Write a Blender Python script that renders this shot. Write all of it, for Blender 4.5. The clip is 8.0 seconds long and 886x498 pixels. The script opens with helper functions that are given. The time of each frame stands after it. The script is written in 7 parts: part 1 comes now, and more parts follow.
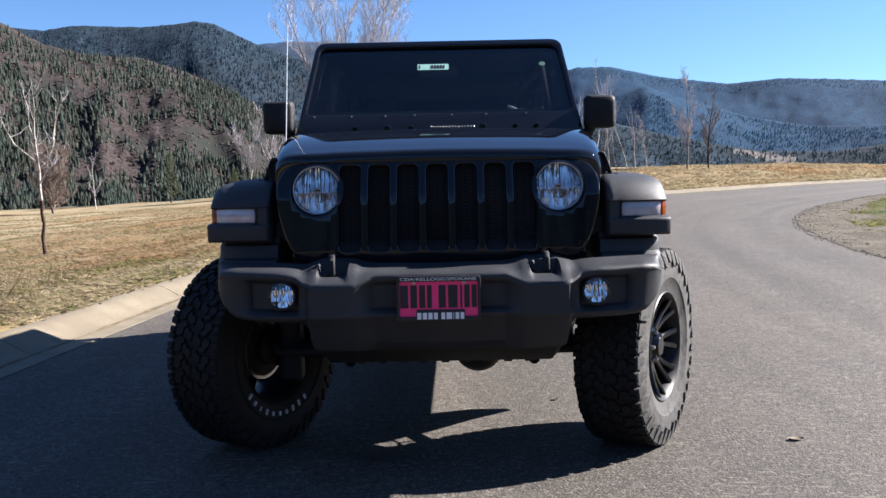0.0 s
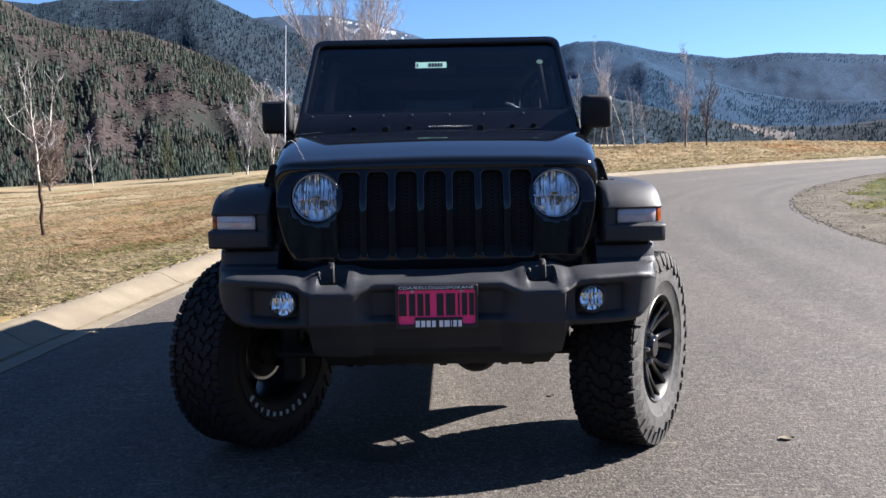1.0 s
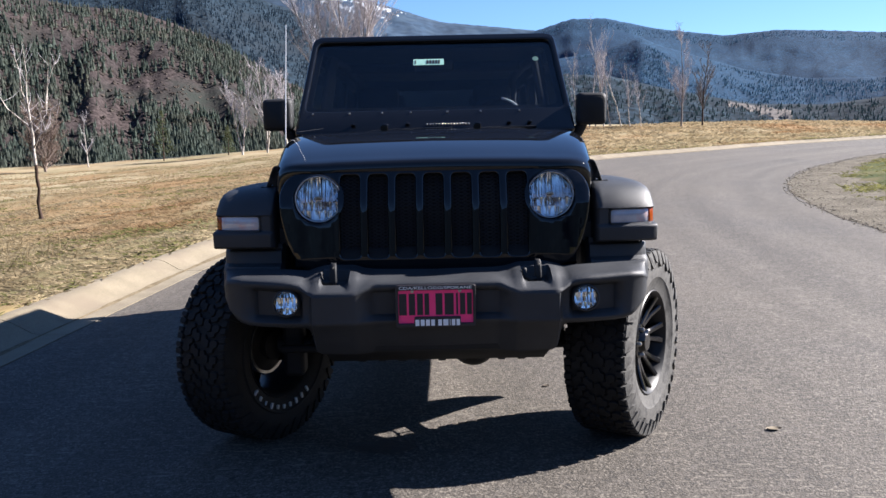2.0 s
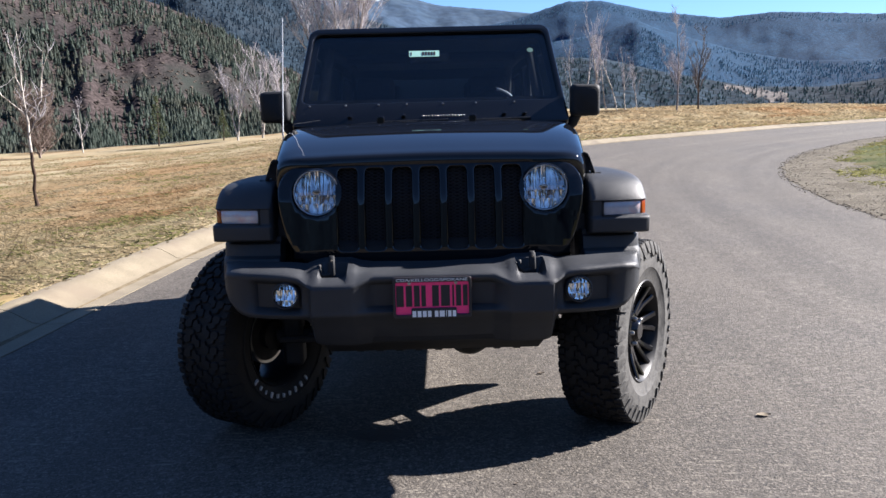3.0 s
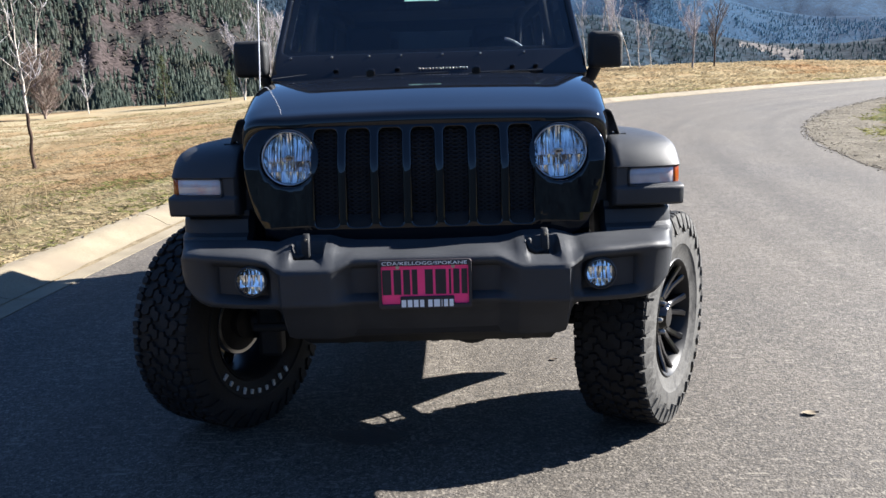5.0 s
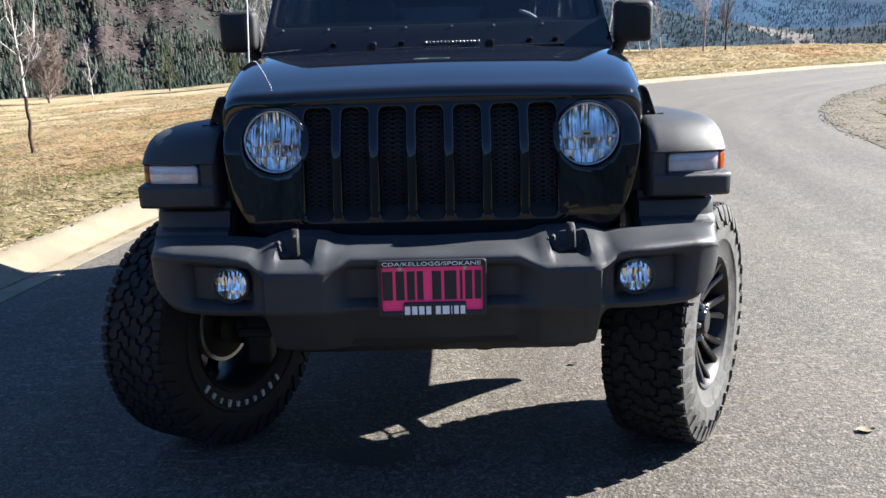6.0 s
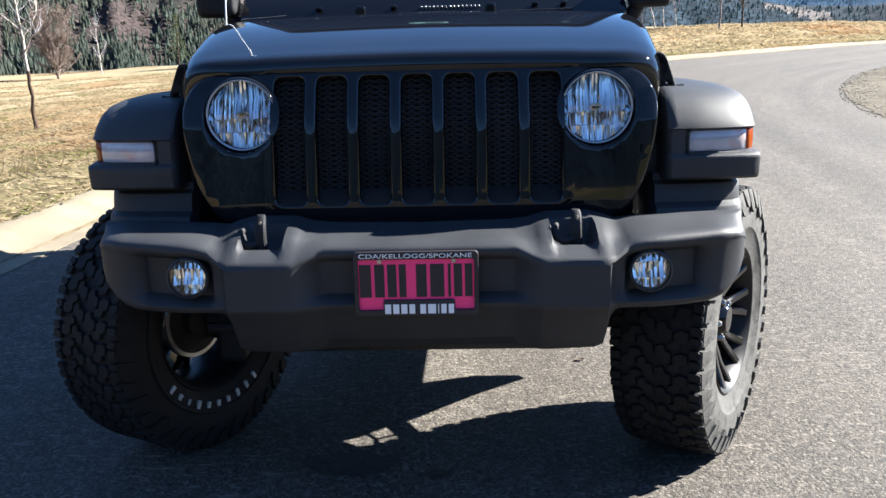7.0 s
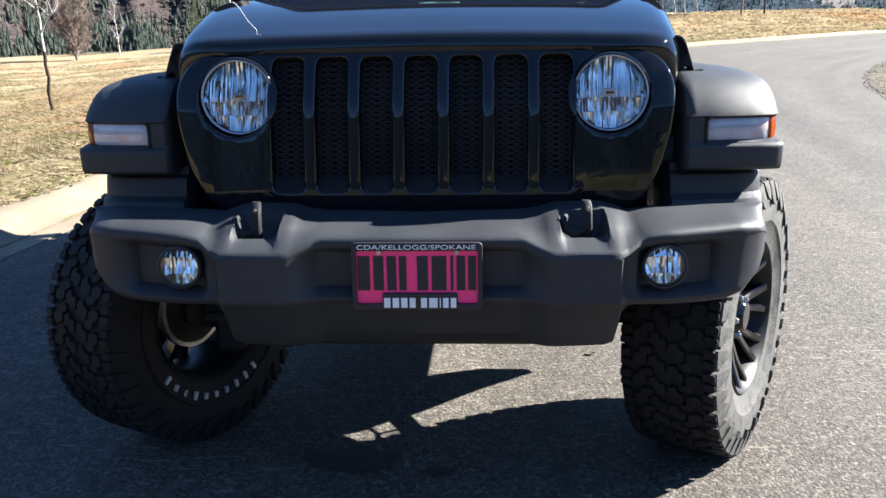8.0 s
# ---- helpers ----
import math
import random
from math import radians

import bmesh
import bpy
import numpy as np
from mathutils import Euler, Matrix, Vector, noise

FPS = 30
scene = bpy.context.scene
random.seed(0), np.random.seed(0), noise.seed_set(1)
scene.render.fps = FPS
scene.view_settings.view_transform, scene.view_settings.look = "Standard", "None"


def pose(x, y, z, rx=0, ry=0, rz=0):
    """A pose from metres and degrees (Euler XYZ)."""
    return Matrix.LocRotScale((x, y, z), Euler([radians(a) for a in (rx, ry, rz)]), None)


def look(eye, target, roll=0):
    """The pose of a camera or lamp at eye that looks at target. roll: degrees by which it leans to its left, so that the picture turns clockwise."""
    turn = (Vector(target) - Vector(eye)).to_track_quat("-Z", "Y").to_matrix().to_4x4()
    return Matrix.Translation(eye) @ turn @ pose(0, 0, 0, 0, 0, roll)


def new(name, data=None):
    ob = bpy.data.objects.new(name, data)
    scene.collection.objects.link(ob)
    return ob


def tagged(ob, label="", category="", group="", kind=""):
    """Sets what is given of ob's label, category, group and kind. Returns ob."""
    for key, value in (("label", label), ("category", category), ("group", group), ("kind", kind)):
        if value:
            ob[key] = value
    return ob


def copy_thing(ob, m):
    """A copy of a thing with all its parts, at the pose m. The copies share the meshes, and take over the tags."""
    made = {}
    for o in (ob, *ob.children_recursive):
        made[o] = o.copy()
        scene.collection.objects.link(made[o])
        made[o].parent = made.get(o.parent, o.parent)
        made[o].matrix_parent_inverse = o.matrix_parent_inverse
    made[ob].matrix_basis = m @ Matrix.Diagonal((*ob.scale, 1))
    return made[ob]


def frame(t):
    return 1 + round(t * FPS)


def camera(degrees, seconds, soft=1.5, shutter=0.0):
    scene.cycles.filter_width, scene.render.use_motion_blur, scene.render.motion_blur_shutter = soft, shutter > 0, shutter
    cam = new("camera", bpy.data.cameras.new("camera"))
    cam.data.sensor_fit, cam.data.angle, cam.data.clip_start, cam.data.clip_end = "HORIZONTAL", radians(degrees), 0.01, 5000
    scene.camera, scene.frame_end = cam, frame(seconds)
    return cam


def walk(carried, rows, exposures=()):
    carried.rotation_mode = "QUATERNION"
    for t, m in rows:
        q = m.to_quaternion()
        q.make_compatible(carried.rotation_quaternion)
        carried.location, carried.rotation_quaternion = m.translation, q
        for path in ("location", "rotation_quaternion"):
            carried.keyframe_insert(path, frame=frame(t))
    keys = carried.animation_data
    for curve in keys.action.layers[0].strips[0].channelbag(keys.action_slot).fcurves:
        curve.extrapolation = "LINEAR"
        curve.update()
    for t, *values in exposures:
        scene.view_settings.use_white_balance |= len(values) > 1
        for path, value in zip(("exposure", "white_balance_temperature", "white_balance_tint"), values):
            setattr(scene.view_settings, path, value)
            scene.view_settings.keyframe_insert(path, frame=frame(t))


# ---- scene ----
cam = camera(55.1, 8.0)
PATH = [
    (0, (0.176, -3.217, 1.151), (0.091, -1.223, 1.024), -1.1),
    (0.5, (0.181, -3.228, 1.216), (0.098, -1.236, 1.06), -1.1),
    (1, (0.18, -3.255, 1.283), (0.099, -1.266, 1.098), -1.1),
    (1.5, (0.175, -3.301, 1.338), (0.097, -1.314, 1.127), -1.1),
    (3, (0.178, -3.415, 1.425), (0.114, -1.435, 1.153), -1.4),
    (3.5, (0.191, -3.334, 1.415), (0.116, -1.357, 1.129), -1.6),
    (4, (0.208, -3.192, 1.408), (0.119, -1.218, 1.097), -1.7),
    (4.5, (0.226, -3.03, 1.408), (0.137, -1.061, 1.067), -1.6),
    (6, (0.187, -2.44, 1.367), (0.08, -0.483, 0.97), -1.6),
    (6.5, (0.206, -2.248, 1.343), (0.086, -0.296, 0.924), -1.5),
    (7, (0.235, -2.117, 1.331), (0.101, -0.172, 0.885), -1.4),
    (7.5, (0.258, -2.042, 1.325), (0.101, -0.104, 0.858), -1.2),
    (8, (0.26, -2.008, 1.321), (0.089, -0.073, 0.842), -0.9),
]
EXPOSURES = [(0, 2.04, 6150, 14), (1.5, 2.08, 6150, 14), (3, 2.14, 6150, 14), (4, 2.23, 6150, 14), (4.5, 2.31, 6150, 12), (6, 2.54, 6150, 8), (6.5, 2.62, 6150, 8), (8, 2.72, 6150, 8)]
walk(cam, [(t, look(eye, target, roll)) for t, eye, target, roll in PATH], EXPOSURES)

# ---- light ----
SUN_AZ, SUN_EL = 70.5, 34.0          # degrees clockwise from +y, and above the horizon
world = bpy.data.worlds.new("sky")
scene.world = world
world.use_nodes = True
wn = world.node_tree.nodes
sky = wn.new("ShaderNodeTexSky")
sky.sky_type, sky.sun_disc = "NISHITA", False
sky.sun_elevation, sky.sun_rotation = radians(SUN_EL), radians(SUN_AZ)
sky.altitude, sky.air_density, sky.dust_density, sky.ozone_density = 800, 1.0, 0.05, 6.0
wn["Background"].inputs["Strength"].default_value = 0.041
clear_air = wn.new("ShaderNodeMix")
clear_air.data_type, clear_air.blend_type = "RGBA", "MULTIPLY"
clear_air.inputs["Factor"].default_value, clear_air.inputs["B"].default_value = 1.0, (0.93, 1.0, 1.06, 1)
world.node_tree.links.new(sky.outputs[0], clear_air.inputs["A"])
world.node_tree.links.new(clear_air.outputs["Result"], wn["Background"].inputs["Color"])
sun = new("sun", bpy.data.lights.new("sun", "SUN"))
sun.data.energy, sun.data.angle, sun.data.color = 5.0, radians(0.53), (1.0, 0.93, 0.84)
sun_way = Vector((math.sin(radians(SUN_AZ)) * math.cos(radians(SUN_EL)), math.cos(radians(SUN_AZ)) * math.cos(radians(SUN_EL)), math.sin(radians(SUN_EL))))
sun.matrix_world = look(sun_way * 50, (0, 0, 0))


# ---- materials ----
def surface(name, c1, c2, scale=8.0, rough=0.6, rough2=None, metal=0.0, bump=0.0, bump_scale=None, coat=0.0, fine=None, detail=6.0,
            spec=0.5, dark=None, dark_scale=1.0, per_object=0.0, per_piece=0.0, glow=None, lo=0.35, hi=0.65, leaf=0.0):
    """A two-scale procedural surface: c1 and c2 mixed by noise, patches of a third tone, grain relief and uneven gloss."""
    m = bpy.data.materials.new(name)
    m.use_nodes = True
    t = m.node_tree
    n, link = t.nodes, t.links.new
    b = n["Principled BSDF"]
    co = n.new("ShaderNodeTexCoord")
    big = n.new("ShaderNodeTexNoise")
    big.inputs["Scale"].default_value, big.inputs["Detail"].default_value = scale, detail
    link(co.outputs["Object"], big.inputs["Vector"])
    ramp = n.new("ShaderNodeMapRange")
    ramp.inputs[1].default_value, ramp.inputs[2].default_value = lo, hi
    link(big.outputs[0], ramp.inputs[0])
    mix = n.new("ShaderNodeMix")
    mix.data_type = "RGBA"
    mix.inputs["A"].default_value, mix.inputs["B"].default_value = (*c1, 1), (*c2, 1)
    link(ramp.outputs[0], mix.inputs["Factor"])
    colour = mix.outputs["Result"]
    grain = n.new("ShaderNodeTexNoise")
    grain.inputs["Scale"].default_value, grain.inputs["Detail"].default_value = bump_scale or scale * 12, 3.0
    link(co.outputs["Object"], grain.inputs["Vector"])
    if fine:
        amount = n.new("ShaderNodeMapRange")
        amount.inputs[1].default_value, amount.inputs[2].default_value = 0.3, 0.7
        amount.inputs[3].default_value, amount.inputs[4].default_value = 1 - fine, 1 + fine
        link(grain.outputs[0], amount.inputs[0])
        mul = n.new("ShaderNodeMix")
        mul.data_type, mul.blend_type = "RGBA", "MULTIPLY"
        mul.inputs["Factor"].default_value = 1
        link(colour, mul.inputs["A"])
        link(amount.outputs[0], mul.inputs["B"])
        colour = mul.outputs["Result"]
    if dark:
        patch = n.new("ShaderNodeTexNoise")
        patch.inputs["Scale"].default_value, patch.inputs["Detail"].default_value = dark_scale, 5.0
        link(co.outputs["Object"], patch.inputs["Vector"])
        sharp = n.new("ShaderNodeMapRange")
        sharp.inputs[1].default_value, sharp.inputs[2].default_value = 0.5, 0.66
        link(patch.outputs[0], sharp.inputs[0])
        over = n.new("ShaderNodeMix")
        over.data_type = "RGBA"
        over.inputs["B"].default_value = (*dark, 1)
        link(sharp.outputs[0], over.inputs["Factor"])
        link(colour, over.inputs["A"])
        colour = over.outputs["Result"]
    if per_object:
        info = n.new("ShaderNodeObjectInfo")
        vary = n.new("ShaderNodeMapRange")
        vary.inputs[3].default_value, vary.inputs[4].default_value = 1 - per_object, 1 + per_object
        link(info.outputs["Random"], vary.inputs[0])
        mul2 = n.new("ShaderNodeMix")
        mul2.data_type, mul2.blend_type = "RGBA", "MULTIPLY"
        mul2.inputs["Factor"].default_value = 1
        link(colour, mul2.inputs["A"])
        link(vary.outputs[0], mul2.inputs["B"])
        colour = mul2.outputs["Result"]
    if per_piece:
        geo = n.new("ShaderNodeNewGeometry")
        vary2 = n.new("ShaderNodeMapRange")
        vary2.inputs[3].default_value, vary2.inputs[4].default_value = 1 - per_piece, 1 + per_piece
        link(geo.outputs["Random Per Island"], vary2.inputs[0])
        mul3 = n.new("ShaderNodeMix")
        mul3.data_type, mul3.blend_type = "RGBA", "MULTIPLY"
        mul3.inputs["Factor"].default_value = 1
        link(colour, mul3.inputs["A"])
        link(vary2.outputs[0], mul3.inputs["B"])
        colour = mul3.outputs["Result"]
    link(colour, b.inputs["Base Color"])
    gloss = n.new("ShaderNodeMapRange")
    gloss.inputs[3].default_value, gloss.inputs[4].default_value = rough, rough if rough2 is None else rough2
    link(big.outputs[0], gloss.inputs[0])
    link(gloss.outputs[0], b.inputs["Roughness"])
    b.inputs["Metallic"].default_value = metal
    b.inputs["Specular IOR Level"].default_value = spec
    b.inputs["Coat Weight"].default_value = coat
    b.inputs["Coat Roughness"].default_value = 0.035
    if glow:
        b.inputs["Emission Color"].default_value, b.inputs["Emission Strength"].default_value = (*glow, 1), 1.0
    if bump:
        bu = n.new("ShaderNodeBump")
        bu.inputs["Strength"].default_value, bu.inputs["Distance"].default_value = 1.0, bump
        link(grain.outputs[0], bu.inputs["Height"])
        link(bu.outputs[0], b.inputs["Normal"])
    if leaf:
        thin = n.new("ShaderNodeBsdfTranslucent")
        link(colour, thin.inputs["Color"])
        both_ways = n.new("ShaderNodeMixShader")
        both_ways.inputs[0].default_value = leaf
        link(b.outputs[0], both_ways.inputs[1])
        link(thin.outputs[0], both_ways.inputs[2])
        link(both_ways.outputs[0], n["Material Output"].inputs["Surface"])
    return m


def clear_glass(name, tint, rough=0.0):
    m = bpy.data.materials.new(name)
    m.use_nodes = True
    b = m.node_tree.nodes["Principled BSDF"]
    b.inputs["Base Color"].default_value = (*tint, 1)
    b.inputs["Transmission Weight"].default_value = 1.0
    b.inputs["Roughness"].default_value = rough
    b.inputs["IOR"].default_value = 1.45
    return m


PAINT = surface("black_gloss_paint", (0.0036, 0.0041, 0.0056), (0.0046, 0.0051, 0.0068), 3, 0.36, 0.44, spec=0.0, coat=1.0)
PAINT.node_tree.nodes["Principled BSDF"].inputs["Coat IOR"].default_value = 1.46
PLASTIC = surface("black_grained_plastic", (0.0225, 0.0245, 0.0285), (0.0315, 0.0340, 0.0385), 5, 0.46, 0.58, bump=0.0006, bump_scale=700, fine=0.15, spec=0.3)
MATT = surface("matt_black", (0.007, 0.008, 0.010), (0.011, 0.012, 0.014), 6, 0.55, 0.75, bump=0.001, bump_scale=90, spec=0.3)
MESHWORK = surface("satin_black_mesh", (0.015, 0.016, 0.019), (0.022, 0.024, 0.028), 6, 0.45, 0.6, spec=0.3)
# tread darker, dusty flank lighter: shade and sun also put into the rubbers
RUBBER = surface("tyre_rubber", (0.007225, 0.007225, 0.00782), (0.01275, 0.01275, 0.01326), 9, 0.6, 0.8, bump=0.0012, bump_scale=160, fine=0.25, spec=0.22)
DUSTY_LIT = surface("dusty_sunlit_rubber", (0.052, 0.051, 0.048), (0.078, 0.076, 0.072), 7, 0.7, 0.85, bump=0.0015, bump_scale=120, fine=0.25, spec=0.25, dark=(0.036, 0.035, 0.034), dark_scale=26)
RIM = surface("gloss_black_alloy", (0.003, 0.003, 0.004), (0.005, 0.005, 0.006), 4, 0.06, 0.10, spec=0.4)
BARREL = surface("satin_black_barrel", (0.006, 0.006, 0.007), (0.010, 0.010, 0.011), 6, 0.38, 0.5, spec=0.25)
STEEL = surface("worn_steel", (0.30, 0.28, 0.26), (0.48, 0.46, 0.42), 14, 0.22, 0.40, metal=1.0, bump=0.0008, bump_scale=120)
IRON = surface("dull_iron", (0.03, 0.028, 0.026), (0.055, 0.05, 0.046), 14, 0.5, 0.7, metal=0.6, bump=0.0008, bump_scale=120)
CHROME = surface("reflector_chrome", (0.80, 0.80, 0.80), (0.88, 0.88, 0.88), 5, 0.06, 0.12, metal=1.0)
RING = surface("satin_trim", (0.55, 0.58, 0.63), (0.66, 0.68, 0.72), 9, 0.35, 0.5, metal=0.3)
GLASS = clear_glass("lamp_glass", (0.98, 0.99, 1.0))
TINTED = clear_glass("tinted_window", (0.10, 0.12, 0.14))
SCREEN = clear_glass("windscreen_glass", (0.32, 0.37, 0.42))
AMBER = surface("amber_lens", (0.36, 0.060, 0.007), (0.52, 0.105, 0.010), 20, 0.15, 0.2, coat=0.6, leaf=0.5)
MILKY = surface("milky_lens", (0.30, 0.31, 0.36), (0.46, 0.46, 0.50), 9, 0.10, 0.16, coat=1.0, dark=(0.44, 0.30, 0.30), dark_scale=14)
REDLENS = surface("red_lens", (0.35, 0.02, 0.02), (0.45, 0.03, 0.02), 14, 0.15, 0.2, coat=0.6)
PINK = surface("pink_plate", (0.98, 0.035, 0.19), (1.0, 0.045, 0.22), 12, 0.3, 0.4)
PRINT = surface("tyre_lettering", (0.34, 0.34, 0.34), (0.50, 0.50, 0.50), 90, 0.6, 0.7)
WHITE = surface("white_print", (0.75, 0.75, 0.75), (0.82, 0.82, 0.82), 30, 0.5, 0.6)
INK = surface("black_print", (0.012, 0.010, 0.012), (0.02, 0.015, 0.018), 30, 0.5, 0.6)
BAND = surface("black_glass_band", (0.0020, 0.0022, 0.0028), (0.0028, 0.0030, 0.0036), 9, 0.3, 0.4, spec=0.2)
DIM = surface("dim_teal_sticker", (0.05, 0.12, 0.10), (0.08, 0.16, 0.14), 60, 0.5, 0.6)
PALE = surface("pale_green_sticker", (0.26, 0.50, 0.43), (0.34, 0.58, 0.50), 30, 0.5, 0.6)
CLOTH = surface("dark_seat_cloth", (0.012, 0.012, 0.014), (0.022, 0.022, 0.025), 40, 0.85, 0.95, bump=0.001, bump_scale=500)


def asphalt():
    """Worn asphalt: pale aggregate in dark binder at three sizes, with broad polished and stained patches."""
    m = surface("worn_asphalt", (0.03486, 0.02995, 0.02429), (0.05155, 0.04419, 0.03619), 0.7, 0.78, 0.92, bump=0.007, bump_scale=95, fine=0.5,
                dark=(0.02995, 0.0275, 0.02572), dark_scale=0.35, spec=0.35)
    t = m.node_tree
    n, link = t.nodes, t.links.new
    b = n["Principled BSDF"]
    colour = b.inputs["Base Color"].links[0].from_socket
    co = n.new("ShaderNodeTexCoord")
    for scale, lo, hi, tone in ((85, 0.57, 0.68, (0.1492, 0.1307, 0.1101)), (240, 0.60, 0.72, (0.1364, 0.1198, 0.1)), (16, 0.54, 0.70, (0.08249, 0.07217, 0.06238)), (5, 0.60, 0.75, (0.07461, 0.06578, 0.0562)), (44, 0.57, 0.69, (0.1485, 0.1314, 0.1091)), (34, 0.57, 0.70, (0.01718, 0.01571, 0.01476)), (130, 0.62, 0.70, (0.1768, 0.157, 0.1285))):
        speck = n.new("ShaderNodeTexNoise")
        speck.inputs["Scale"].default_value, speck.inputs["Detail"].default_value = scale, 2.0
        link(co.outputs["Object"], speck.inputs["Vector"])
        cut = n.new("ShaderNodeMapRange")
        cut.inputs[1].default_value, cut.inputs[2].default_value, cut.inputs[4].default_value = lo, hi, 0.8
        link(speck.outputs[0], cut.inputs[0])
        mix = n.new("ShaderNodeMix")
        mix.data_type = "RGBA"
        mix.inputs["B"].default_value = (*tone, 1)
        link(cut.outputs[0], mix.inputs["Factor"])
        link(colour, mix.inputs["A"])
        colour = mix.outputs["Result"]
    # short pale scuffs across the lane, in drifts
    across = n.new("ShaderNodeMapping")
    across.inputs["Scale"].default_value = (7.0, 34.0, 1.0)
    link(co.outputs["Object"], across.inputs["Vector"])
    scuff, drift = n.new("ShaderNodeTexNoise"), n.new("ShaderNodeTexNoise")
    scuff.inputs["Scale"].default_value, scuff.inputs["Detail"].default_value = 1.0, 3.0
    drift.inputs["Scale"].default_value, drift.inputs["Detail"].default_value = 1.1, 3.0
    link(across.outputs[0], scuff.inputs["Vector"])
    link(co.outputs["Object"], drift.inputs["Vector"])
    cuts = []
    for source, lo, hi, most in ((scuff, 0.61, 0.70, 0.95), (drift, 0.40, 0.60, 1.0)):
        cut = n.new("ShaderNodeMapRange")
        cut.inputs[1].default_value, cut.inputs[2].default_value, cut.inputs[4].default_value = lo, hi, most
        link(source.outputs[0], cut.inputs[0])
        cuts.append(cut)
    amount = n.new("ShaderNodeMath")
    amount.operation = "MULTIPLY"
    link(cuts[0].outputs[0], amount.inputs[0])
    link(cuts[1].outputs[0], amount.inputs[1])
    mix = n.new("ShaderNodeMix")
    mix.data_type = "RGBA"
    mix.inputs["B"].default_value = (*(0.157, 0.1399, 0.1143), 1)
    link(amount.outputs[0], mix.inputs["Factor"])
    link(colour, mix.inputs["A"])
    colour = mix.outputs["Result"]
    # long faint streaks along the lanes, where wheels have polished the surface
    lane = n.new("ShaderNodeAttribute")
    lane.attribute_name = "lane"
    streak = n.new("ShaderNodeTexNoise")
    streak.inputs["Scale"].default_value, streak.inputs["Detail"].default_value = 1.0, 4.0
    link(lane.outputs["Vector"], streak.inputs["Vector"])
    amount = n.new("ShaderNodeMapRange")
    amount.inputs[1].default_value, amount.inputs[2].default_value = 0.35, 0.65
    amount.inputs[3].default_value, amount.inputs[4].default_value = 0.86, 1.16
    link(streak.outputs[0], amount.inputs[0])
    mul = n.new("ShaderNodeMix")
    mul.data_type, mul.blend_type = "RGBA", "MULTIPLY"
    mul.inputs["Factor"].default_value = 1
    link(colour, mul.inputs["A"])
    link(amount.outputs[0], mul.inputs["B"])
    link(mul.outputs["Result"], b.inputs["Base Color"])
    return m


ASPHALT = asphalt()
CONCRETE = surface("pale_concrete", (0.1318, 0.1091, 0.07111), (0.1686, 0.1409, 0.09502), 3.5, 0.85, 0.95, bump=0.003, bump_scale=90, fine=0.2,
                   dark=(0.1257, 0.1011, 0.06866), dark_scale=1.6, per_object=0.06)


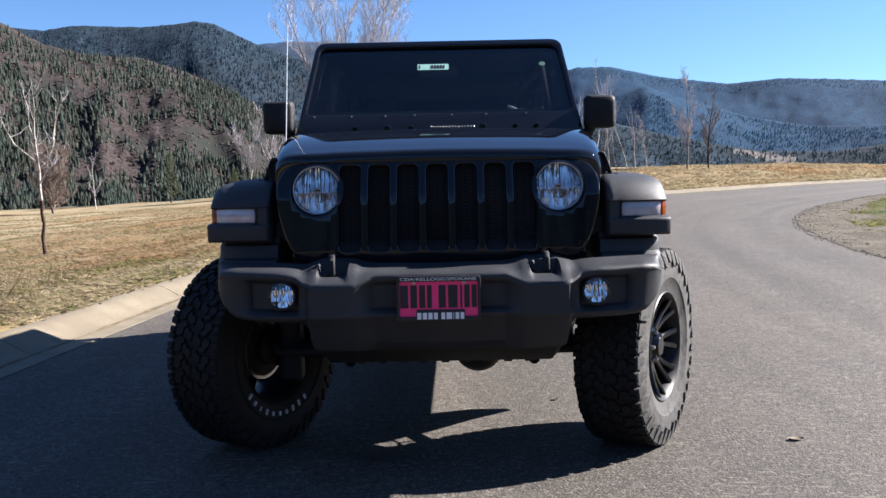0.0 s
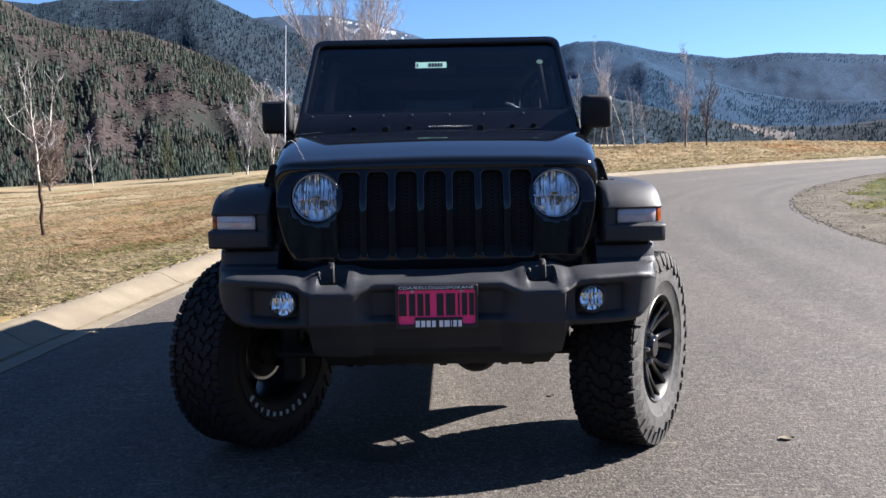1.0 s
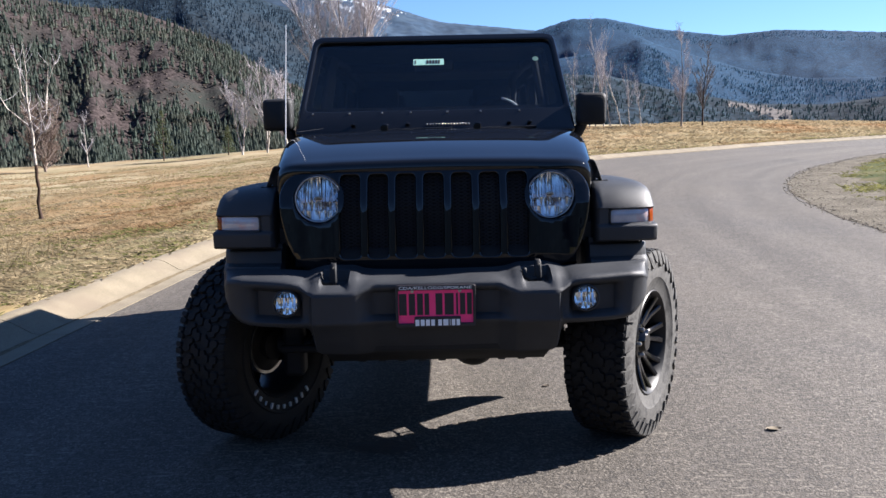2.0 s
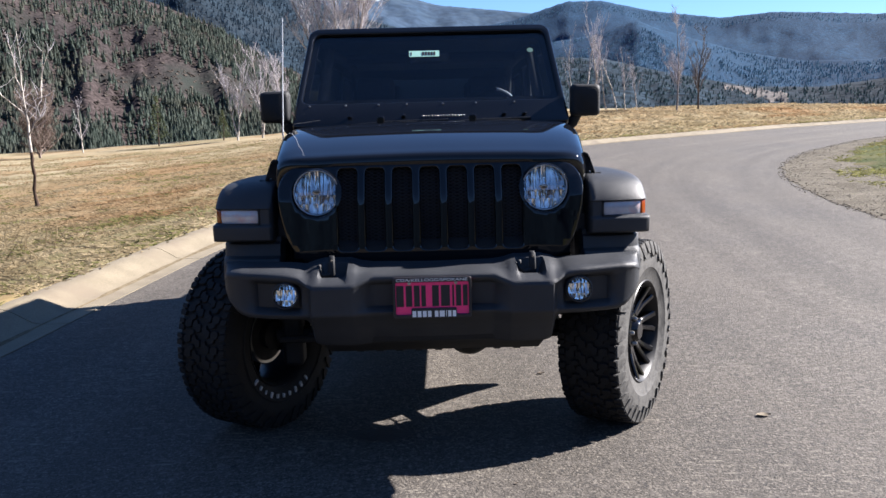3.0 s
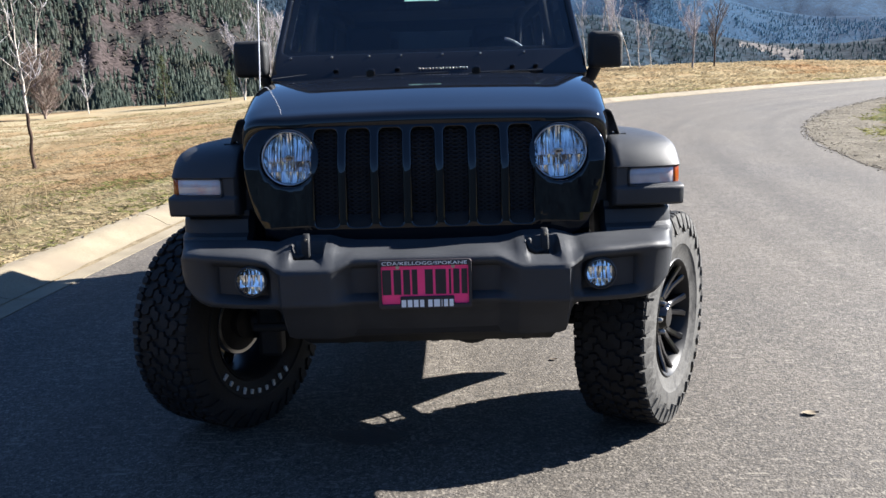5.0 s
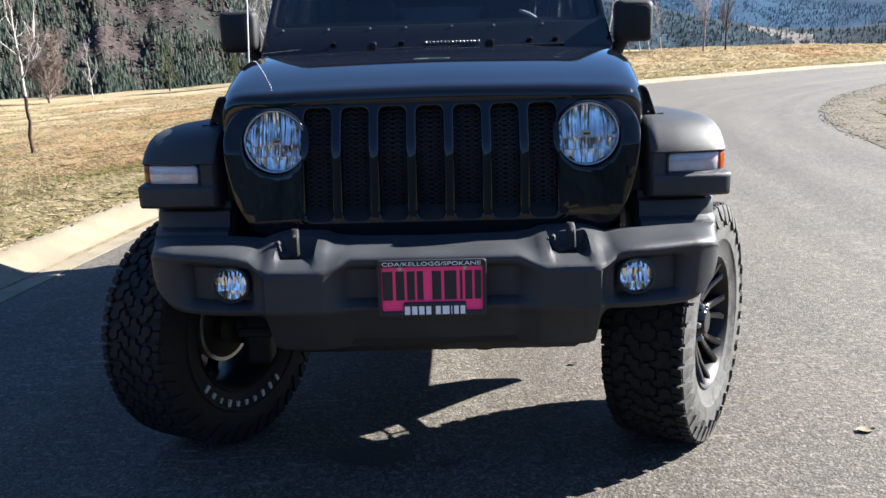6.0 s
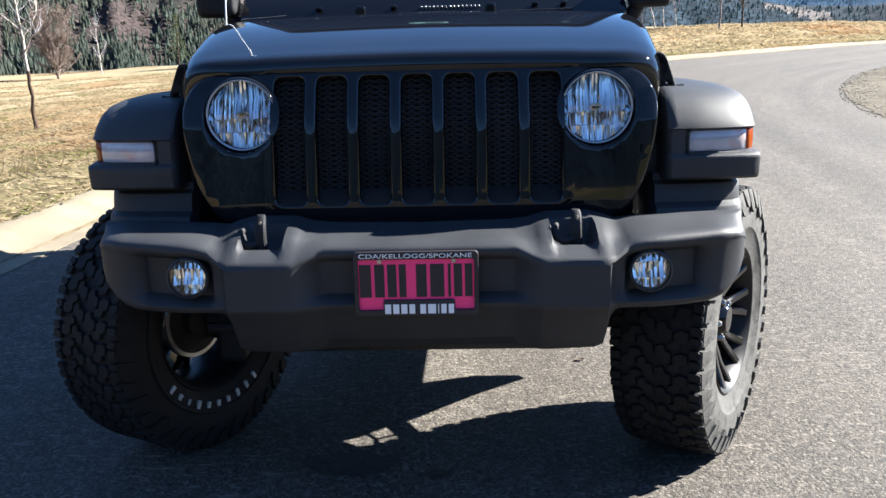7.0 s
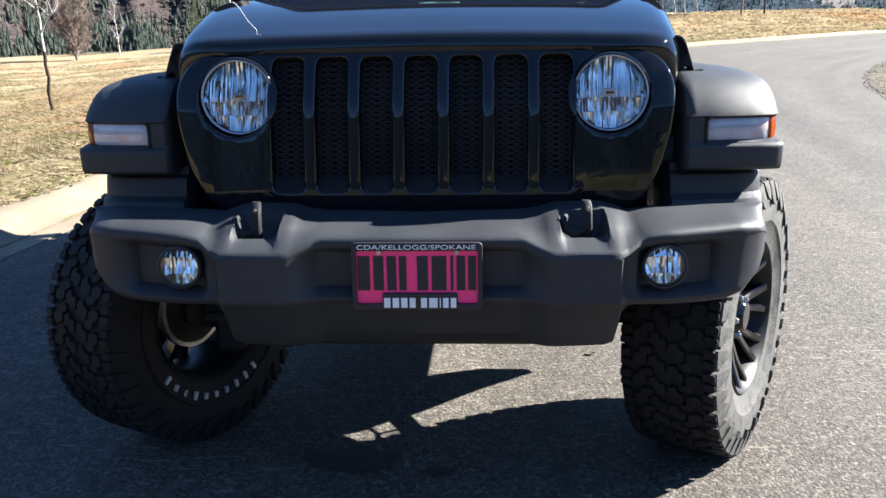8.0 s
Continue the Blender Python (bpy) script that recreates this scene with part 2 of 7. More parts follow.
def dry_field():
    """Winter turf: straw over soil, with green, rusty and bleached drifts of different sizes."""
    m = surface("dry_grass_ground", (0.1382, 0.1093, 0.06008), (0.2074, 0.1728, 0.1045), 0.9, 0.95, 1.0, bump=0.006, bump_scale=32, fine=0.35,
                dark=(0.1693, 0.1071, 0.05224), dark_scale=0.16, spec=0.06)
    t = m.node_tree
    n, link = t.nodes, t.links.new
    b = n["Principled BSDF"]
    colour = b.inputs["Base Color"].links[0].from_socket
    co = n.new("ShaderNodeTexCoord")
    for scale, lo, hi, most, tone in ((0.42, 0.54, 0.70, 0.60, (0.114, 0.1118, 0.04928)), (0.23, 0.50, 0.66, 0.65, (0.2188, 0.1304, 0.06405)), (1.7, 0.54, 0.70, 0.55, (0.2697, 0.2281, 0.1403)), (5.0, 0.56, 0.72, 0.5, (0.1071, 0.08158, 0.0457)), (13.0, 0.56, 0.72, 0.6, (0.2766, 0.2384, 0.1503)), (24.0, 0.60, 0.74, 0.6, (0.08988, 0.06913, 0.03918))):
        drift = n.new("ShaderNodeTexNoise")
        drift.inputs["Scale"].default_value, drift.inputs["Detail"].default_value = scale, 5.0
        link(co.outputs["Object"], drift.inputs["Vector"])
        cut = n.new("ShaderNodeMapRange")
        cut.inputs[1].default_value, cut.inputs[2].default_value, cut.inputs[4].default_value = lo, hi, most
        link(drift.outputs[0], cut.inputs[0])
        mix = n.new("ShaderNodeMix")
        mix.data_type = "RGBA"
        mix.inputs["B"].default_value = (*tone, 1)
        link(cut.outputs[0], mix.inputs["Factor"])
        link(colour, mix.inputs["A"])
        colour = mix.outputs["Result"]
    # greener where water runs off the road, rusty farther out
    away = n.new("ShaderNodeAttribute")
    away.attribute_name = "verge"
    for d0, d1, d2, d3, scale, most, tone in ((-1.0, 0.0, 1.4, 5.0, 0.7, 0.85, (0.112, 0.106, 0.047)), (2.5, 5.0, 11.0, 19.0, 0.3, 0.80, (0.205, 0.128, 0.062)), (12.0, 17.0, 60.0, 70.0, 0.25, 0.6, (0.30, 0.255, 0.165))):
        rise, fall, ragged = n.new("ShaderNodeMapRange"), n.new("ShaderNodeMapRange"), n.new("ShaderNodeTexNoise")
        rise.inputs[1].default_value, rise.inputs[2].default_value = d0, d1
        fall.inputs[1].default_value, fall.inputs[2].default_value = d2, d3
        fall.inputs[3].default_value, fall.inputs[4].default_value = 1.0, 0.0
        ragged.inputs["Scale"].default_value, ragged.inputs["Detail"].default_value = scale, 6.0
        link(away.outputs["Fac"], rise.inputs[0])
        link(away.outputs["Fac"], fall.inputs[0])
        link(co.outputs["Object"], ragged.inputs["Vector"])
        cut = n.new("ShaderNodeMapRange")
        cut.inputs[1].default_value, cut.inputs[2].default_value, cut.inputs[4].default_value = 0.40, 0.60, most
        link(ragged.outputs[0], cut.inputs[0])
        share = cut.outputs[0]
        for other in (rise, fall):
            times = n.new("ShaderNodeMath")
            times.operation = "MULTIPLY"
            link(share, times.inputs[0])
            link(other.outputs[0], times.inputs[1])
            share = times.outputs[0]
        mix = n.new("ShaderNodeMix")
        mix.data_type = "RGBA"
        mix.inputs["B"].default_value = (*tone, 1)
        link(share, mix.inputs["Factor"])
        link(colour, mix.inputs["A"])
        colour = mix.outputs["Result"]
    link(colour, b.inputs["Base Color"])
    return m


FIELD = dry_field()
GRAVEL = surface("grey_gravel", (0.08347, 0.07325, 0.05602), (0.1292, 0.1147, 0.09049), 2.2, 0.9, 1.0, bump=0.012, bump_scale=45, fine=0.6, spec=0.06)
SILT = surface("tan_silt", (0.099, 0.07788, 0.0495), (0.1386, 0.1122, 0.07392), 9, 0.9, 1.0, fine=0.4, bump_scale=80, spec=0.06)
DARK_PATCH = surface("dark_asphalt", (0.0096, 0.009, 0.009), (0.018, 0.0168, 0.0162), 20, 0.55, 0.8, fine=0.5, bump=0.006, bump_scale=95)
SOIL = surface("dark_damp_soil", (0.0594, 0.05148, 0.04257), (0.1188, 0.103, 0.08415), 5, 0.9, 1.0, bump=0.006, bump_scale=60, fine=0.4, spec=0.06)
STONE = surface("loose_stone", (0.129, 0.1149, 0.09354), (0.2, 0.1794, 0.1496), 6, 0.9, 1.0, fine=0.2, bump_scale=60, per_piece=0.4, spec=0.06)
STRAW = surface("straw_blades", (0.21, 0.1659, 0.09702), (0.294, 0.2415, 0.1548), 0.8, 0.9, 1.0, dark=(0.2048, 0.126, 0.06468), dark_scale=0.25, per_piece=0.35, spec=0.06, leaf=0.5)
GREENS = surface("green_weeds", (0.1155, 0.1198, 0.04235), (0.1712, 0.1626, 0.0678), 2.5, 0.85, 0.95, per_piece=0.35, spec=0.06, leaf=0.5)
LAWN = surface("rough_green_turf", (0.04937, 0.05953, 0.02222), (0.08567, 0.08422, 0.03659), 1.0, 0.95, 1.0, bump=0.03, bump_scale=20, fine=0.5, dark=(0.1016, 0.08567, 0.04443), dark_scale=1.1, spec=0.06)
BARK = surface("white_birch_bark", (0.3456, 0.3168, 0.2808), (0.4464, 0.4176, 0.3744), 4, 0.8, 0.9, bump=0.004, bump_scale=30, dark=(0.0864, 0.0648, 0.0504), dark_scale=5, spec=0.06)
BARKLOW = surface("dark_wet_bark", (0.033, 0.0231, 0.01848), (0.066, 0.0462, 0.0363), 8, 0.85, 0.95, bump=0.006, bump_scale=40, spec=0.06)
TWIG = surface("pale_bare_twigs", (0.3387, 0.3198, 0.3328), (0.4516, 0.4281, 0.4491), 2, 0.85, 0.95, spec=0.06)
GREYTWIG = surface("grey_bare_twigs", (0.1316, 0.1195, 0.1134), (0.2228, 0.2025, 0.1924), 2, 0.85, 0.95, spec=0.06)
REDTWIG = surface("reddish_bare_twigs", (0.1568, 0.1196, 0.1031), (0.231, 0.1881, 0.165), 2, 0.85, 0.95, spec=0.06)
NEEDLE = surface("young_pine_needles", (0.066, 0.0825, 0.04092), (0.1056, 0.1188, 0.0627), 3, 0.85, 0.95, spec=0.06, leaf=0.45)
# firs paler and bluer with distance: haze put into the base colour
FIR = surface("fir_forest", (0.108, 0.136, 0.116), (0.132, 0.154, 0.130), 0.03, 0.95, 1.0, dark=(0.148, 0.150, 0.122), dark_scale=0.02, per_piece=0.3, leaf=0.7, spec=0.06)
FIRFAR = surface("haze_blue_fir_forest", (0.0494, 0.0798, 0.1129), (0.0589, 0.0893, 0.1233), 0.02, 0.95, 1.0, per_piece=0.15, leaf=0.7, spec=0.06)
FIRLOW = surface("haze_green_fir_forest", (0.075, 0.118, 0.130), (0.095, 0.140, 0.150), 0.02, 0.95, 1.0, per_piece=0.2, leaf=0.75, spec=0.06)
BUSH = surface("bare_brush", (0.03432, 0.02904, 0.02574), (0.0528, 0.04356, 0.03696), 0.02, 0.95, 1.0, per_piece=0.35, spec=0.06)
SLOPE = surface("brushy_hillside", (0.02554, 0.02148, 0.02156), (0.04064, 0.03194, 0.03044), 0.012, 0.95, 1.0, fine=0.7, bump_scale=0.4, bump=0.8,
                dark=(0.01974, 0.02323, 0.02028), dark_scale=0.010, spec=0.06)
# ridges: the blue of the air between is painted into their tones
RIDGE = surface("haze_tinted_ridge", (0.01066, 0.01944, 0.02879), (0.01505, 0.02508, 0.03581), 0.006, 0.95, 1.0, fine=0.7, bump_scale=0.12, bump=2.0,
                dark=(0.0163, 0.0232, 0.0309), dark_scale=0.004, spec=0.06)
BLUE = surface("haze_blue_ridge", (0.00991, 0.02935, 0.05929), (0.01441, 0.03782, 0.07064), 0.012, 0.95, 1.0, fine=0.35, bump_scale=0.16, bump=1.5,
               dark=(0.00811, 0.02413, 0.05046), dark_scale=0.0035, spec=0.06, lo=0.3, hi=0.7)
FIRBLUE = surface("haze_pale_fir_forest", (0.115, 0.200, 0.275), (0.135, 0.220, 0.295), 0.02, 0.95, 1.0, per_piece=0.10, leaf=0.75, spec=0.06)
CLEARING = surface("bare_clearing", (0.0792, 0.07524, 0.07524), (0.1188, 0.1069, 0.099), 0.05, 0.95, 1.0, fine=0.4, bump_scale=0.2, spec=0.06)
SNOW = surface("haze_tinted_snow_ridge", (0.02475, 0.0429, 0.06968), (0.03217, 0.05115, 0.08073), 0.005, 0.95, 1.0, fine=0.3, bump_scale=0.03, bump=2.0,
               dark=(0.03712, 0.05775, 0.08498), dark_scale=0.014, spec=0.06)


def wooded(m, wide, tall, least, most):
    """Distant woods on a slope: upright streaks of crowns and the gaps between them."""
    n, link = m.node_tree.nodes, m.node_tree.links.new
    b = n["Principled BSDF"]
    colour = b.inputs["Base Color"].links[0].from_socket
    co, upright, crowns, share, mul = (n.new("ShaderNode" + k) for k in ("TexCoord", "Mapping", "TexNoise", "MapRange", "Mix"))
    upright.inputs["Scale"].default_value = (1 / wide, 1 / wide, 1 / tall)
    crowns.inputs["Scale"].default_value, crowns.inputs["Detail"].default_value = 1.0, 4.0
    share.inputs[1].default_value, share.inputs[2].default_value = 0.36, 0.64
    share.inputs[3].default_value, share.inputs[4].default_value = least, most
    mul.data_type, mul.blend_type = "RGBA", "MULTIPLY"
    mul.inputs["Factor"].default_value = 1
    link(co.outputs["Object"], upright.inputs["Vector"])
    link(upright.outputs[0], crowns.inputs["Vector"])
    link(crowns.outputs[0], share.inputs[0])
    link(colour, mul.inputs["A"])
    link(share.outputs[0], mul.inputs["B"])
    link(mul.outputs["Result"], b.inputs["Base Color"])


wooded(BLUE, 9.0, 16.0, 0.72, 1.28)
wooded(RIDGE, 6.0, 12.0, 0.7, 1.3)
SNOWFIELD = surface("mountain_snow", (0.198, 0.231, 0.2772), (0.2772, 0.3102, 0.3498), 0.02, 0.8, 0.9, fine=0.2, bump_scale=0.1)


# ---- mesh helpers ----
def part(name, bm, material, parent=None, label="", smooth=35.0, bevel=0.0, segments=2):
    """Links a bmesh (or a mesh) as one object under a thing or a part."""
    if isinstance(bm, bpy.types.Mesh):
        mesh = bm
        mesh.name = name
    else:
        bmesh.ops.recalc_face_normals(bm, faces=bm.faces)
        mesh = bpy.data.meshes.new(name)
        bm.to_mesh(mesh)
        bm.free()
    if smooth:
        mesh.shade_smooth()
        mesh.set_sharp_from_angle(angle=radians(smooth))
    mesh.materials.clear()
    mesh.materials.append(material)
    ob = new(name, mesh)
    if parent:
        ob.parent = parent
    if label:
        ob["label"] = label
    if bevel:
        mod = ob.modifiers.new("edge", "BEVEL")
        mod.width, mod.segments, mod.limit_method, mod.angle_limit = bevel, segments, "ANGLE", radians(28)
        mod.harden_normals = False
    return ob


def thing(name, label, category, m=None, group="", kind=""):
    ob = new(name)
    ob.empty_display_size = 0.2
    if m is not None:
        ob.matrix_world = m
    return tagged(ob, label, category, group, kind)


def box(bm, lo, hi, m=None):
    vs = [bm.verts.new(((lo, hi)[i & 1][0], (lo, hi)[i >> 1 & 1][1], (lo, hi)[i >> 2 & 1][2])) for i in range(8)]
    for f in ((0, 1, 3, 2), (4, 6, 7, 5), (0, 4, 5, 1), (2, 3, 7, 6), (0, 2, 6, 4), (1, 5, 7, 3)):
        bm.faces.new([vs[i] for i in f])
    if m is not None:
        bmesh.ops.transform(bm, matrix=m, verts=vs)
    return vs


def loft(rows, ring=False, cap=False, bm=None):
    """A skin over rows of points; ring closes each row, cap fills the two ends."""
    bm = bm or bmesh.new()
    made = [[bm.verts.new(p) for p in row] for row in rows]
    for a, b in zip(made, made[1:]):
        k = len(a)
        for i in range(k if ring else k - 1):
            bm.faces.new((a[i], a[(i + 1) % k], b[(i + 1) % k], b[i]))
    if cap:
        bm.faces.new(made[0][::-1])
        bm.faces.new(made[-1])
    return bm


def lathe(profile, steps=48, axis="x", bm=None, centre=(0, 0, 0)):
    """Turns (along, radius) pairs about an axis."""
    rows = []
    for i in range(steps + 1):
        a = 2 * math.pi * i / steps
        c, s = math.cos(a), math.sin(a)
        row = []
        for u, r in profile:
            p = {"x": (u, r * c, r * s), "y": (r * c, u, r * s), "z": (r * c, r * s, u)}[axis]
            row.append((p[0] + centre[0], p[1] + centre[1], p[2] + centre[2]))
        rows.append(row)
    bm = loft(rows, bm=bm)
    bmesh.ops.remove_doubles(bm, verts=bm.verts, dist=1e-6)
    return bm


def tube(bm, points, radii, sides=8, cap=True):
    """A tapered pipe through points."""
    rows = []
    for i, p in enumerate(points):
        p = Vector(p)
        way = (Vector(points[min(i + 1, len(points) - 1)]) - Vector(points[max(i - 1, 0)])).normalized()
        side = way.cross(Vector((0.31, 0.2, 0.93)) if abs(way.z) < 0.9 else Vector((1, 0.1, 0))).normalized()
        up = way.cross(side)
        r = radii[i] if hasattr(radii, "__len__") else radii
        rows.append([p + r * (math.cos(2 * math.pi * k / sides) * side + math.sin(2 * math.pi * k / sides) * up) for k in range(sides)])
    return loft(rows, ring=True, cap=cap, bm=bm)


def rounded(points, r, n=4):
    """A closed loop with its corners rounded; r is one radius or one for each corner."""
    out, k = [], len(points)
    for i in range(k):
        p, a, b = Vector(points[i]), Vector(points[i - 1]), Vector(points[(i + 1) % k])
        ri = r[i] if hasattr(r, "__len__") else r
        if ri <= 0:
            out.append(tuple(p))
            continue
        u, v = (a - p), (b - p)
        cut = min(ri, 0.45 * u.length, 0.45 * v.length)
        s, e = p + u.normalized() * cut, p + v.normalized() * cut
        for j in range(n + 1):
            t = j / n
            out.append(tuple((1 - t) ** 2 * s + 2 * t * (1 - t) * p + t * t * e))
    return out


def circle(cx, cy, r, n=40):
    return [(cx + r * math.cos(2 * math.pi * i / n), cy + r * math.sin(2 * math.pi * i / n)) for i in range(n)]


def sheet(loops, depth, edge=0.0):
    """A plate of outlined shape with holes, in the xz plane, its front towards -y, as a bmesh."""
    cu = bpy.data.curves.new("outline", "CURVE")
    cu.dimensions, cu.fill_mode, cu.extrude = "2D", "BOTH", max(depth / 2 - edge, 0.0005)
    cu.bevel_depth, cu.bevel_resolution, cu.offset = edge, 2, -edge
    for loop in loops:
        sp = cu.splines.new("POLY")
        sp.points.add(len(loop) - 1)
        for q, (u, v) in zip(sp.points, loop):
            q.co = (u, v, 0, 1)
        sp.use_cyclic_u = True
    ob = bpy.data.objects.new("outline", cu)
    mesh = bpy.data.meshes.new_from_object(ob)
    bm = bmesh.new()
    bm.from_mesh(mesh)
    bpy.data.objects.remove(ob)
    bpy.data.curves.remove(cu)
    bpy.data.meshes.remove(mesh)
    bmesh.ops.transform(bm, matrix=Matrix.Rotation(radians(90), 4, "X"), verts=bm.verts)
    bmesh.ops.remove_doubles(bm, verts=bm.verts, dist=1e-5)
    return bm


def moved(bm, m):
    bmesh.ops.transform(bm, matrix=m, verts=bm.verts)
    return bm


def lettering(text, height, m):
    """Words as a flat mesh, upright in the xz plane."""
    cu = bpy.data.curves.new("words", "FONT")
    cu.body, cu.size, cu.align_x, cu.extrude = text, height / 0.72, "CENTER", 0.0006
    ob = bpy.data.objects.new("words", cu)
    mesh = bpy.data.meshes.new_from_object(ob)
    bpy.data.objects.remove(ob)
    bm = bmesh.new()
    bm.from_mesh(mesh)
    bpy.data.meshes.remove(mesh)
    return moved(bm, m @ Matrix.Rotation(radians(90), 4, "X"))


def ramp(x, pairs):
    return float(np.interp(x, [p[0] for p in pairs], [p[1] for p in pairs]))


def bulk(name, verts, faces, material):
    mesh = bpy.data.meshes.new(name)
    mesh.from_pydata(verts, [], faces)
    mesh.materials.append(material)
    return new(name, mesh)


# ---- the land ----
KERB = [(-3.1, -60), (-3.0, -20), (-2.97, 0), (-2.99, 3), (-2.95, 5), (-2.76, 7), (-1.95, 12), (-0.25, 17.4), (1.75, 21.5), (3.9, 24.2), (5.65, 26.0), (7.53, 27.6), (10.2, 29.9), (13.35, 32.6), (16.5, 34.7), (19.0, 36.4), (28, 41.5), (46, 49.5)]
INNER = [(8, -60), (6.6, -20), (5.9, 0), (5.72, 5), (5.73, 8.26), (5.8, 9.6), (6.02, 11.46), (6.6, 13.9), (7.58, 16.4), (9.0, 19.06), (11.0, 21.8), (13.5, 24.7), (20, 30), (33, 37.5), (50, 45)]


def smooth_line(points, step=0.5):
    """A Catmull-Rom line through plan points, resampled evenly."""
    fine = []
    p = [Vector(q) for q in points]
    p = [2 * p[0] - p[1]] + p + [2 * p[-1] - p[-2]]
    for i in range(1, len(p) - 2):
        for j in range(24):
            t = j / 24
            fine.append(0.5 * (2 * p[i] + (p[i + 1] - p[i - 1]) * t + (2 * p[i - 1] - 5 * p[i] + 4 * p[i + 1] - p[i + 2]) * t * t + (3 * p[i] - p[i - 1] - 3 * p[i + 1] + p[i + 2]) * t ** 3))
    fine.append(p[-2])
    s = np.concatenate([[0], np.cumsum([(b - a).length for a, b in zip(fine, fine[1:])])])
    at = np.arange(0, s[-1], step)
    xs, ys = np.interp(at, s, [q.x for q in fine]), np.interp(at, s, [q.y for q in fine])
    return np.stack([xs, ys], 1)


KERB_LINE, INNER_LINE = smooth_line(KERB), smooth_line(INNER)


def beyond(line, x, y):
    """Signed distance from a plan line: positive on its left."""
    d = np.hypot(line[:, 0] - x, line[:, 1] - y)
    i = int(np.clip(d.argmin(), 1, len(line) - 2))
    tx, ty = line[i + 1] - line[i - 1]
    return float(math.copysign(d[i], tx * (y - line[i, 1]) - ty * (x - line[i, 0])))


def road_height(y):
    """Level where the vehicle stands, then a steady climb."""
    q = min(y, 90.0) - 4.5
    return 0.045 * (math.sqrt(q * q + 1.44) + q) / 2


def land_height(x, y, tuck=True):
    """Height of the soil; it tucks in under the back of the kerb, where the verge covers it."""
    r = math.hypot(x, y)
    out, inn = (beyond(KERB_LINE, x, y), -beyond(INNER_LINE, x, y)) if r < 140 else (50.0, -50.0)
    z = road_height(y)
    if out > 0.0:
        away = max(0.0, out - 0.62)
        z += 0.115 - 0.105 * 17 * math.tanh(max(0.0, -3.6 - x) / 17) * min(1.0, away / 1.5)
        z += 0.045 * min(away, 10.0) * min(1.0, max(0.0, (x + 2) / 6))
        z += 0.12 * noise.noise((x * 0.35, y * 0.35, 0)) * min(1.0, away / 4) + 0.035 * noise.noise((x * 1.7, y * 1.7, 3)) * min(1.0, away)
        if tuck and away < 0.9 and r < 140:
            z -= 0.25 * (1 - away / 0.9)
    elif inn > 0.0:
        z += 0.04 * min(inn, 1.0) + 0.05 * max(0.0, min(inn - 1.0, 12.0)) + 0.04 * noise.noise((x, y, 5)) * min(1.0, inn)
    else:
        z -= 0.12
    edge = ramp(x, [(-20, 62.0), (0, 58.0), (10, 50.0), (30, 54.0)])
    fall = max(0.0, r - edge) if out > 0.55 or r > 90 else 0.0
    z -= min(0.010 * fall ** 2, 0.5 * fall)
    return max(z, -60.0 - 0.004 * r)


def ground():
    rings = [0.0] + list(np.arange(1.0, 26, 0.55)) + list(np.arange(26, 75, 1.1)) + list(np.geomspace(76, 4700, 40))
    steps = 240
    verts, faces = [(0, 6, land_height(0, 6))], []
    for r in rings[1:]:
        for k in range(steps):
            a = 2 * math.pi * k / steps
            x, y = r * math.sin(a), 6 + r * math.cos(a)
            verts.append((x, y, land_height(x, y)))
    faces += [(0, 1 + (k + 1) % steps, 1 + k) for k in range(steps)]
    for i in range(len(rings) - 2):
        a, b = 1 + i * steps, 1 + (i + 1) * steps
        faces += [(a + k, a + (k + 1) % steps, b + (k + 1) % steps, b + k) for k in range(steps)]
    ob = bulk("ground", verts, [f[::-1] for f in faces], FIELD)
    verge_width = ob.data.attributes.new("verge", "FLOAT", "POINT")
    for i, (x, y, _) in enumerate(verts):
        verge_width.data[i].value = max(0.0, beyond(KERB_LINE, x, y)) if math.hypot(x, y) < 70 else 65.0
    ob.data.shade_smooth()
    return tagged(ob, "dry straw-coloured grass field falling away to a valley", "ground", kind="structure")


ground()


def strip(name, left, right, lift, material, label, category, cross=14):
    """A paved band between two plan lines, following the rise of the land."""
    n = 150
    li, ri = (np.stack([np.interp(np.linspace(0, 1, n), np.linspace(0, 1, len(q)), q[:, j]) for j in (0, 1)], 1) for q in (left, right))
    verts, faces = [], []
    for i in range(n):
        for j in range(cross + 1):
            p = li[i] + (ri[i] - li[i]) * j / cross
            verts.append((p[0], p[1], road_height(p[1]) + lift))
    for i in range(n - 1):
        for j in range(cross):
            a = i * (cross + 1) + j
            faces.append((a, a + 1, a + cross + 2, a + cross + 1))
    ob = bulk(name, verts, faces, material)
    ob.data.shade_smooth()
    # lane coordinates: metres across (stretched) and along
    lane = ob.data.attributes.new("lane", "FLOAT_VECTOR", "POINT")
    far = np.concatenate([[0], np.cumsum(np.hypot(*np.diff((li + ri) / 2, axis=0).T))])
    for i in range(n):
        for j in range(cross + 1):
            lane.data[i * (cross + 1) + j].vector = (j / cross * 14.0, far[i] * 0.06, 0)
    return tagged(ob, label, category, kind="structure")


strip("road", KERB_LINE, INNER_LINE, 0.0, ASPHALT, "worn grey asphalt road with fine pale aggregate", "road")


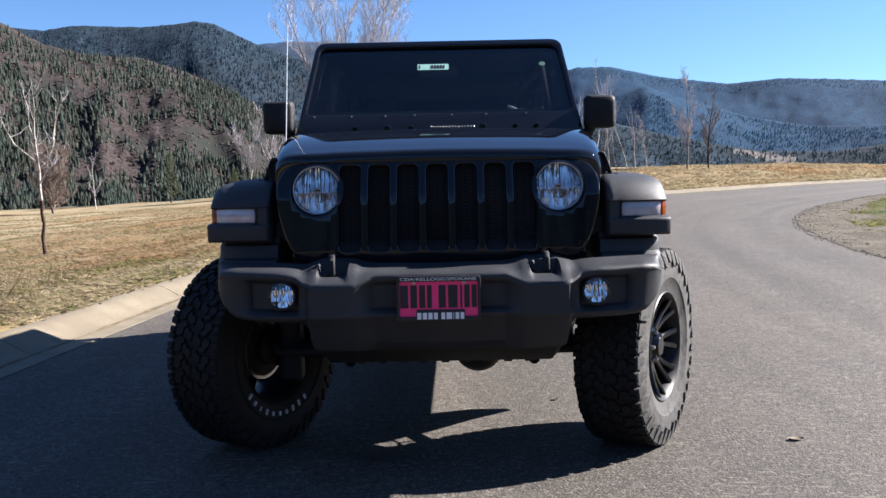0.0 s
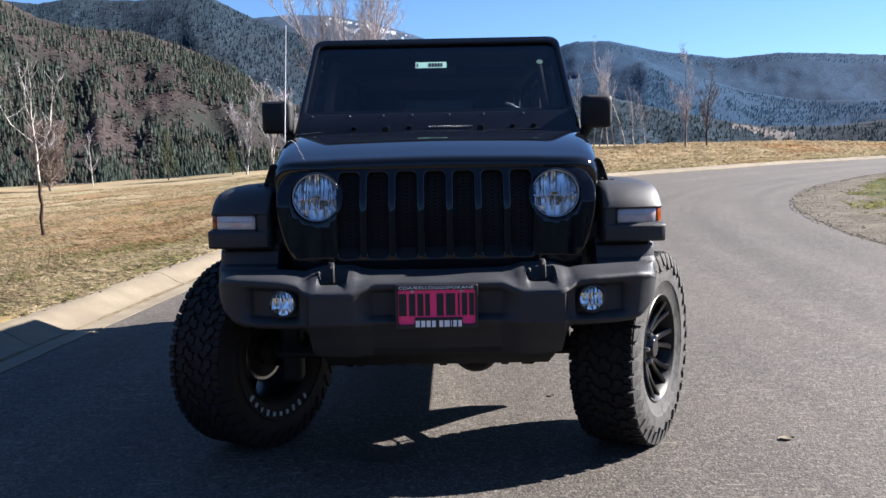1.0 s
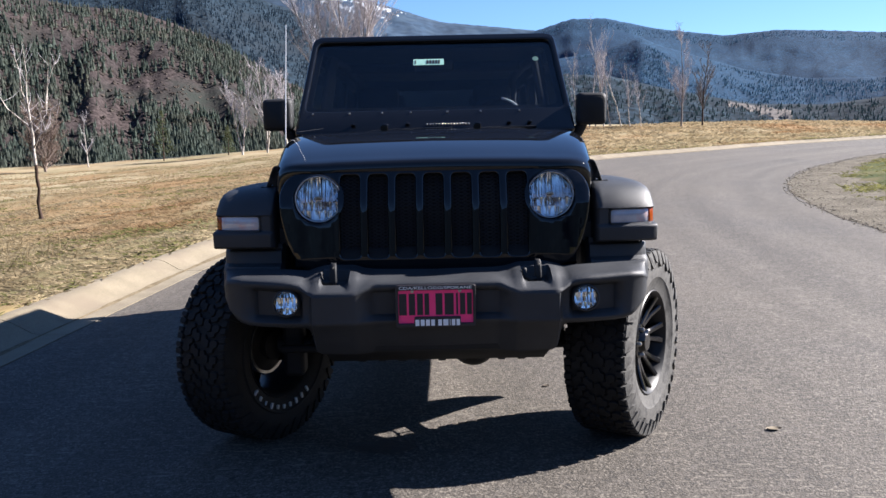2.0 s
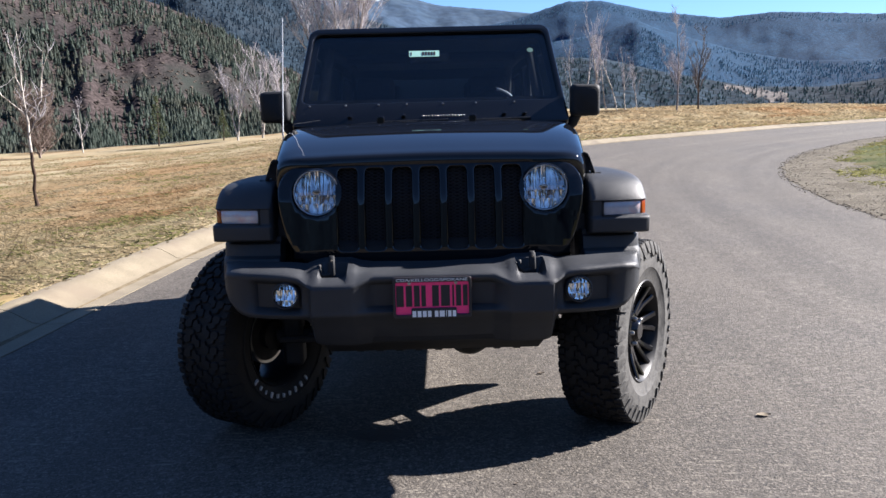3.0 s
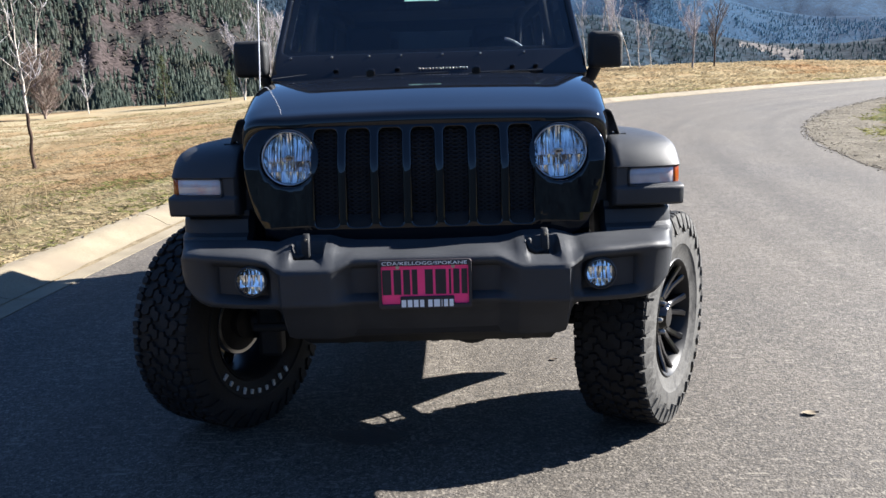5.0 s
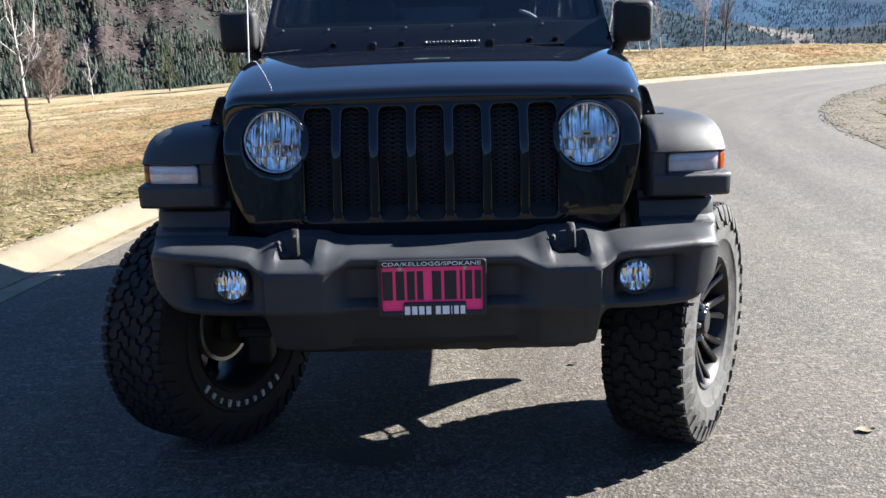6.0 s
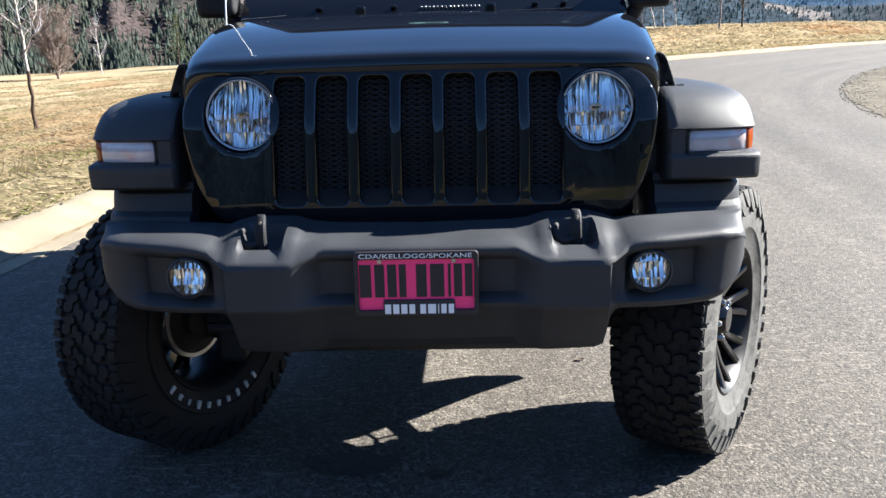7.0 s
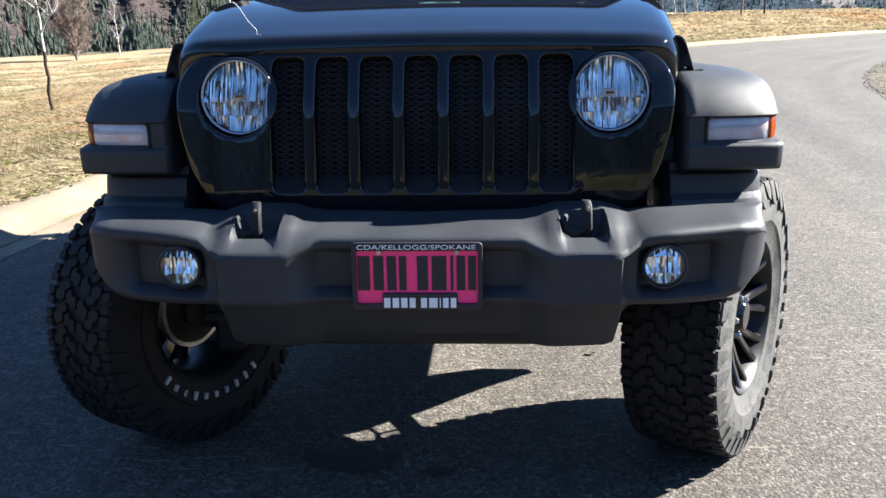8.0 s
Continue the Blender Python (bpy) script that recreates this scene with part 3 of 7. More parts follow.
def shoulder():
    """The gravel verge along the inside of the bend, ragged at its outer edge."""
    n = len(INNER_LINE)
    cols = 9
    wide = np.array([1.6 + 0.5 * noise.noise((i * 0.11, 2, 0)) + 0.2 * noise.noise((i * 0.5, 5, 0)) for i in range(n)])
    t = np.gradient(INNER_LINE, axis=0)
    t /= np.hypot(t[:, 0], t[:, 1])[:, None]
    verts, faces = [], []
    for i in range(n):
        for j in range(cols):
            d = -0.12 + 0.12 * noise.noise((i * 0.4, 9, 1)) + (wide[i] + 0.1) * j / (cols - 1)
            x, y = INNER_LINE[i] + d * np.array([t[i, 1], -t[i, 0]])
            verts.append((x, y, max(land_height(x, y), road_height(y)) + (0.012 + 0.010 * noise.noise((x * 4, y * 4, 1)) if j else -0.004)))
    for i in range(n - 1):
        for j in range(cols - 1):
            a = i * cols + j
            faces.append((a, a + 1, a + cols + 1, a + cols))
    ob = bulk("gravel_shoulder", verts, faces, GRAVEL)
    ob.data.shade_smooth()
    tagged(ob, "grey-brown gravel shoulder along the asphalt edge", "shoulder", kind="structure")


shoulder()


def soil_edge():
    """A thin ragged line of dark soil where the asphalt breaks off into the gravel."""
    t = np.gradient(INNER_LINE, axis=0)
    t /= np.hypot(t[:, 0], t[:, 1])[:, None]
    verts, faces = [], []
    n = len(INNER_LINE)
    for i in range(n * 3 - 3):
        k, f = divmod(i, 3)
        p, q = INNER_LINE[k] + (INNER_LINE[k + 1] - INNER_LINE[k]) * f / 3, np.array([t[k, 1], -t[k, 0]])
        mid, half = -0.10 + 0.14 * noise.noise((i * 0.14, 9, 1)), 0.002 + 0.055 * max(0.0, noise.noise((i * 0.31, 2, 4)) - 0.02)
        for d, z in ((-half, 0.003), (-half * 0.3, 0.007), (half * 0.4, 0.010), (half, 0.008)):
            x, y = p + (mid + d) * q
            verts.append((x, y, max(road_height(y), land_height(x, y)) + z))
    for i in range(len(verts) // 4 - 1):
        for j in range(3):
            a = i * 4 + j
            faces.append((a, a + 1, a + 5, a + 4))
    ob = bulk("edge_soil", verts, faces, SOIL)
    ob.data.shade_smooth()
    tagged(ob, "dark ragged soil line at the asphalt edge", "soil", kind="structure")


soil_edge()


def turf():
    """Rough green turf past the gravel."""
    t = np.gradient(INNER_LINE, axis=0)
    t /= np.hypot(t[:, 0], t[:, 1])[:, None]
    verts, faces, cols, n = [], [], 16, len(INNER_LINE)
    for i in range(n):
        for j in range(cols):
            d = ramp(INNER_LINE[i, 1], [(12, 1.15), (18, 0.6)]) + 0.25 * noise.noise((i * 0.13, 7, 0)) + 0.15 * noise.noise((i * 0.6, 3, 0)) + j * 0.9
            x, y = INNER_LINE[i] + d * np.array([t[i, 1], -t[i, 0]])
            verts.append((x, y, land_height(x, y) + (0.03 + 0.03 * noise.noise((x * 2, y * 2, 4)) if j else -0.03)))
    for i in range(n - 1):
        for j in range(cols - 1):
            a = i * cols + j
            faces.append((a, a + 1, a + cols + 1, a + cols))
    ob = bulk("turf", verts, faces, LAWN)
    ob.data.shade_smooth()
    tagged(ob, "patchy green and brown turf beyond the gravel", "grass", kind="structure")


turf()


def kerbs():
    """Rolled concrete kerb and gutter, cast in lengths with open joints."""
    root = thing("kerb", "pale rolled concrete kerb and gutter edging the road", "kerb", kind="structure")
    # across: metres outwards from the asphalt, and height
    shape = [(-0.01, -0.10), (-0.01, 0.006), (0.18, 0.002), (0.27, 0.016), (0.37, 0.072), (0.44, 0.108), (0.50, 0.126), (0.60, 0.132), (0.625, 0.126), (0.635, -0.10)]
    t = np.gradient(KERB_LINE, axis=0)
    t /= np.hypot(t[:, 0], t[:, 1])[:, None]
    step, first = 6, 0
    while first < len(KERB_LINE) - 2:
        last = min(first + step, len(KERB_LINE) - 1)
        rows = []
        for i in range(first, last + 1):
            p, q = KERB_LINE[i].copy(), np.array([-t[i, 1], t[i, 0]])
            if i == first:
                p += t[i] * 0.006
            if i == last:
                p -= t[i] * 0.006
            rows.append([(*(p + q * u), road_height(p[1]) + v) for u, v in shape])
        part("kerb_length", loft(rows, cap=True), CONCRETE, root, smooth=50)
        first = last


kerbs()


def verge():
    """The strip of dry turf that meets the back of the kerb."""
    t = np.gradient(KERB_LINE, axis=0)
    t /= np.hypot(t[:, 0], t[:, 1])[:, None]
    cols = [0.60, 0.64, 0.70, 0.8, 0.95, 1.15, 1.4, 1.7, 2.1]
    verts, faces = [], []
    for i in range(len(KERB_LINE)):
        for j, d in enumerate(cols):
            x, y = KERB_LINE[i] + d * np.array([-t[i, 1], t[i, 0]])
            k = max(0.0, 1 - (d - 0.62) / 0.9)
            z = land_height(x, y) + (0.25 * k if d > 0.62 else 0.25) + (0.0 if d < 0.66 else 0.018) + 0.012 * noise.noise((x * 5, y * 5, 2)) - (0.05 if j == len(cols) - 1 else 0)
            verts.append((x, y, z if j else z - 0.05))
    k = len(cols)
    for i in range(len(KERB_LINE) - 1):
        for j in range(k - 1):
            a = i * k + j
            faces.append((a, a + 1, a + k + 1, a + k))
    ob = bulk("verge", verts, faces, FIELD)
    ob.data.shade_smooth()
    tagged(ob, "dry turf verge meeting the back of the kerb", "grass", kind="structure")


verge()


def gutter_dirt():
    """Fine tan silt left along the flow line of the gutter."""
    t = np.gradient(KERB_LINE, axis=0)
    t /= np.hypot(t[:, 0], t[:, 1])[:, None]
    verts, faces = [], []
    for i in range((len(KERB_LINE) - 1) * 4):
        k, f = divmod(i, 4)
        p, q = KERB_LINE[k] + (KERB_LINE[k + 1] - KERB_LINE[k]) * f / 4, np.array([-t[k, 1], t[k, 0]])
        mid, half = 0.185 + 0.02 * noise.noise((i * 0.05, 4, 1)), 0.006 + 0.055 * max(0.0, noise.noise((i * 0.07, 2, 8)) + 0.5 * noise.noise((i * 0.4, 6, 8)) + 0.25)
        for d, z in ((-half, 0.0035), (0.0, 0.0065), (half, 0.0075)):
            x, y = p + (mid + d) * q
            verts.append((x, y, road_height(p[1]) + z + (0.014 * max(0.0, mid + d - 0.18) / 0.09)))
    for i in range(len(verts) // 3 - 1):
        for j in range(2):
            a = i * 3 + j
            faces.append((a, a + 1, a + 4, a + 3))
    ob = bulk("gutter_silt", verts, faces, SILT)
    ob.data.shade_smooth()
    tagged(ob, "thin line of tan silt along the gutter", "silt", kind="structure")


gutter_dirt()


# ---- hills and mountains ----
def mountain(name, profile, near, far, floor, material, label, seed, rough=0.05, az_step=0.25, rows=36, shape=1.0):
    """A mountainside seen from the road: profile gives (bearing, skyline elevation) in degrees at the far distance."""
    a0, a1 = profile[0][0], profile[-1][0]
    bearings = np.arange(a0, a1 + 1e-6, az_step)
    verts, faces = [], []
    k = len(bearings)
    for j in range(rows + 4):
        f = j / (rows - 1)
        for az in bearings:
            wob = noise.fractal((az * 0.12, f * 2.0, seed), 1.0, 2.0, 5)
            r = (near + (far - near) * f) * (1 + 0.05 * wob * 4 * min(f, 1) * (1 - min(f, 1)))
            top = 1.3 + far * math.tan(radians(ramp(az, profile)))
            g = min(f, 2 - f)
            z = floor + (top - floor) * max(g, 0) ** shape
            z += (top - floor) * rough * (4 * g * (1 - g)) * (noise.fractal((az * 0.35, f * 3.0, seed + 5), 1.0, 2.0, 6) * 2.2)
            z += (top - floor) * 0.006 * noise.noise((az * 2.6, f * 9, seed)) * min(1.0, f * 3)
            x, y = r * math.sin(radians(az)), r * math.cos(radians(az)) - 3
            verts.append((x, y, z))
    for j in range(rows + 3):
        for i in range(k - 1):
            a = j * k + i
            faces.append((a, a + 1, a + k + 1, a + k))
    ob = bulk(name, verts, faces, material)
    ob.data.shade_smooth()
    tagged(ob, label, "mountain", kind="structure")
    return np.array(verts).reshape(rows + 4, k, 3)


NEAR_HILL = mountain("hillside", [(-75, 9), (-50, 12), (-37, 11.8), (-31, 11.1), (-29.4, 10.6), (-27.2, 9.5), (-24.8, 8.95), (-21.6, 8.9), (-18.9, 8.1), (-15.7, 6.75), (-12.9, 4.9), (-10, 3.6), (-7, 2.4), (-2, 0.7), (4, -2)],
                     330, 900, -62, SLOPE, "brown brushy hillside dotted with dark firs", 1.0, rough=0.028)
# far slopes take their haze from the blue of their materials
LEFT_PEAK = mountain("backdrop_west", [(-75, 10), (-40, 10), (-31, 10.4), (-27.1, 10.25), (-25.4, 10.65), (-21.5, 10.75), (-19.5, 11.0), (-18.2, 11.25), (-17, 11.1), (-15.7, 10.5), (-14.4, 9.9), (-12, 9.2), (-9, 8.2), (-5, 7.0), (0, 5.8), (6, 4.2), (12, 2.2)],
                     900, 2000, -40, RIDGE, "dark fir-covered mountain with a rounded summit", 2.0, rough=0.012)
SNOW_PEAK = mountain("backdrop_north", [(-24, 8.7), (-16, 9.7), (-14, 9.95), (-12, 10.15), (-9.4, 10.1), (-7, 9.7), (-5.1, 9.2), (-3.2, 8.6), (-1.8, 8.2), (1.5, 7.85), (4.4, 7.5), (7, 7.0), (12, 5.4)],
                     2100, 3600, 0, SNOW, "distant mountain tinted blue for haze, with snow streaks near its top", 3.0, rough=0.035)
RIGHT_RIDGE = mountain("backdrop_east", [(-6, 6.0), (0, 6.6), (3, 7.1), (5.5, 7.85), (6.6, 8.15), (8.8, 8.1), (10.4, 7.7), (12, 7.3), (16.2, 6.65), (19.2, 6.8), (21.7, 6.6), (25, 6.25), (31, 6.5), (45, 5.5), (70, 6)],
                       1500, 2900, -40, BLUE, "forested ridge across the valley, coloured blue for haze", 4.0, rough=0.012)
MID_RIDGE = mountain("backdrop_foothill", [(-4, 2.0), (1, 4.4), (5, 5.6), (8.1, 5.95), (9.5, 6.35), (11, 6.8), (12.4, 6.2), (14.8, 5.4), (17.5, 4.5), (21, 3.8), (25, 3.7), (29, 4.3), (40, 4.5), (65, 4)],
                     900, 1700, -50, BLUE, "forested foothill across the valley, tinted for haze", 5.0, rough=0.011)
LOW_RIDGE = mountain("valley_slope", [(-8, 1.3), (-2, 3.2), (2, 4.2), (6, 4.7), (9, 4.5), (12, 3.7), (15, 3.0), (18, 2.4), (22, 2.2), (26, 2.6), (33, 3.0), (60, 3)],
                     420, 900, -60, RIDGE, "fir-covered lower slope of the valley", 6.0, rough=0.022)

# unseen ring of mountains added behind the camera, cutting the sky light
mountain("backdrop_south", [(62, 5), (75, 9), (100, 13), (130, 11), (160, 13), (190, 10), (220, 13), (250, 12), (275, 10), (290, 10)],
         600, 1600, -60, RIDGE, "unseen wooded mountains added behind to block low sky light", 8.0, rough=0.03, az_step=1.0, rows=12)


def forest(name, grid, count, low, high, tall, material, label, seed, clump=0.0, f0=0.0, f1=1.0, bare=0.0):
    """Many small fir trees rooted on a mountainside, jagged and of mixed height."""
    r = np.random.default_rng(seed)
    rows, k, _ = grid.shape
    verts, faces = [], []
    made = 0
    tries = 0
    while made < count and tries < count * 14:
        tries += 1
        f, i = r.uniform(f0, f1) * (rows - 6), r.uniform(0, k - 2)
        j, ii = int(f), int(i)
        u, v = f - j, i - ii
        p = (grid[j, ii] * (1 - u) * (1 - v) + grid[j + 1, ii] * u * (1 - v) + grid[j, ii + 1] * (1 - u) * v + grid[j + 1, ii + 1] * u * v)
        az = math.degrees(math.atan2(p[0], p[1] + 3))
        if not low < az < high:
            continue
        if noise.fractal((p[0] * 0.006, p[1] * 0.006, seed), 1.0, 2.0, 4) < clump + r.normal(0, 0.16):
            continue
        if bare and f > bare * rows and r.uniform() < 0.55 and az < -19:
            continue
        made += 1
        h = tall * r.uniform(0.45, 1.15)
        w = h * r.uniform(0.15, 0.26)
        spin = r.uniform(0, 6.28)
        lean = r.normal(0, 0.015, 2) * h
        for tier, (z0, z1, wide) in enumerate(((0.06, 0.62, 1.0), (0.34, 0.84, 0.72), (0.62, 1.0, 0.42))):
            base = len(verts)
            sides = 6
            for s in range(sides):
                a = spin + tier + 2 * math.pi * s / sides
                ww = w * wide * r.uniform(0.65, 1.25)
                verts.append((p[0] + ww * math.cos(a), p[1] + ww * math.sin(a), p[2] + h * (z0 + r.uniform(-0.06, 0.06))))
            verts.append((p[0] + lean[0] * z1, p[1] + lean[1] * z1, p[2] + h * z1))
            faces += [(base + s, base + (s + 1) % sides, base + sides) for s in range(sides)]
    ob = bulk(name, verts, faces, material)
    tagged(ob, label, "forest", kind="stuff")


forest("fir_forest", NEAR_HILL, 13000, -38, 3, 8.0, FIR, "dark green firs scattered over the brown hillside", 21, clump=-0.03, bare=0.6)
forest("fir_forest", NEAR_HILL, 12000, -38, 3, 7.5, FIR, "dense dark firs low on the hillside", 28, clump=-0.40, f1=0.55)
forest("fir_forest", LOW_RIDGE, 9000, -4, 36, 4.2, FIRLOW, "firs on the lower valley slope, tinted blue-green for haze", 22, clump=-0.5)
forest("fir_forest", MID_RIDGE, 6000, 0, 36, 6.0, FIRBLUE, "firs over the foothill, tinted pale blue for haze", 23, clump=-0.1, f0=0.35)
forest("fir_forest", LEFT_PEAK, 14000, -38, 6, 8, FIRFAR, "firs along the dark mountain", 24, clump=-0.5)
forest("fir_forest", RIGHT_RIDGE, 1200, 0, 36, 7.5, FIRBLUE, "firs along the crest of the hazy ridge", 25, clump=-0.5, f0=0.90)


def patch(name, grid, keep, lift, material, label, category, az0, az1, j0, fine=5):
    """A ragged skin laid on part of a mountainside, sunk at its rim; keep(az, el) says how far inside a spot lies."""
    rows, k, _ = grid.shape
    verts, faces, seen = [], [], {}
    az_of = lambda p: math.degrees(math.atan2(p[0], p[1] + 3))
    cols = [i for i in range(k - 1) if az0 < az_of(grid[j0, i]) < az1]

    def spot(a, b):
        if (a, b) not in seen:
            j, i = min(a // fine, rows - 2), min(b // fine, k - 2)
            u, v = a / fine - j, b / fine - i
            p = grid[j, i] * (1 - u) * (1 - v) + grid[j + 1, i] * u * (1 - v) + grid[j, i + 1] * (1 - u) * v + grid[j + 1, i + 1] * u * v
            r = math.hypot(p[0], p[1] + 3)
            seen[a, b] = (keep(az_of(p), math.degrees(math.atan2(p[2] - 1.3, r))), p)
        return seen[a, b]

    made = {}
    for a in range(j0 * fine, (rows - 6) * fine):
        for b in range(cols[0] * fine, cols[-1] * fine):
            corners = [spot(a + da, b + db) for da, db in ((0, 0), (0, 1), (1, 1), (1, 0))]
            if max(c[0] for c in corners) <= 0:
                continue
            face = []
            for (da, db), (inside, p) in zip(((0, 0), (0, 1), (1, 1), (1, 0)), corners):
                if (a + da, b + db) not in made:
                    made[a + da, b + db] = len(verts)
                    verts.append((p[0], p[1], p[2] + (lift if inside > 0 else -lift)))
                face.append(made[a + da, b + db])
            faces.append(tuple(face))
    ob = bulk(name, verts, faces, material)
    ob.data.shade_smooth()
    tagged(ob, label, category, kind="structure")


patch("backdrop_clearing", LOW_RIDGE, lambda az, el: 0.24 + 0.28 * noise.noise((az * 2, el * 3, 1)) + 0.25 * noise.noise((az * 7, el * 9, 2)) - abs(el - 2.55 + (az - 16.6) * 0.30) if 16.4 < az < 20.2 else -1,
      0.7, CLEARING, "bare pale clearing on the valley slope", "clearing", 16, 20.5, 12)
patch("backdrop_snowfield", SNOW_PEAK, lambda az, el: 0.5 * noise.noise((az * 1.6, el * 3, 4)) + 0.5 * noise.noise((az * 5, el * 8, 2)) - 0.10 - 0.13 * abs(az + 6.0) + 0.5 * (el - 8.8),
      1.0, SNOWFIELD, "snow lying near the mountain top", "snow", -10, -1, 22)


def brush(count, seed):
    """Low leafless brush on the near hillside."""
    r = np.random.default_rng(seed)
    rows, k, _ = NEAR_HILL.shape
    verts, faces = [], []
    for _ in range(count):
        j, i = r.integers(0, rows - 6), r.integers(0, k - 2)
        u, v = r.uniform(0, 1, 2)
        p = NEAR_HILL[j, i] * (1 - u) * (1 - v) + NEAR_HILL[j + 1, i] * u * (1 - v) + NEAR_HILL[j, i + 1] * (1 - u) * v + NEAR_HILL[j + 1, i + 1] * u * v
        s, b = r.uniform(0.8, 2.4), len(verts)
        for q in range(5):
            a = q * 1.257 + r.uniform(0, 0.6)
            verts.append((p[0] + s * r.uniform(0.7, 1.3) * math.cos(a), p[1] + s * math.sin(a), p[2] - 0.3))
        for q in range(3):
            a = q * 2.09 + r.uniform(0, 0.8)
            verts.append((p[0] + s * 0.6 * math.cos(a), p[1] + s * 0.6 * math.sin(a), p[2] + s * r.uniform(0.25, 0.7)))
        faces += [(b + a, b + c, b + d) for a, c, d in ((0, 1, 5), (1, 6, 5), (1, 2, 6), (2, 3, 6), (3, 7, 6), (3, 4, 7), (4, 0, 7), (0, 5, 7), (5, 6, 7))]
    tagged(bulk("hillside_brush", verts, faces, BUSH), "grey-brown leafless brush covering the hillside", "brush", kind="stuff")


brush(9000, 27)


# ---- the vehicle ----
# local axes: x to the onlooker's right, y from the front bumper to the back, z up
JEEP = thing("off_road_vehicle", "lifted black four-door off-road vehicle parked on the asphalt", "car", pose(0.02, 0, 0, 0, 0, 2.0))
WHEEL_Z, WHEEL_Y, WHEEL_X, REAR_Y = 0.447, 0.715, 0.905, 3.72
LETTER_TURN = 12.0


def both(fn):
    for side in (-1, 1):
        fn(side)


def mirror_x(bm, side):
    if side < 0:
        bmesh.ops.scale(bm, vec=(-1, 1, 1), verts=bm.verts)
        bmesh.ops.reverse_faces(bm, faces=bm.faces)
    return bm


def hood():
    rows = []
    for y, zc, w, lift in ((0.304, 1.289, 0.664, 0.0), (0.295, 1.290, 0.666, 0.0), (0.292, 1.297, 0.669, 0.0), (0.292, 1.308, 0.675, 0.0), (0.295, 1.322, 0.679, 0.001), (0.302, 1.333, 0.682, 0.003), (0.318, 1.341, 0.686, 0.005), (0.35, 1.350, 0.691, 0.007),
                           (0.40, 1.3655, 0.697, 0.010), (0.46, 1.3835, 0.704, 0.014), (0.52, 1.400, 0.710, 0.018), (0.58, 1.4155, 0.716, 0.022), (0.64, 1.4295, 0.722, 0.026), (0.70, 1.442, 0.728, 0.030), (0.77, 1.4545, 0.734, 0.036), (0.85, 1.466, 0.740, 0.042), (0.93, 1.4745, 0.745, 0.048), (1.02, 1.481, 0.750, 0.054), (1.12, 1.4855, 0.755, 0.060), (1.22, 1.4885, 0.761, 0.064), (1.31, 1.490, 0.765, 0.066), (1.325, 1.455, 0.765, 0.050)):
        half = []
        back = min(1.0, max(0.0, (y - 1.02) / 0.22))
        for s, d in ((0.0, 0.0), (0.2, 0.001), (0.4, 0.003), (0.55, 0.005), (0.62, 0.006), (0.67, 0.008), (0.72, 0.009), (0.78, 0.010), (0.85, 0.012), (0.90, 0.016), (0.935, 0.022), (0.96, 0.031), (0.98, 0.045), (0.993, 0.065), (1.0, 0.095), (1.002, 0.135), (1.0, 0.185)):
            scallop = lift * back * math.exp(-((s - 0.79) / 0.085) ** 4)
            droop = max(0.0, min(1.0, (s - 0.86) / 0.14))
            low = 1.289 - 0.120 * droop * droop * (3 - 2 * droop)
            back_off = 0.045 * max(0.0, (s - 0.80) / 0.20) ** 2 * max(0.0, min(1.0, (0.40 - y) / 0.1))
            half.append((s * w, y + back_off, max(zc - d - scallop, low) if y < 0.34 else zc - d - scallop))
        rows.append([(-x, yy, z) for x, yy, z in half[:0:-1]] + half)
    part("hood", loft(rows), PAINT, JEEP, "glossy black hood with a raised centre", smooth=50)


hood()


def grille_y(z):
    return ramp(z, [(0.86, 0.215), (0.93, 0.205), (1.15, 0.222), (1.24, 0.262), (1.30, 0.300)])


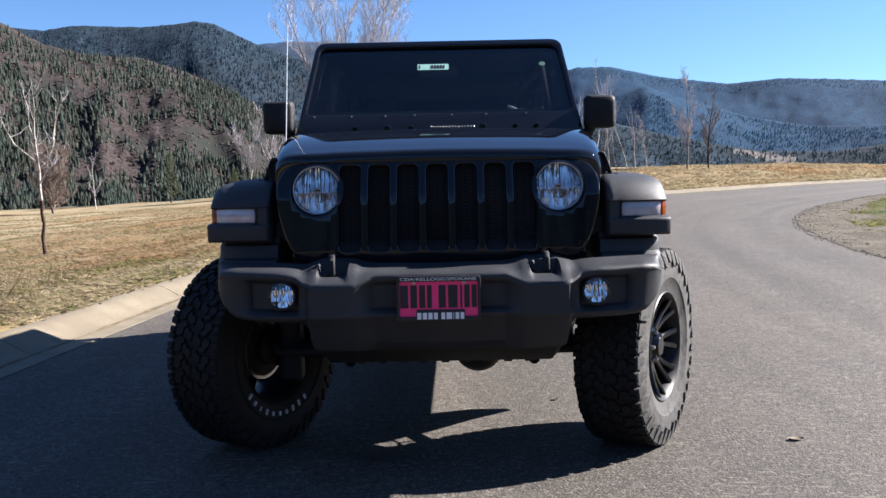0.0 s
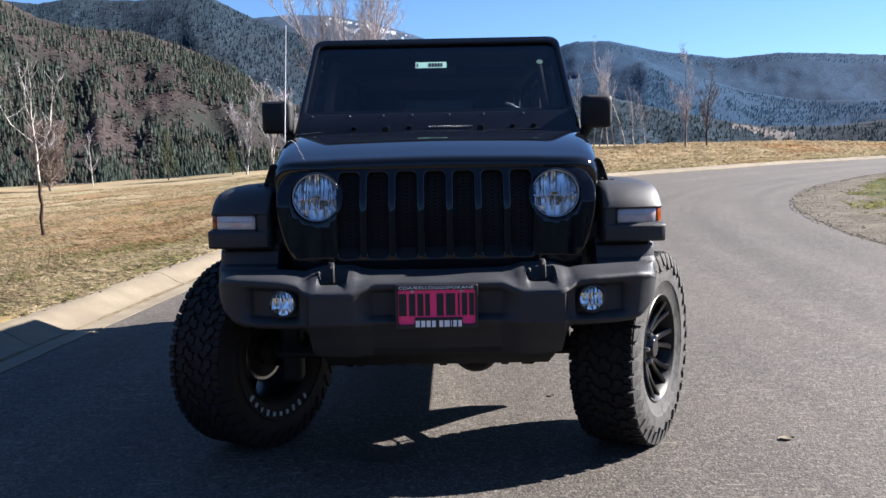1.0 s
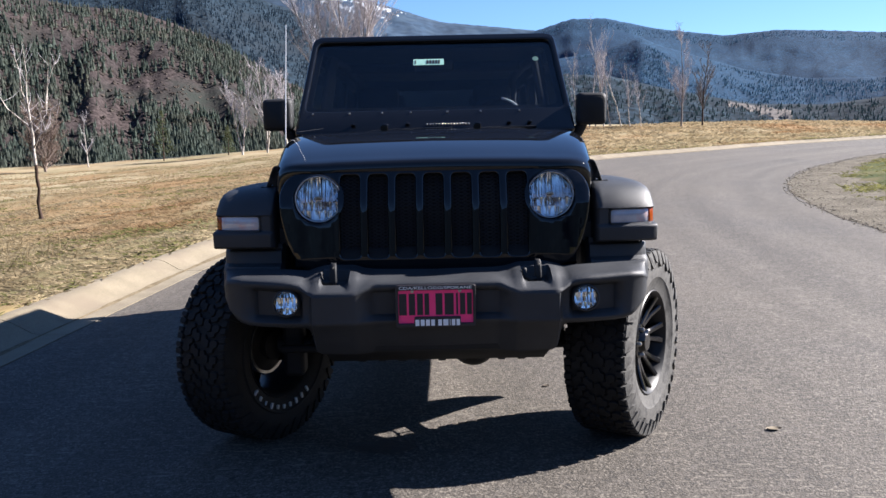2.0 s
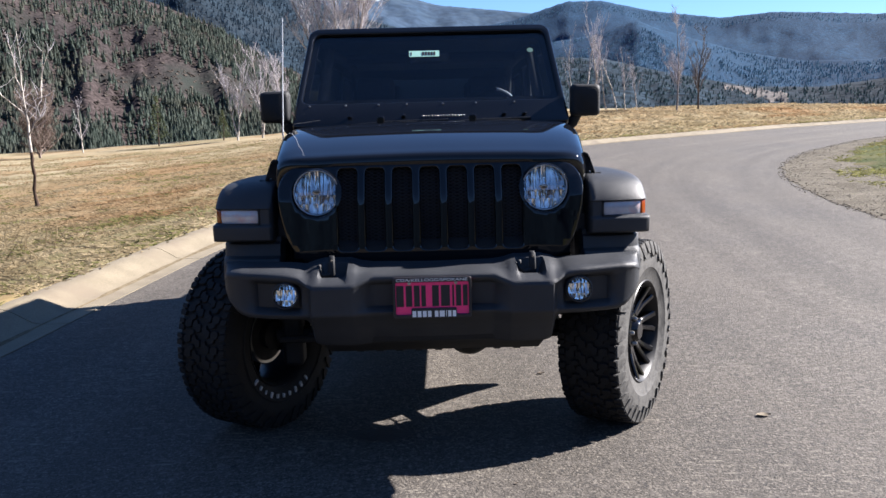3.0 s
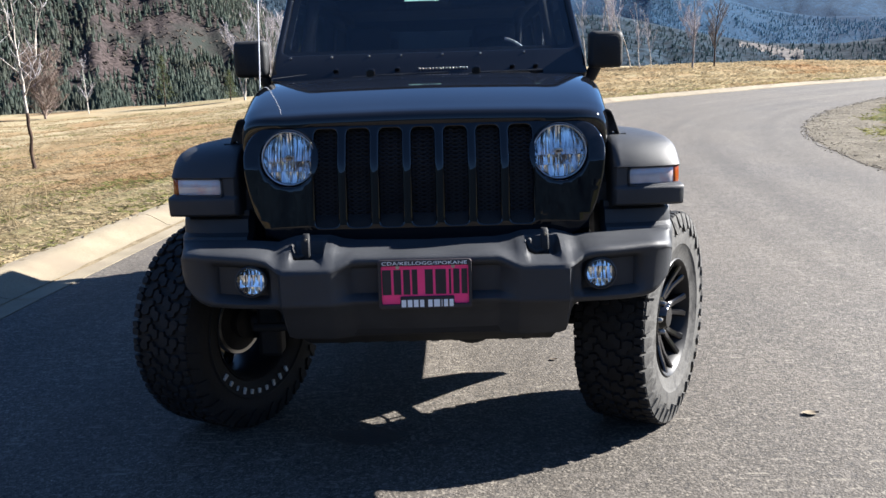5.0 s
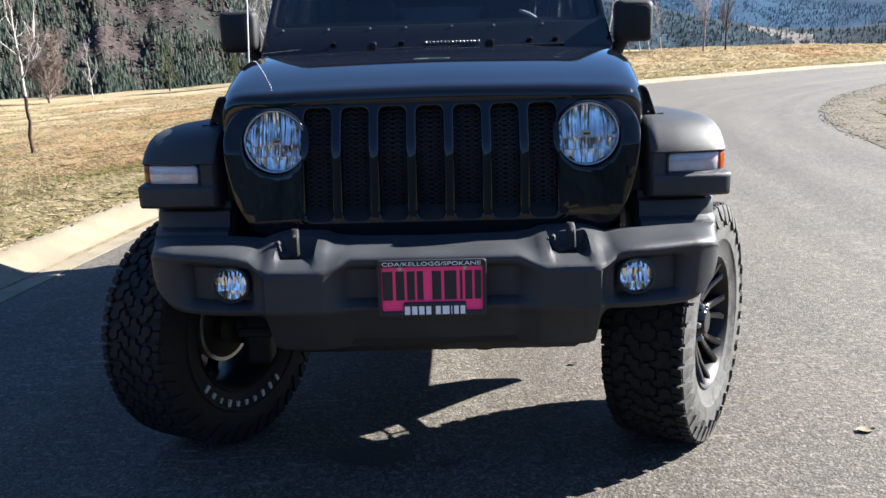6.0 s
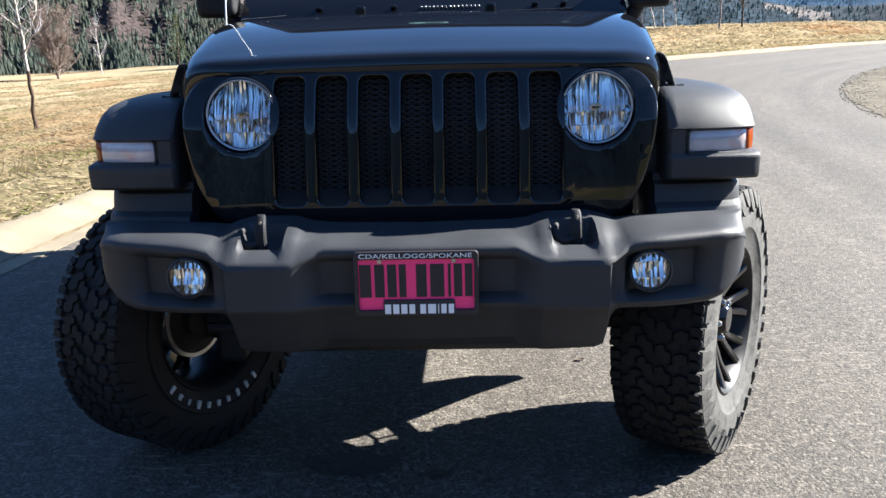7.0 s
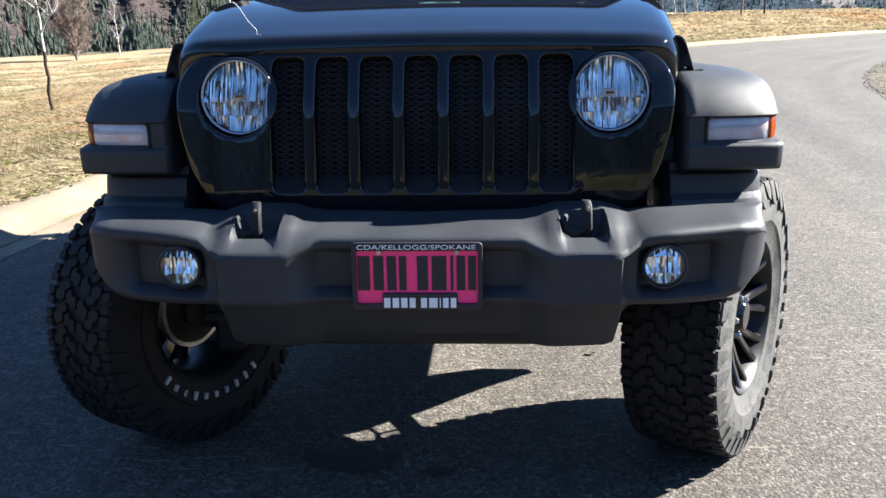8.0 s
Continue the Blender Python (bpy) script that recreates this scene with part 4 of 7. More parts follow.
def grille():
    half = [(0.0, 1.297), (0.565, 1.297), (0.628, 1.272), (0.662, 1.21), (0.655, 1.10), (0.625, 0.985), (0.575, 0.895), (0.50, 0.868), (0.0, 0.868)]
    outline = rounded([(x, z) for x, z in half[1:-1]] + [(-x, z) for x, z in half[-2:0:-1]], 0.06, 5)
    slots = [(i - 3) * 0.1185 - 0.003 for i in range(7)]
    holes = [rounded([(cx - 0.0425, 0.929), (cx + 0.0425, 0.929), (cx + 0.0425, 1.279), (cx - 0.0425, 1.279)], 0.022, 4)[::-1] for cx in slots]
    lamps = [circle(s * 0.494, 1.179, 0.1035) for s in (-1, 1)]
    bm = sheet([outline] + holes + lamps, 0.05, 0.008)
    for z in np.arange(0.90, 1.28, 0.03):
        bmesh.ops.bisect_plane(bm, geom=bm.verts[:] + bm.edges[:] + bm.faces[:], plane_co=(0, 0, float(z)), plane_no=(0, 0, 1))
    for x in (-0.64, -0.60, -0.56, -0.52, -0.47, -0.43, 0.43, 0.47, 0.52, 0.56, 0.60, 0.64):
        bmesh.ops.bisect_plane(bm, geom=bm.verts[:] + bm.edges[:] + bm.faces[:], plane_co=(x, 0, 0), plane_no=(1, 0, 0))
    for v in bm.verts:
        v.co.y += grille_y(v.co.z) + 0.025 + 0.10 * max(0.0, abs(v.co.x) - 0.42) ** 1.5
    part("grille", bm, PAINT, JEEP, "gloss black seven-slot grille panel", smooth=40)
    for cx in slots:
        bm = bmesh.new()
        # woven mesh insert: slanted strands both ways
        for k in range(24):
            z = 0.936 + k * 0.0148
            for d in (-1, 1):
                tube(bm, [(cx - 0.046, grille_y(z) + 0.040, z - 0.008 * d), (cx - 0.016, grille_y(z) + 0.036, z + 0.006 * d), (cx + 0.016, grille_y(z) + 0.036, z - 0.006 * d), (cx + 0.046, grille_y(z) + 0.040, z + 0.008 * d)], 0.0036, 4, cap=False)
        part("grille_insert", bm, MESHWORK, JEEP, "dark woven mesh behind a grille slot", smooth=60)
        # sloping ledge that closes the foot of the slot
        rows = []
        for y, z, w in ((0.208, 0.926, 0.040), (0.212, 0.936, 0.040), (0.238, 0.966, 0.037), (0.246, 0.971, 0.036), (0.258, 0.972, 0.036)):
            rows.append([(cx - w - 0.006, y + 0.008, z + 0.010), (cx - w, y, z), (cx + w, y, z), (cx + w + 0.006, y + 0.008, z + 0.010)])
        part("slot_sill", loft(rows), RUBBER, JEEP, smooth=50)
    bm = bmesh.new()
    box(bm, (-0.58, 0.36, 0.86), (0.58, 0.40, 1.282))
    part("radiator", bm, MATT, JEEP, "black radiator behind the grille")
    # panel joint under the hood lip
    bm = loft([[(-0.645, 0.33, 1.286), (0.645, 0.33, 1.286)], [(-0.645, 0.40, 1.286), (0.645, 0.40, 1.286)]])
    part("hood_seal", bm, MATT, JEEP)


grille()


def headlight(side):
    cx, cz, yc = side * 0.494, 1.179, 0.262
    lamp = part("headlight", lathe([(0.045, 0.1042), (-0.006, 0.1056), (-0.012, 0.1014), (-0.004, 0.0963), (0.02, 0.0944), (0.09, 0.0884)], 56, "y", centre=(cx, yc, cz)), PAINT, JEEP, "round headlight with a clear lens and fluted chrome reflector", smooth=45)
    # faceted reflector bowl: vertical flutes of uneven width
    r2 = random.Random(5)
    edges = [-0.093]
    while edges[-1] < 0.093:
        edges.append(edges[-1] + r2.uniform(0.003, 0.009))
    bm = bmesh.new()
    zs = [-0.093, -0.05, -0.012, 0.093]
    for a, b in zip(edges, edges[1:]):
        for z0, z1 in zip(zs, zs[1:]):
            tilt, nod = r2.uniform(-0.45, 0.45) + 9.15 * (a + b) / 2, r2.uniform(0.06, 0.55) + 9.15 * (z0 + z1) / 2
            col = []
            for q in range(4):
                x = a + (b - a) * q / 3
                col.append([(x, z) for z in (z0, (z0 + z1) / 2, z1)])
            rows = []
            for q, c in enumerate(col):
                row = []
                for x, z in c:
                    rr = math.hypot(x, z)
                    k = min(1.0, 0.0935 / max(rr, 1e-6))
                    x2, z2 = x * k, z * k
                    rr = min(rr, 0.0935)
                    depth = 0.04 * (1 - (rr / 0.0935) ** 2) + 0.010 + (x - (a + b) / 2) * tilt + (z - (z0 + z1) / 2) * nod + 0.004 * math.sin(math.pi * q / 3)
                    row.append((cx + x2, yc + depth, cz + z2))
                rows.append(row)
            loft(rows, bm=bm)
    part("reflector", bm, CHROME, lamp, "fluted chrome reflector", smooth=50)
    part("trim_ring", lathe([(0.0, 0.0995), (-0.010, 0.0985), (-0.0125, 0.0970), (-0.010, 0.0950), (-0.002, 0.0940)], 56, "y", centre=(cx, yc, cz)), RING, lamp, "thin bright trim ring", smooth=60)
    bm = moved(sheet([rounded([(-0.017, -0.011), (0.017, -0.011), (0.017, 0.011), (-0.017, 0.011)], 0.010)], 0.008, 0.002), Matrix.Translation((cx, yc + 0.018, cz)))
    shield = part("bulb_shield", bm, STEEL, lamp, "small metal bulb shield")
    bm = moved(sheet([rounded([(-0.011, -0.004), (0.011, -0.004), (0.011, 0.004), (-0.011, 0.004)], 0.003)], 0.004, 0.001), Matrix.Translation((cx, yc + 0.0135, cz)))
    part("shield_slot", bm, MATT, shield)
    dome = [(-0.014 - 0.016 * (1 - (r / 0.0958) ** 2), r) for r in np.linspace(0.0, 0.0958, 9)]
    lens = part("lens", lathe(dome + [(d + 0.004, r) for d, r in dome[::-1]], 48, "y", centre=(cx, yc + 0.012, cz)), GLASS, lamp, "clear domed lens", smooth=60)
    lens.visible_shadow = False


both(headlight)


def fender_sweep(x):
    """How far the fender's nose has swept back at x, and how far its crown has fallen there."""
    return (ramp(x, [(0.70, 0.0), (0.78, 0.004), (0.84, 0.014), (0.88, 0.024), (0.91, 0.034), (0.932, 0.046), (0.946, 0.060), (0.952, 0.074)]),
            ramp(x, [(0.70, 0.0), (0.80, -0.003), (0.86, -0.009), (0.90, -0.016), (0.925, -0.024), (0.940, -0.033), (0.948, -0.042), (0.952, -0.055)]))


def fender(side):
    # nose of the fender from below: shelf, lamp recess, brow, then one long round on to the crown
    prof = [(0.300, 0.970), (0.262, 0.972), (0.252, 0.980), (0.246, 1.030), (0.247, 1.038), (0.252, 1.043), (0.266, 1.047), (0.272, 1.053), (0.272, 1.106), (0.262, 1.111), (0.251, 1.116), (0.254, 1.124), (0.264, 1.142),
            (0.276, 1.160), (0.291, 1.178), (0.311, 1.196), (0.338, 1.212), (0.385, 1.227), (0.46, 1.237), (0.58, 1.243), (0.80, 1.244), (0.95, 1.238), (1.06, 1.222), (1.16, 1.190), (1.23, 1.145), (1.29, 1.08), (1.37, 0.90), (1.42, 0.72), (1.435, 0.66)]
    inner = [(1.29, 0.66), (1.21, 0.70), (1.13, 0.78), (1.06, 0.86), (1.03, 0.95), (0.99, 1.06), (0.93, 1.09), (0.80, 1.105), (0.55, 1.10), (0.40, 1.09), (0.36, 1.05), (0.36, 0.972)]
    rows = []
    for x, extra in ((0.60, 0.16), (0.684, 0.14), (0.688, 0.03), (0.694, 0.008), (0.704, 0.0), (0.72, 0.0), (0.741, 0.0), (0.745, 0.0), (0.749, 0.0), (0.77, 0.0), (0.80, 0.0), (0.83, 0.0), (0.86, 0.0), (0.88, 0.0), (0.897, 0.0), (0.912, 0.0), (0.924, 0.0), (0.934, 0.0), (0.942, 0.0), (0.948, 0.0), (0.952, 0.0)):
        back, fall = fender_sweep(x)
        row = []
        for y, z in prof:
            front = max(0.0, min(1.0, (0.62 - y) / 0.30))
            crown = max(0.0, min(1.0, (z - 1.116) / 0.128)) ** 0.8
            if x < 0.745 and 0.25 < y < 0.28 and 1.045 < z < 1.113:
                y = 0.256
            shelf = 0.45 if z < 1.05 and y < 0.5 else 1.0
            row.append((x + (0.004 if z < 1.045 and x > 0.94 else 0.0), y + (back * shelf + extra) * front, z + fall * crown))
        row += [(min(x, 0.945), y, z) for y, z in inner]
        rows.append(row)
    bm = mirror_x(loft(rows, ring=True, cap=True), side)
    wing = part("front_fender", bm, PLASTIC, JEEP, "satin black plastic front fender", smooth=38)

    def pane(x0, x1, steps, low, high):
        """A lamp cover bent round the fender's corner."""
        made = []
        for i in range(steps + 1):
            x = x0 + (x1 - x0) * i / steps
            y = 0.264 + fender_sweep(x)[0]
            ease = 0.003 if i in (0, steps) else 0.0
            made.append([(x, y + 0.012, low), (x, y + 0.002 + ease, low + 0.001), (x, y + ease, low + 0.006), (x, y - 0.002 + ease, (low + high) / 2), (x, y + 0.001 + ease, high - 0.006), (x, y + 0.004 + ease, high - 0.001), (x, y + 0.014, high)])
        return mirror_x(loft(made, ring=True, cap=True), side)

    light = part("turn_light", pane(0.754, 0.9225, 14, 1.050, 1.109), MILKY, wing, "clear turn light with an amber end", smooth=50)
    part("amber_end", pane(0.9230, 0.951, 6, 1.050, 1.108), AMBER, light, "amber side marker", smooth=50)
    # pressed rim round the inner end and the foot of the lamp
    edge = [(0.945, 1.0465)] + [(x, 1.0455) for x in (0.93, 0.91, 0.88, 0.85, 0.82, 0.79, 0.765)] + [(0.754, 1.048), (0.7495, 1.055), (0.7485, 1.08), (0.7495, 1.104), (0.754, 1.111), (0.764, 1.1135)]
    bm = bmesh.new()
    tube(bm, [(x, 0.2555 + fender_sweep(x)[0], z) for x, z in edge], 0.0034, 8)
    part("turn_light_rim", mirror_x(bm, side), PLASTIC, wing, "raised rim round the turn light", smooth=60)
    # unseen plate added behind the wheel, its outline set by the shadow it casts
    loop = rounded([(1.10, 0.785), (1.150, 0.715), (1.233, 0.630), (1.303, 0.554), (1.405, 0.408), (1.45, 0.43), (1.506, 0.554), (1.50, 0.70), (1.36, 0.84)], 0.012, 3)
    bm = mirror_x(moved(sheet([loop], 0.012, 0.002), Matrix.Translation((0.925, 0, 0)) @ Matrix.Rotation(radians(90), 4, "Z")), side)
    part("splash_guard", bm, PLASTIC, wing, "unseen black plate added to shape the shadow behind the wheel")
    # stepped liner between fender and bumper, its outer end rounded
    rows = []
    for y, z in ((0.325, 0.985), (0.320, 0.965), (0.300, 0.955), (0.292, 0.930), (0.288, 0.905), (0.262, 0.893), (0.250, 0.86), (0.245, 0.80), (0.40, 0.78), (0.42, 0.985)):
        rows.append([(0.655, y + 0.05, z), (0.668, y, z), (0.70, y, z), (0.80, y + 0.004, z), (0.86, y + 0.014, z), (0.895, y + 0.028, z), (0.915, y + 0.045, z), (0.927, y + 0.07, z), (0.932, y + 0.10, z), (0.932, y + 0.16, z)])
    part("fender_liner", mirror_x(loft(rows), side), PLASTIC, wing, "stepped black fender liner", smooth=38)


both(fender)


def bumper():
    xs = [0.0, 0.12, 0.20, 0.235, 0.25, 0.262, 0.28, 0.30, 0.315, 0.325, 0.338, 0.350, 0.357, 0.366, 0.385, 0.41, 0.435, 0.453, 0.462, 0.470, 0.482, 0.492, 0.503, 0.512, 0.524, 0.536, 0.546, 0.556, 0.58, 0.61, 0.64, 0.68, 0.71, 0.728, 0.745, 0.765, 0.785, 0.80, 0.82, 0.84, 0.855, 0.868, 0.876, 0.880]
    tab = lambda pairs: [ramp(x, pairs) for x in xs]
    back_z = tab([(0, 0.880), (0.25, 0.884), (0.30, 0.890), (0.345, 0.904), (0.46, 0.905), (0.50, 0.895), (0.535, 0.882), (0.60, 0.888), (0.88, 0.897)])
    edge_z = tab([(0, 0.852), (0.245, 0.852), (0.262, 0.848), (0.315, 0.826), (0.33, 0.822), (0.49, 0.822), (0.505, 0.826), (0.546, 0.850), (0.56, 0.856), (0.60, 0.862), (0.80, 0.869), (0.85, 0.864), (0.868, 0.856), (0.880, 0.842)])
    edge_y = tab([(0, -0.012), (0.25, -0.010), (0.325, -0.040), (0.49, -0.042), (0.546, -0.004), (0.62, 0.002), (0.80, 0.045), (0.84, 0.066), (0.86, 0.085), (0.876, 0.118), (0.880, 0.145)])
    face_y = tab([(0, -0.012), (0.25, -0.010), (0.325, -0.042), (0.496, -0.046), (0.505, -0.004), (0.546, -0.002), (0.62, 0.002), (0.80, 0.045), (0.84, 0.066), (0.86, 0.085), (0.876, 0.118), (0.880, 0.145)])
    sink = tab([(0, 0.030), (0.245, 0.030), (0.30, 0.004), (0.325, 0.0), (0.495, 0.0), (0.512, 0.008), (0.536, 0.010), (0.550, 0.040), (0.728, 0.038), (0.748, 0.010), (0.768, 0.002), (0.88, 0.0)])
    low_z = tab([(0, 0.690), (0.49, 0.69), (0.512, 0.684), (0.70, 0.684), (0.765, 0.688), (0.80, 0.700), (0.82, 0.714), (0.855, 0.752), (0.880, 0.795)])
    foot_z = tab([(0, 0.563), (0.36, 0.560), (0.47, 0.566), (0.492, 0.575), (0.506, 0.592), (0.513, 0.645), (0.530, 0.660), (0.70, 0.664), (0.765, 0.670), (0.80, 0.684), (0.82, 0.700), (0.855, 0.742), (0.880, 0.785)])
    # recess in the top face round the tow hook, and the swell beside it
    well = tab([(0.350, 0.0), (0.366, 1.0), (0.453, 1.0), (0.466, 0.0)])
    swell = tab([(0.262, 0.0), (0.30, 0.4), (0.325, 1.0), (0.35, 1.0), (0.366, 0.2), (0.453, 0.2), (0.47, 1.0), (0.492, 0.9), (0.53, 0.0)])
    half = []
    for i, x in enumerate(xs):
        e, ey, fy, s = edge_z[i], edge_y[i], face_y[i], sink[i]
        h = e - low_z[i]
        # the apron below the face rakes back where it is deep
        k = min(1.0, max(0.0, (low_z[i] - foot_z[i] - 0.03) / 0.08))
        d = 0.038 + 0.044 * k
        by, bz, w, g = 0.168 + 0.02 * x, back_z[i], well[i], swell[i]
        top = lambda f, drop: (x, ey + 0.018 + (by - ey - 0.018) * f, e + 0.006 + (bz - e - 0.006) * f + 0.020 * g * math.sin(math.pi * min(1.0, f * 1.15)) * (1 - w) - drop * w)
        half.append([(x, 0.30, bz - 0.02), (x, by + 0.02, bz), top(1.0, 0.0), top(0.86, 0.004), top(0.80, 0.045), top(0.55, 0.050), top(0.32, 0.040), top(0.26, 0.004), top(0.12, 0.0), (x, ey + 0.012, e + 0.003), (x, ey + 0.003, e - 0.004), (x, ey, e - 0.014),
                     (x, fy + 0.002, e - 0.13 * h), (x, fy + 0.003 + 0.25 * s, e - 0.18 * h), (x, fy + 0.004 + s, e - 0.25 * h), (x, fy + 0.006 + s, e - 0.55 * h), (x, fy + 0.008 + s, low_z[i] + 0.20 * h), (x, fy + 0.008 + 0.25 * s, low_z[i] + 0.12 * h),
                     (x, fy + 0.007, low_z[i] + 0.06 * h), (x, fy + 0.010, low_z[i]), (x, fy + 0.020, low_z[i] - 0.008),
                     (x, fy + 0.020 + 0.58 * d, (low_z[i] + foot_z[i]) / 2 - 0.008 * k), (x, fy + 0.020 + d, foot_z[i] + 0.010 - 0.016 * k), (x, fy + 0.030 + d, foot_z[i] + 0.002 - 0.016 * k), (x, fy + 0.050 + d, foot_z[i] - 0.016 * k), (x, 0.30, foot_z[i] + 0.03)])
    rows = [[(-p[0], p[1], p[2]) for p in r] for r in half[:0:-1]] + half
    part("front_bumper", loft(rows, cap=True), PLASTIC, JEEP, "grained black plastic front bumper", smooth=42)

    # undertray sweeping down and back from the bumper's foot
    rows = []
    for x in (-0.50, -0.47, -0.30, 0.0, 0.30, 0.47, 0.50):
        k = 0.035 * (abs(x) > 0.48)
        rows.append([(x, 0.075 + k, 0.59), (x, 0.085 + k, 0.558 + k), (x, 0.20, 0.512 + k), (x, 0.34, 0.452 + k), (x, 0.43, 0.432 + k), (x, 0.47, 0.445 + k), (x, 0.50, 0.60)])
    tray = part("undertray", loft(rows, cap=True), MATT, JEEP, "black plastic undertray below the bumper", smooth=40)
    for i in range(9):
        bm = bmesh.new()
        x = -0.36 + i * 0.09
        box(bm, (x, 0.40, 0.430), (x + 0.035, 0.425, 0.445))
        part("tray_tab", bm, PLASTIC, tray, bevel=0.004)


bumper()
BUMPER = bpy.data.objects["front_bumper"]


def fog_lamp(side):
    c = (side * 0.604, 0.022, 0.775)
    lamp = part("fog_lamp", lathe([(0.05, 0.056), (-0.012, 0.056), (-0.016, 0.051), (-0.008, 0.047), (0.05, 0.047)], 40, "y", centre=c), PLASTIC, BUMPER, "round clear fog lamp")
    r2 = random.Random(9)
    bm = bmesh.new()
    edges = [-0.047]
    while edges[-1] < 0.047:
        edges.append(edges[-1] + r2.uniform(0.003, 0.008))
    for a, b in zip(edges, edges[1:]):
        for z0, z1 in ((-0.047, -0.022), (-0.022, 0.022), (0.022, 0.047)):
            tilt, nod = r2.uniform(-0.45, 0.45) + 16.4 * (a + b) / 2, r2.uniform(0.06, 0.50) + 16.4 * (z0 + z1) / 2
            rows = []
            for x in (a, a * 0.67 + b * 0.33, a * 0.33 + b * 0.67, b):
                row = []
                for z in (z0, (z0 + z1) / 2, z1):
                    rr = math.hypot(x, z)
                    k = min(1.0, 0.0468 / max(rr, 1e-6))
                    row.append((c[0] + x * k, c[1] + 0.004 + 0.018 * (1 - min(rr / 0.0468, 1) ** 2) + (x - (a + b) / 2) * tilt + (z - (z0 + z1) / 2) * nod, c[2] + z * k))
                rows.append(row)
            loft(rows, bm=bm)
    part("fog_reflector", bm, CHROME, lamp, smooth=40)
    dome = [(-0.012 - 0.006 * (1 - (r / 0.048) ** 2), r) for r in np.linspace(0, 0.048, 6)]
    lens = part("fog_lens", lathe(dome + [(d + 0.003, r) for d, r in dome[::-1]], 36, "y", centre=c), GLASS, lamp, smooth=60)
    lens.visible_shadow = False


both(fog_lamp)


def tow_hook(side):
    x = side * 0.418
    # upright forged bar, rounded at its head, with the open loop bent back beside it
    rows = []
    for z, y, w, d in ((0.835, 0.075, 0.015, 0.010), (0.862, 0.070, 0.0145, 0.010), (0.895, 0.076, 0.014, 0.010), (0.918, 0.086, 0.013, 0.010), (0.926, 0.092, 0.010, 0.007)):
        rows.append([(x + u * w, y + v * d, z) for u, v in ((-1, -0.6), (-0.7, -1), (0.7, -1), (1, -0.6), (1, 0.6), (0.7, 1), (-0.7, 1), (-1, 0.6))])
    hook = part("tow_hook", loft(rows, ring=True, cap=True), MATT, BUMPER, "black steel tow hook", smooth=40)
    bm = bmesh.new()
    tube(bm, [(x - 0.008, 0.070, 0.852), (x - 0.030, 0.062, 0.846), (x - 0.050, 0.066, 0.856), (x - 0.058, 0.080, 0.874), (x - 0.050, 0.094, 0.886)], [0.011, 0.012, 0.012, 0.011, 0.008], 10)
    part("hook_tip", bm, MATT, hook, smooth=50)
    part("hook_bolt", lathe([(-0.006, 0.0), (-0.006, 0.0035), (-0.001, 0.0045)], 10, "y", centre=(x + 0.002, 0.070, 0.908)), STEEL, hook)


both(tow_hook)


def number_plate():
    plate = part("number_plate", moved(sheet([rounded([(-0.152, -0.080), (0.152, -0.080), (0.152, 0.072), (-0.152, 0.072)], 0.01)], 0.004, 0.001), Matrix.Translation((0.0, 0.004, 0.765))), PINK, JEEP, "bright pink dealer plate in a black frame")
    ring = rounded([(-0.161, -0.090), (0.159, -0.090), (0.159, 0.081), (-0.161, 0.081)], 0.012)
    hole = rounded([(-0.150, -0.074), (-0.087, -0.074), (-0.087, -0.047), (0.098, -0.047), (0.098, -0.074), (0.148, -0.074), (0.148, 0.060), (-0.150, 0.060)], 0.006, 3)
    part("plate_frame", moved(sheet([ring, hole], 0.010, 0.002), Matrix.Translation((0.0, -0.001, 0.765))), INK, plate, "black plate frame")
    part("frame_lettering", lettering("CDA/KELLOGG/SPOKANE", 0.0115, Matrix.Translation((-0.002, -0.0075, 0.765 + 0.0645)) @ Matrix.Diagonal((1.58, 1, 1, 1))), WHITE, plate, "small white place names", smooth=0)
    # dealer's name, as one plain bar for each letter's place
    for x0, x1 in ((-0.147, -0.114), (-0.108, -0.080), (-0.075, -0.049), (-0.045, -0.024), (-0.001, 0.029), (0.035, 0.074), (0.081, 0.091), (0.096, 0.120), (0.124, 0.146)):
        bm = bmesh.new()
        box(bm, (x0, 0.0002, 0.7245), (x1 - 0.003, 0.003, 0.811))
        part("dealer_name_bar", bm, INK, plate, "bold dark lettering bar", smooth=0)
    for x0, x1 in ((-0.083, -0.066), (-0.062, -0.045), (-0.041, -0.024), (-0.020, -0.004), (0.008, 0.024), (0.028, 0.050), (0.054, 0.058), (0.062, 0.077), (0.081, 0.096)):
        bm = bmesh.new()
        box(bm, (x0, -0.0075, 0.682), (x1 - 0.0015, -0.005, 0.707))
        part("frame_name_bar", bm, WHITE, plate, "white lettering bar", smooth=0)
    for x in (-0.094, 0.096):
        part("plate_screw", lathe([(-0.004, 0.0), (-0.004, 0.006), (0.002, 0.007)], 12, "y", centre=(x, 0.001, 0.765 + 0.055)), STEEL, plate)
    plate.location.y = -0.022


number_plate()


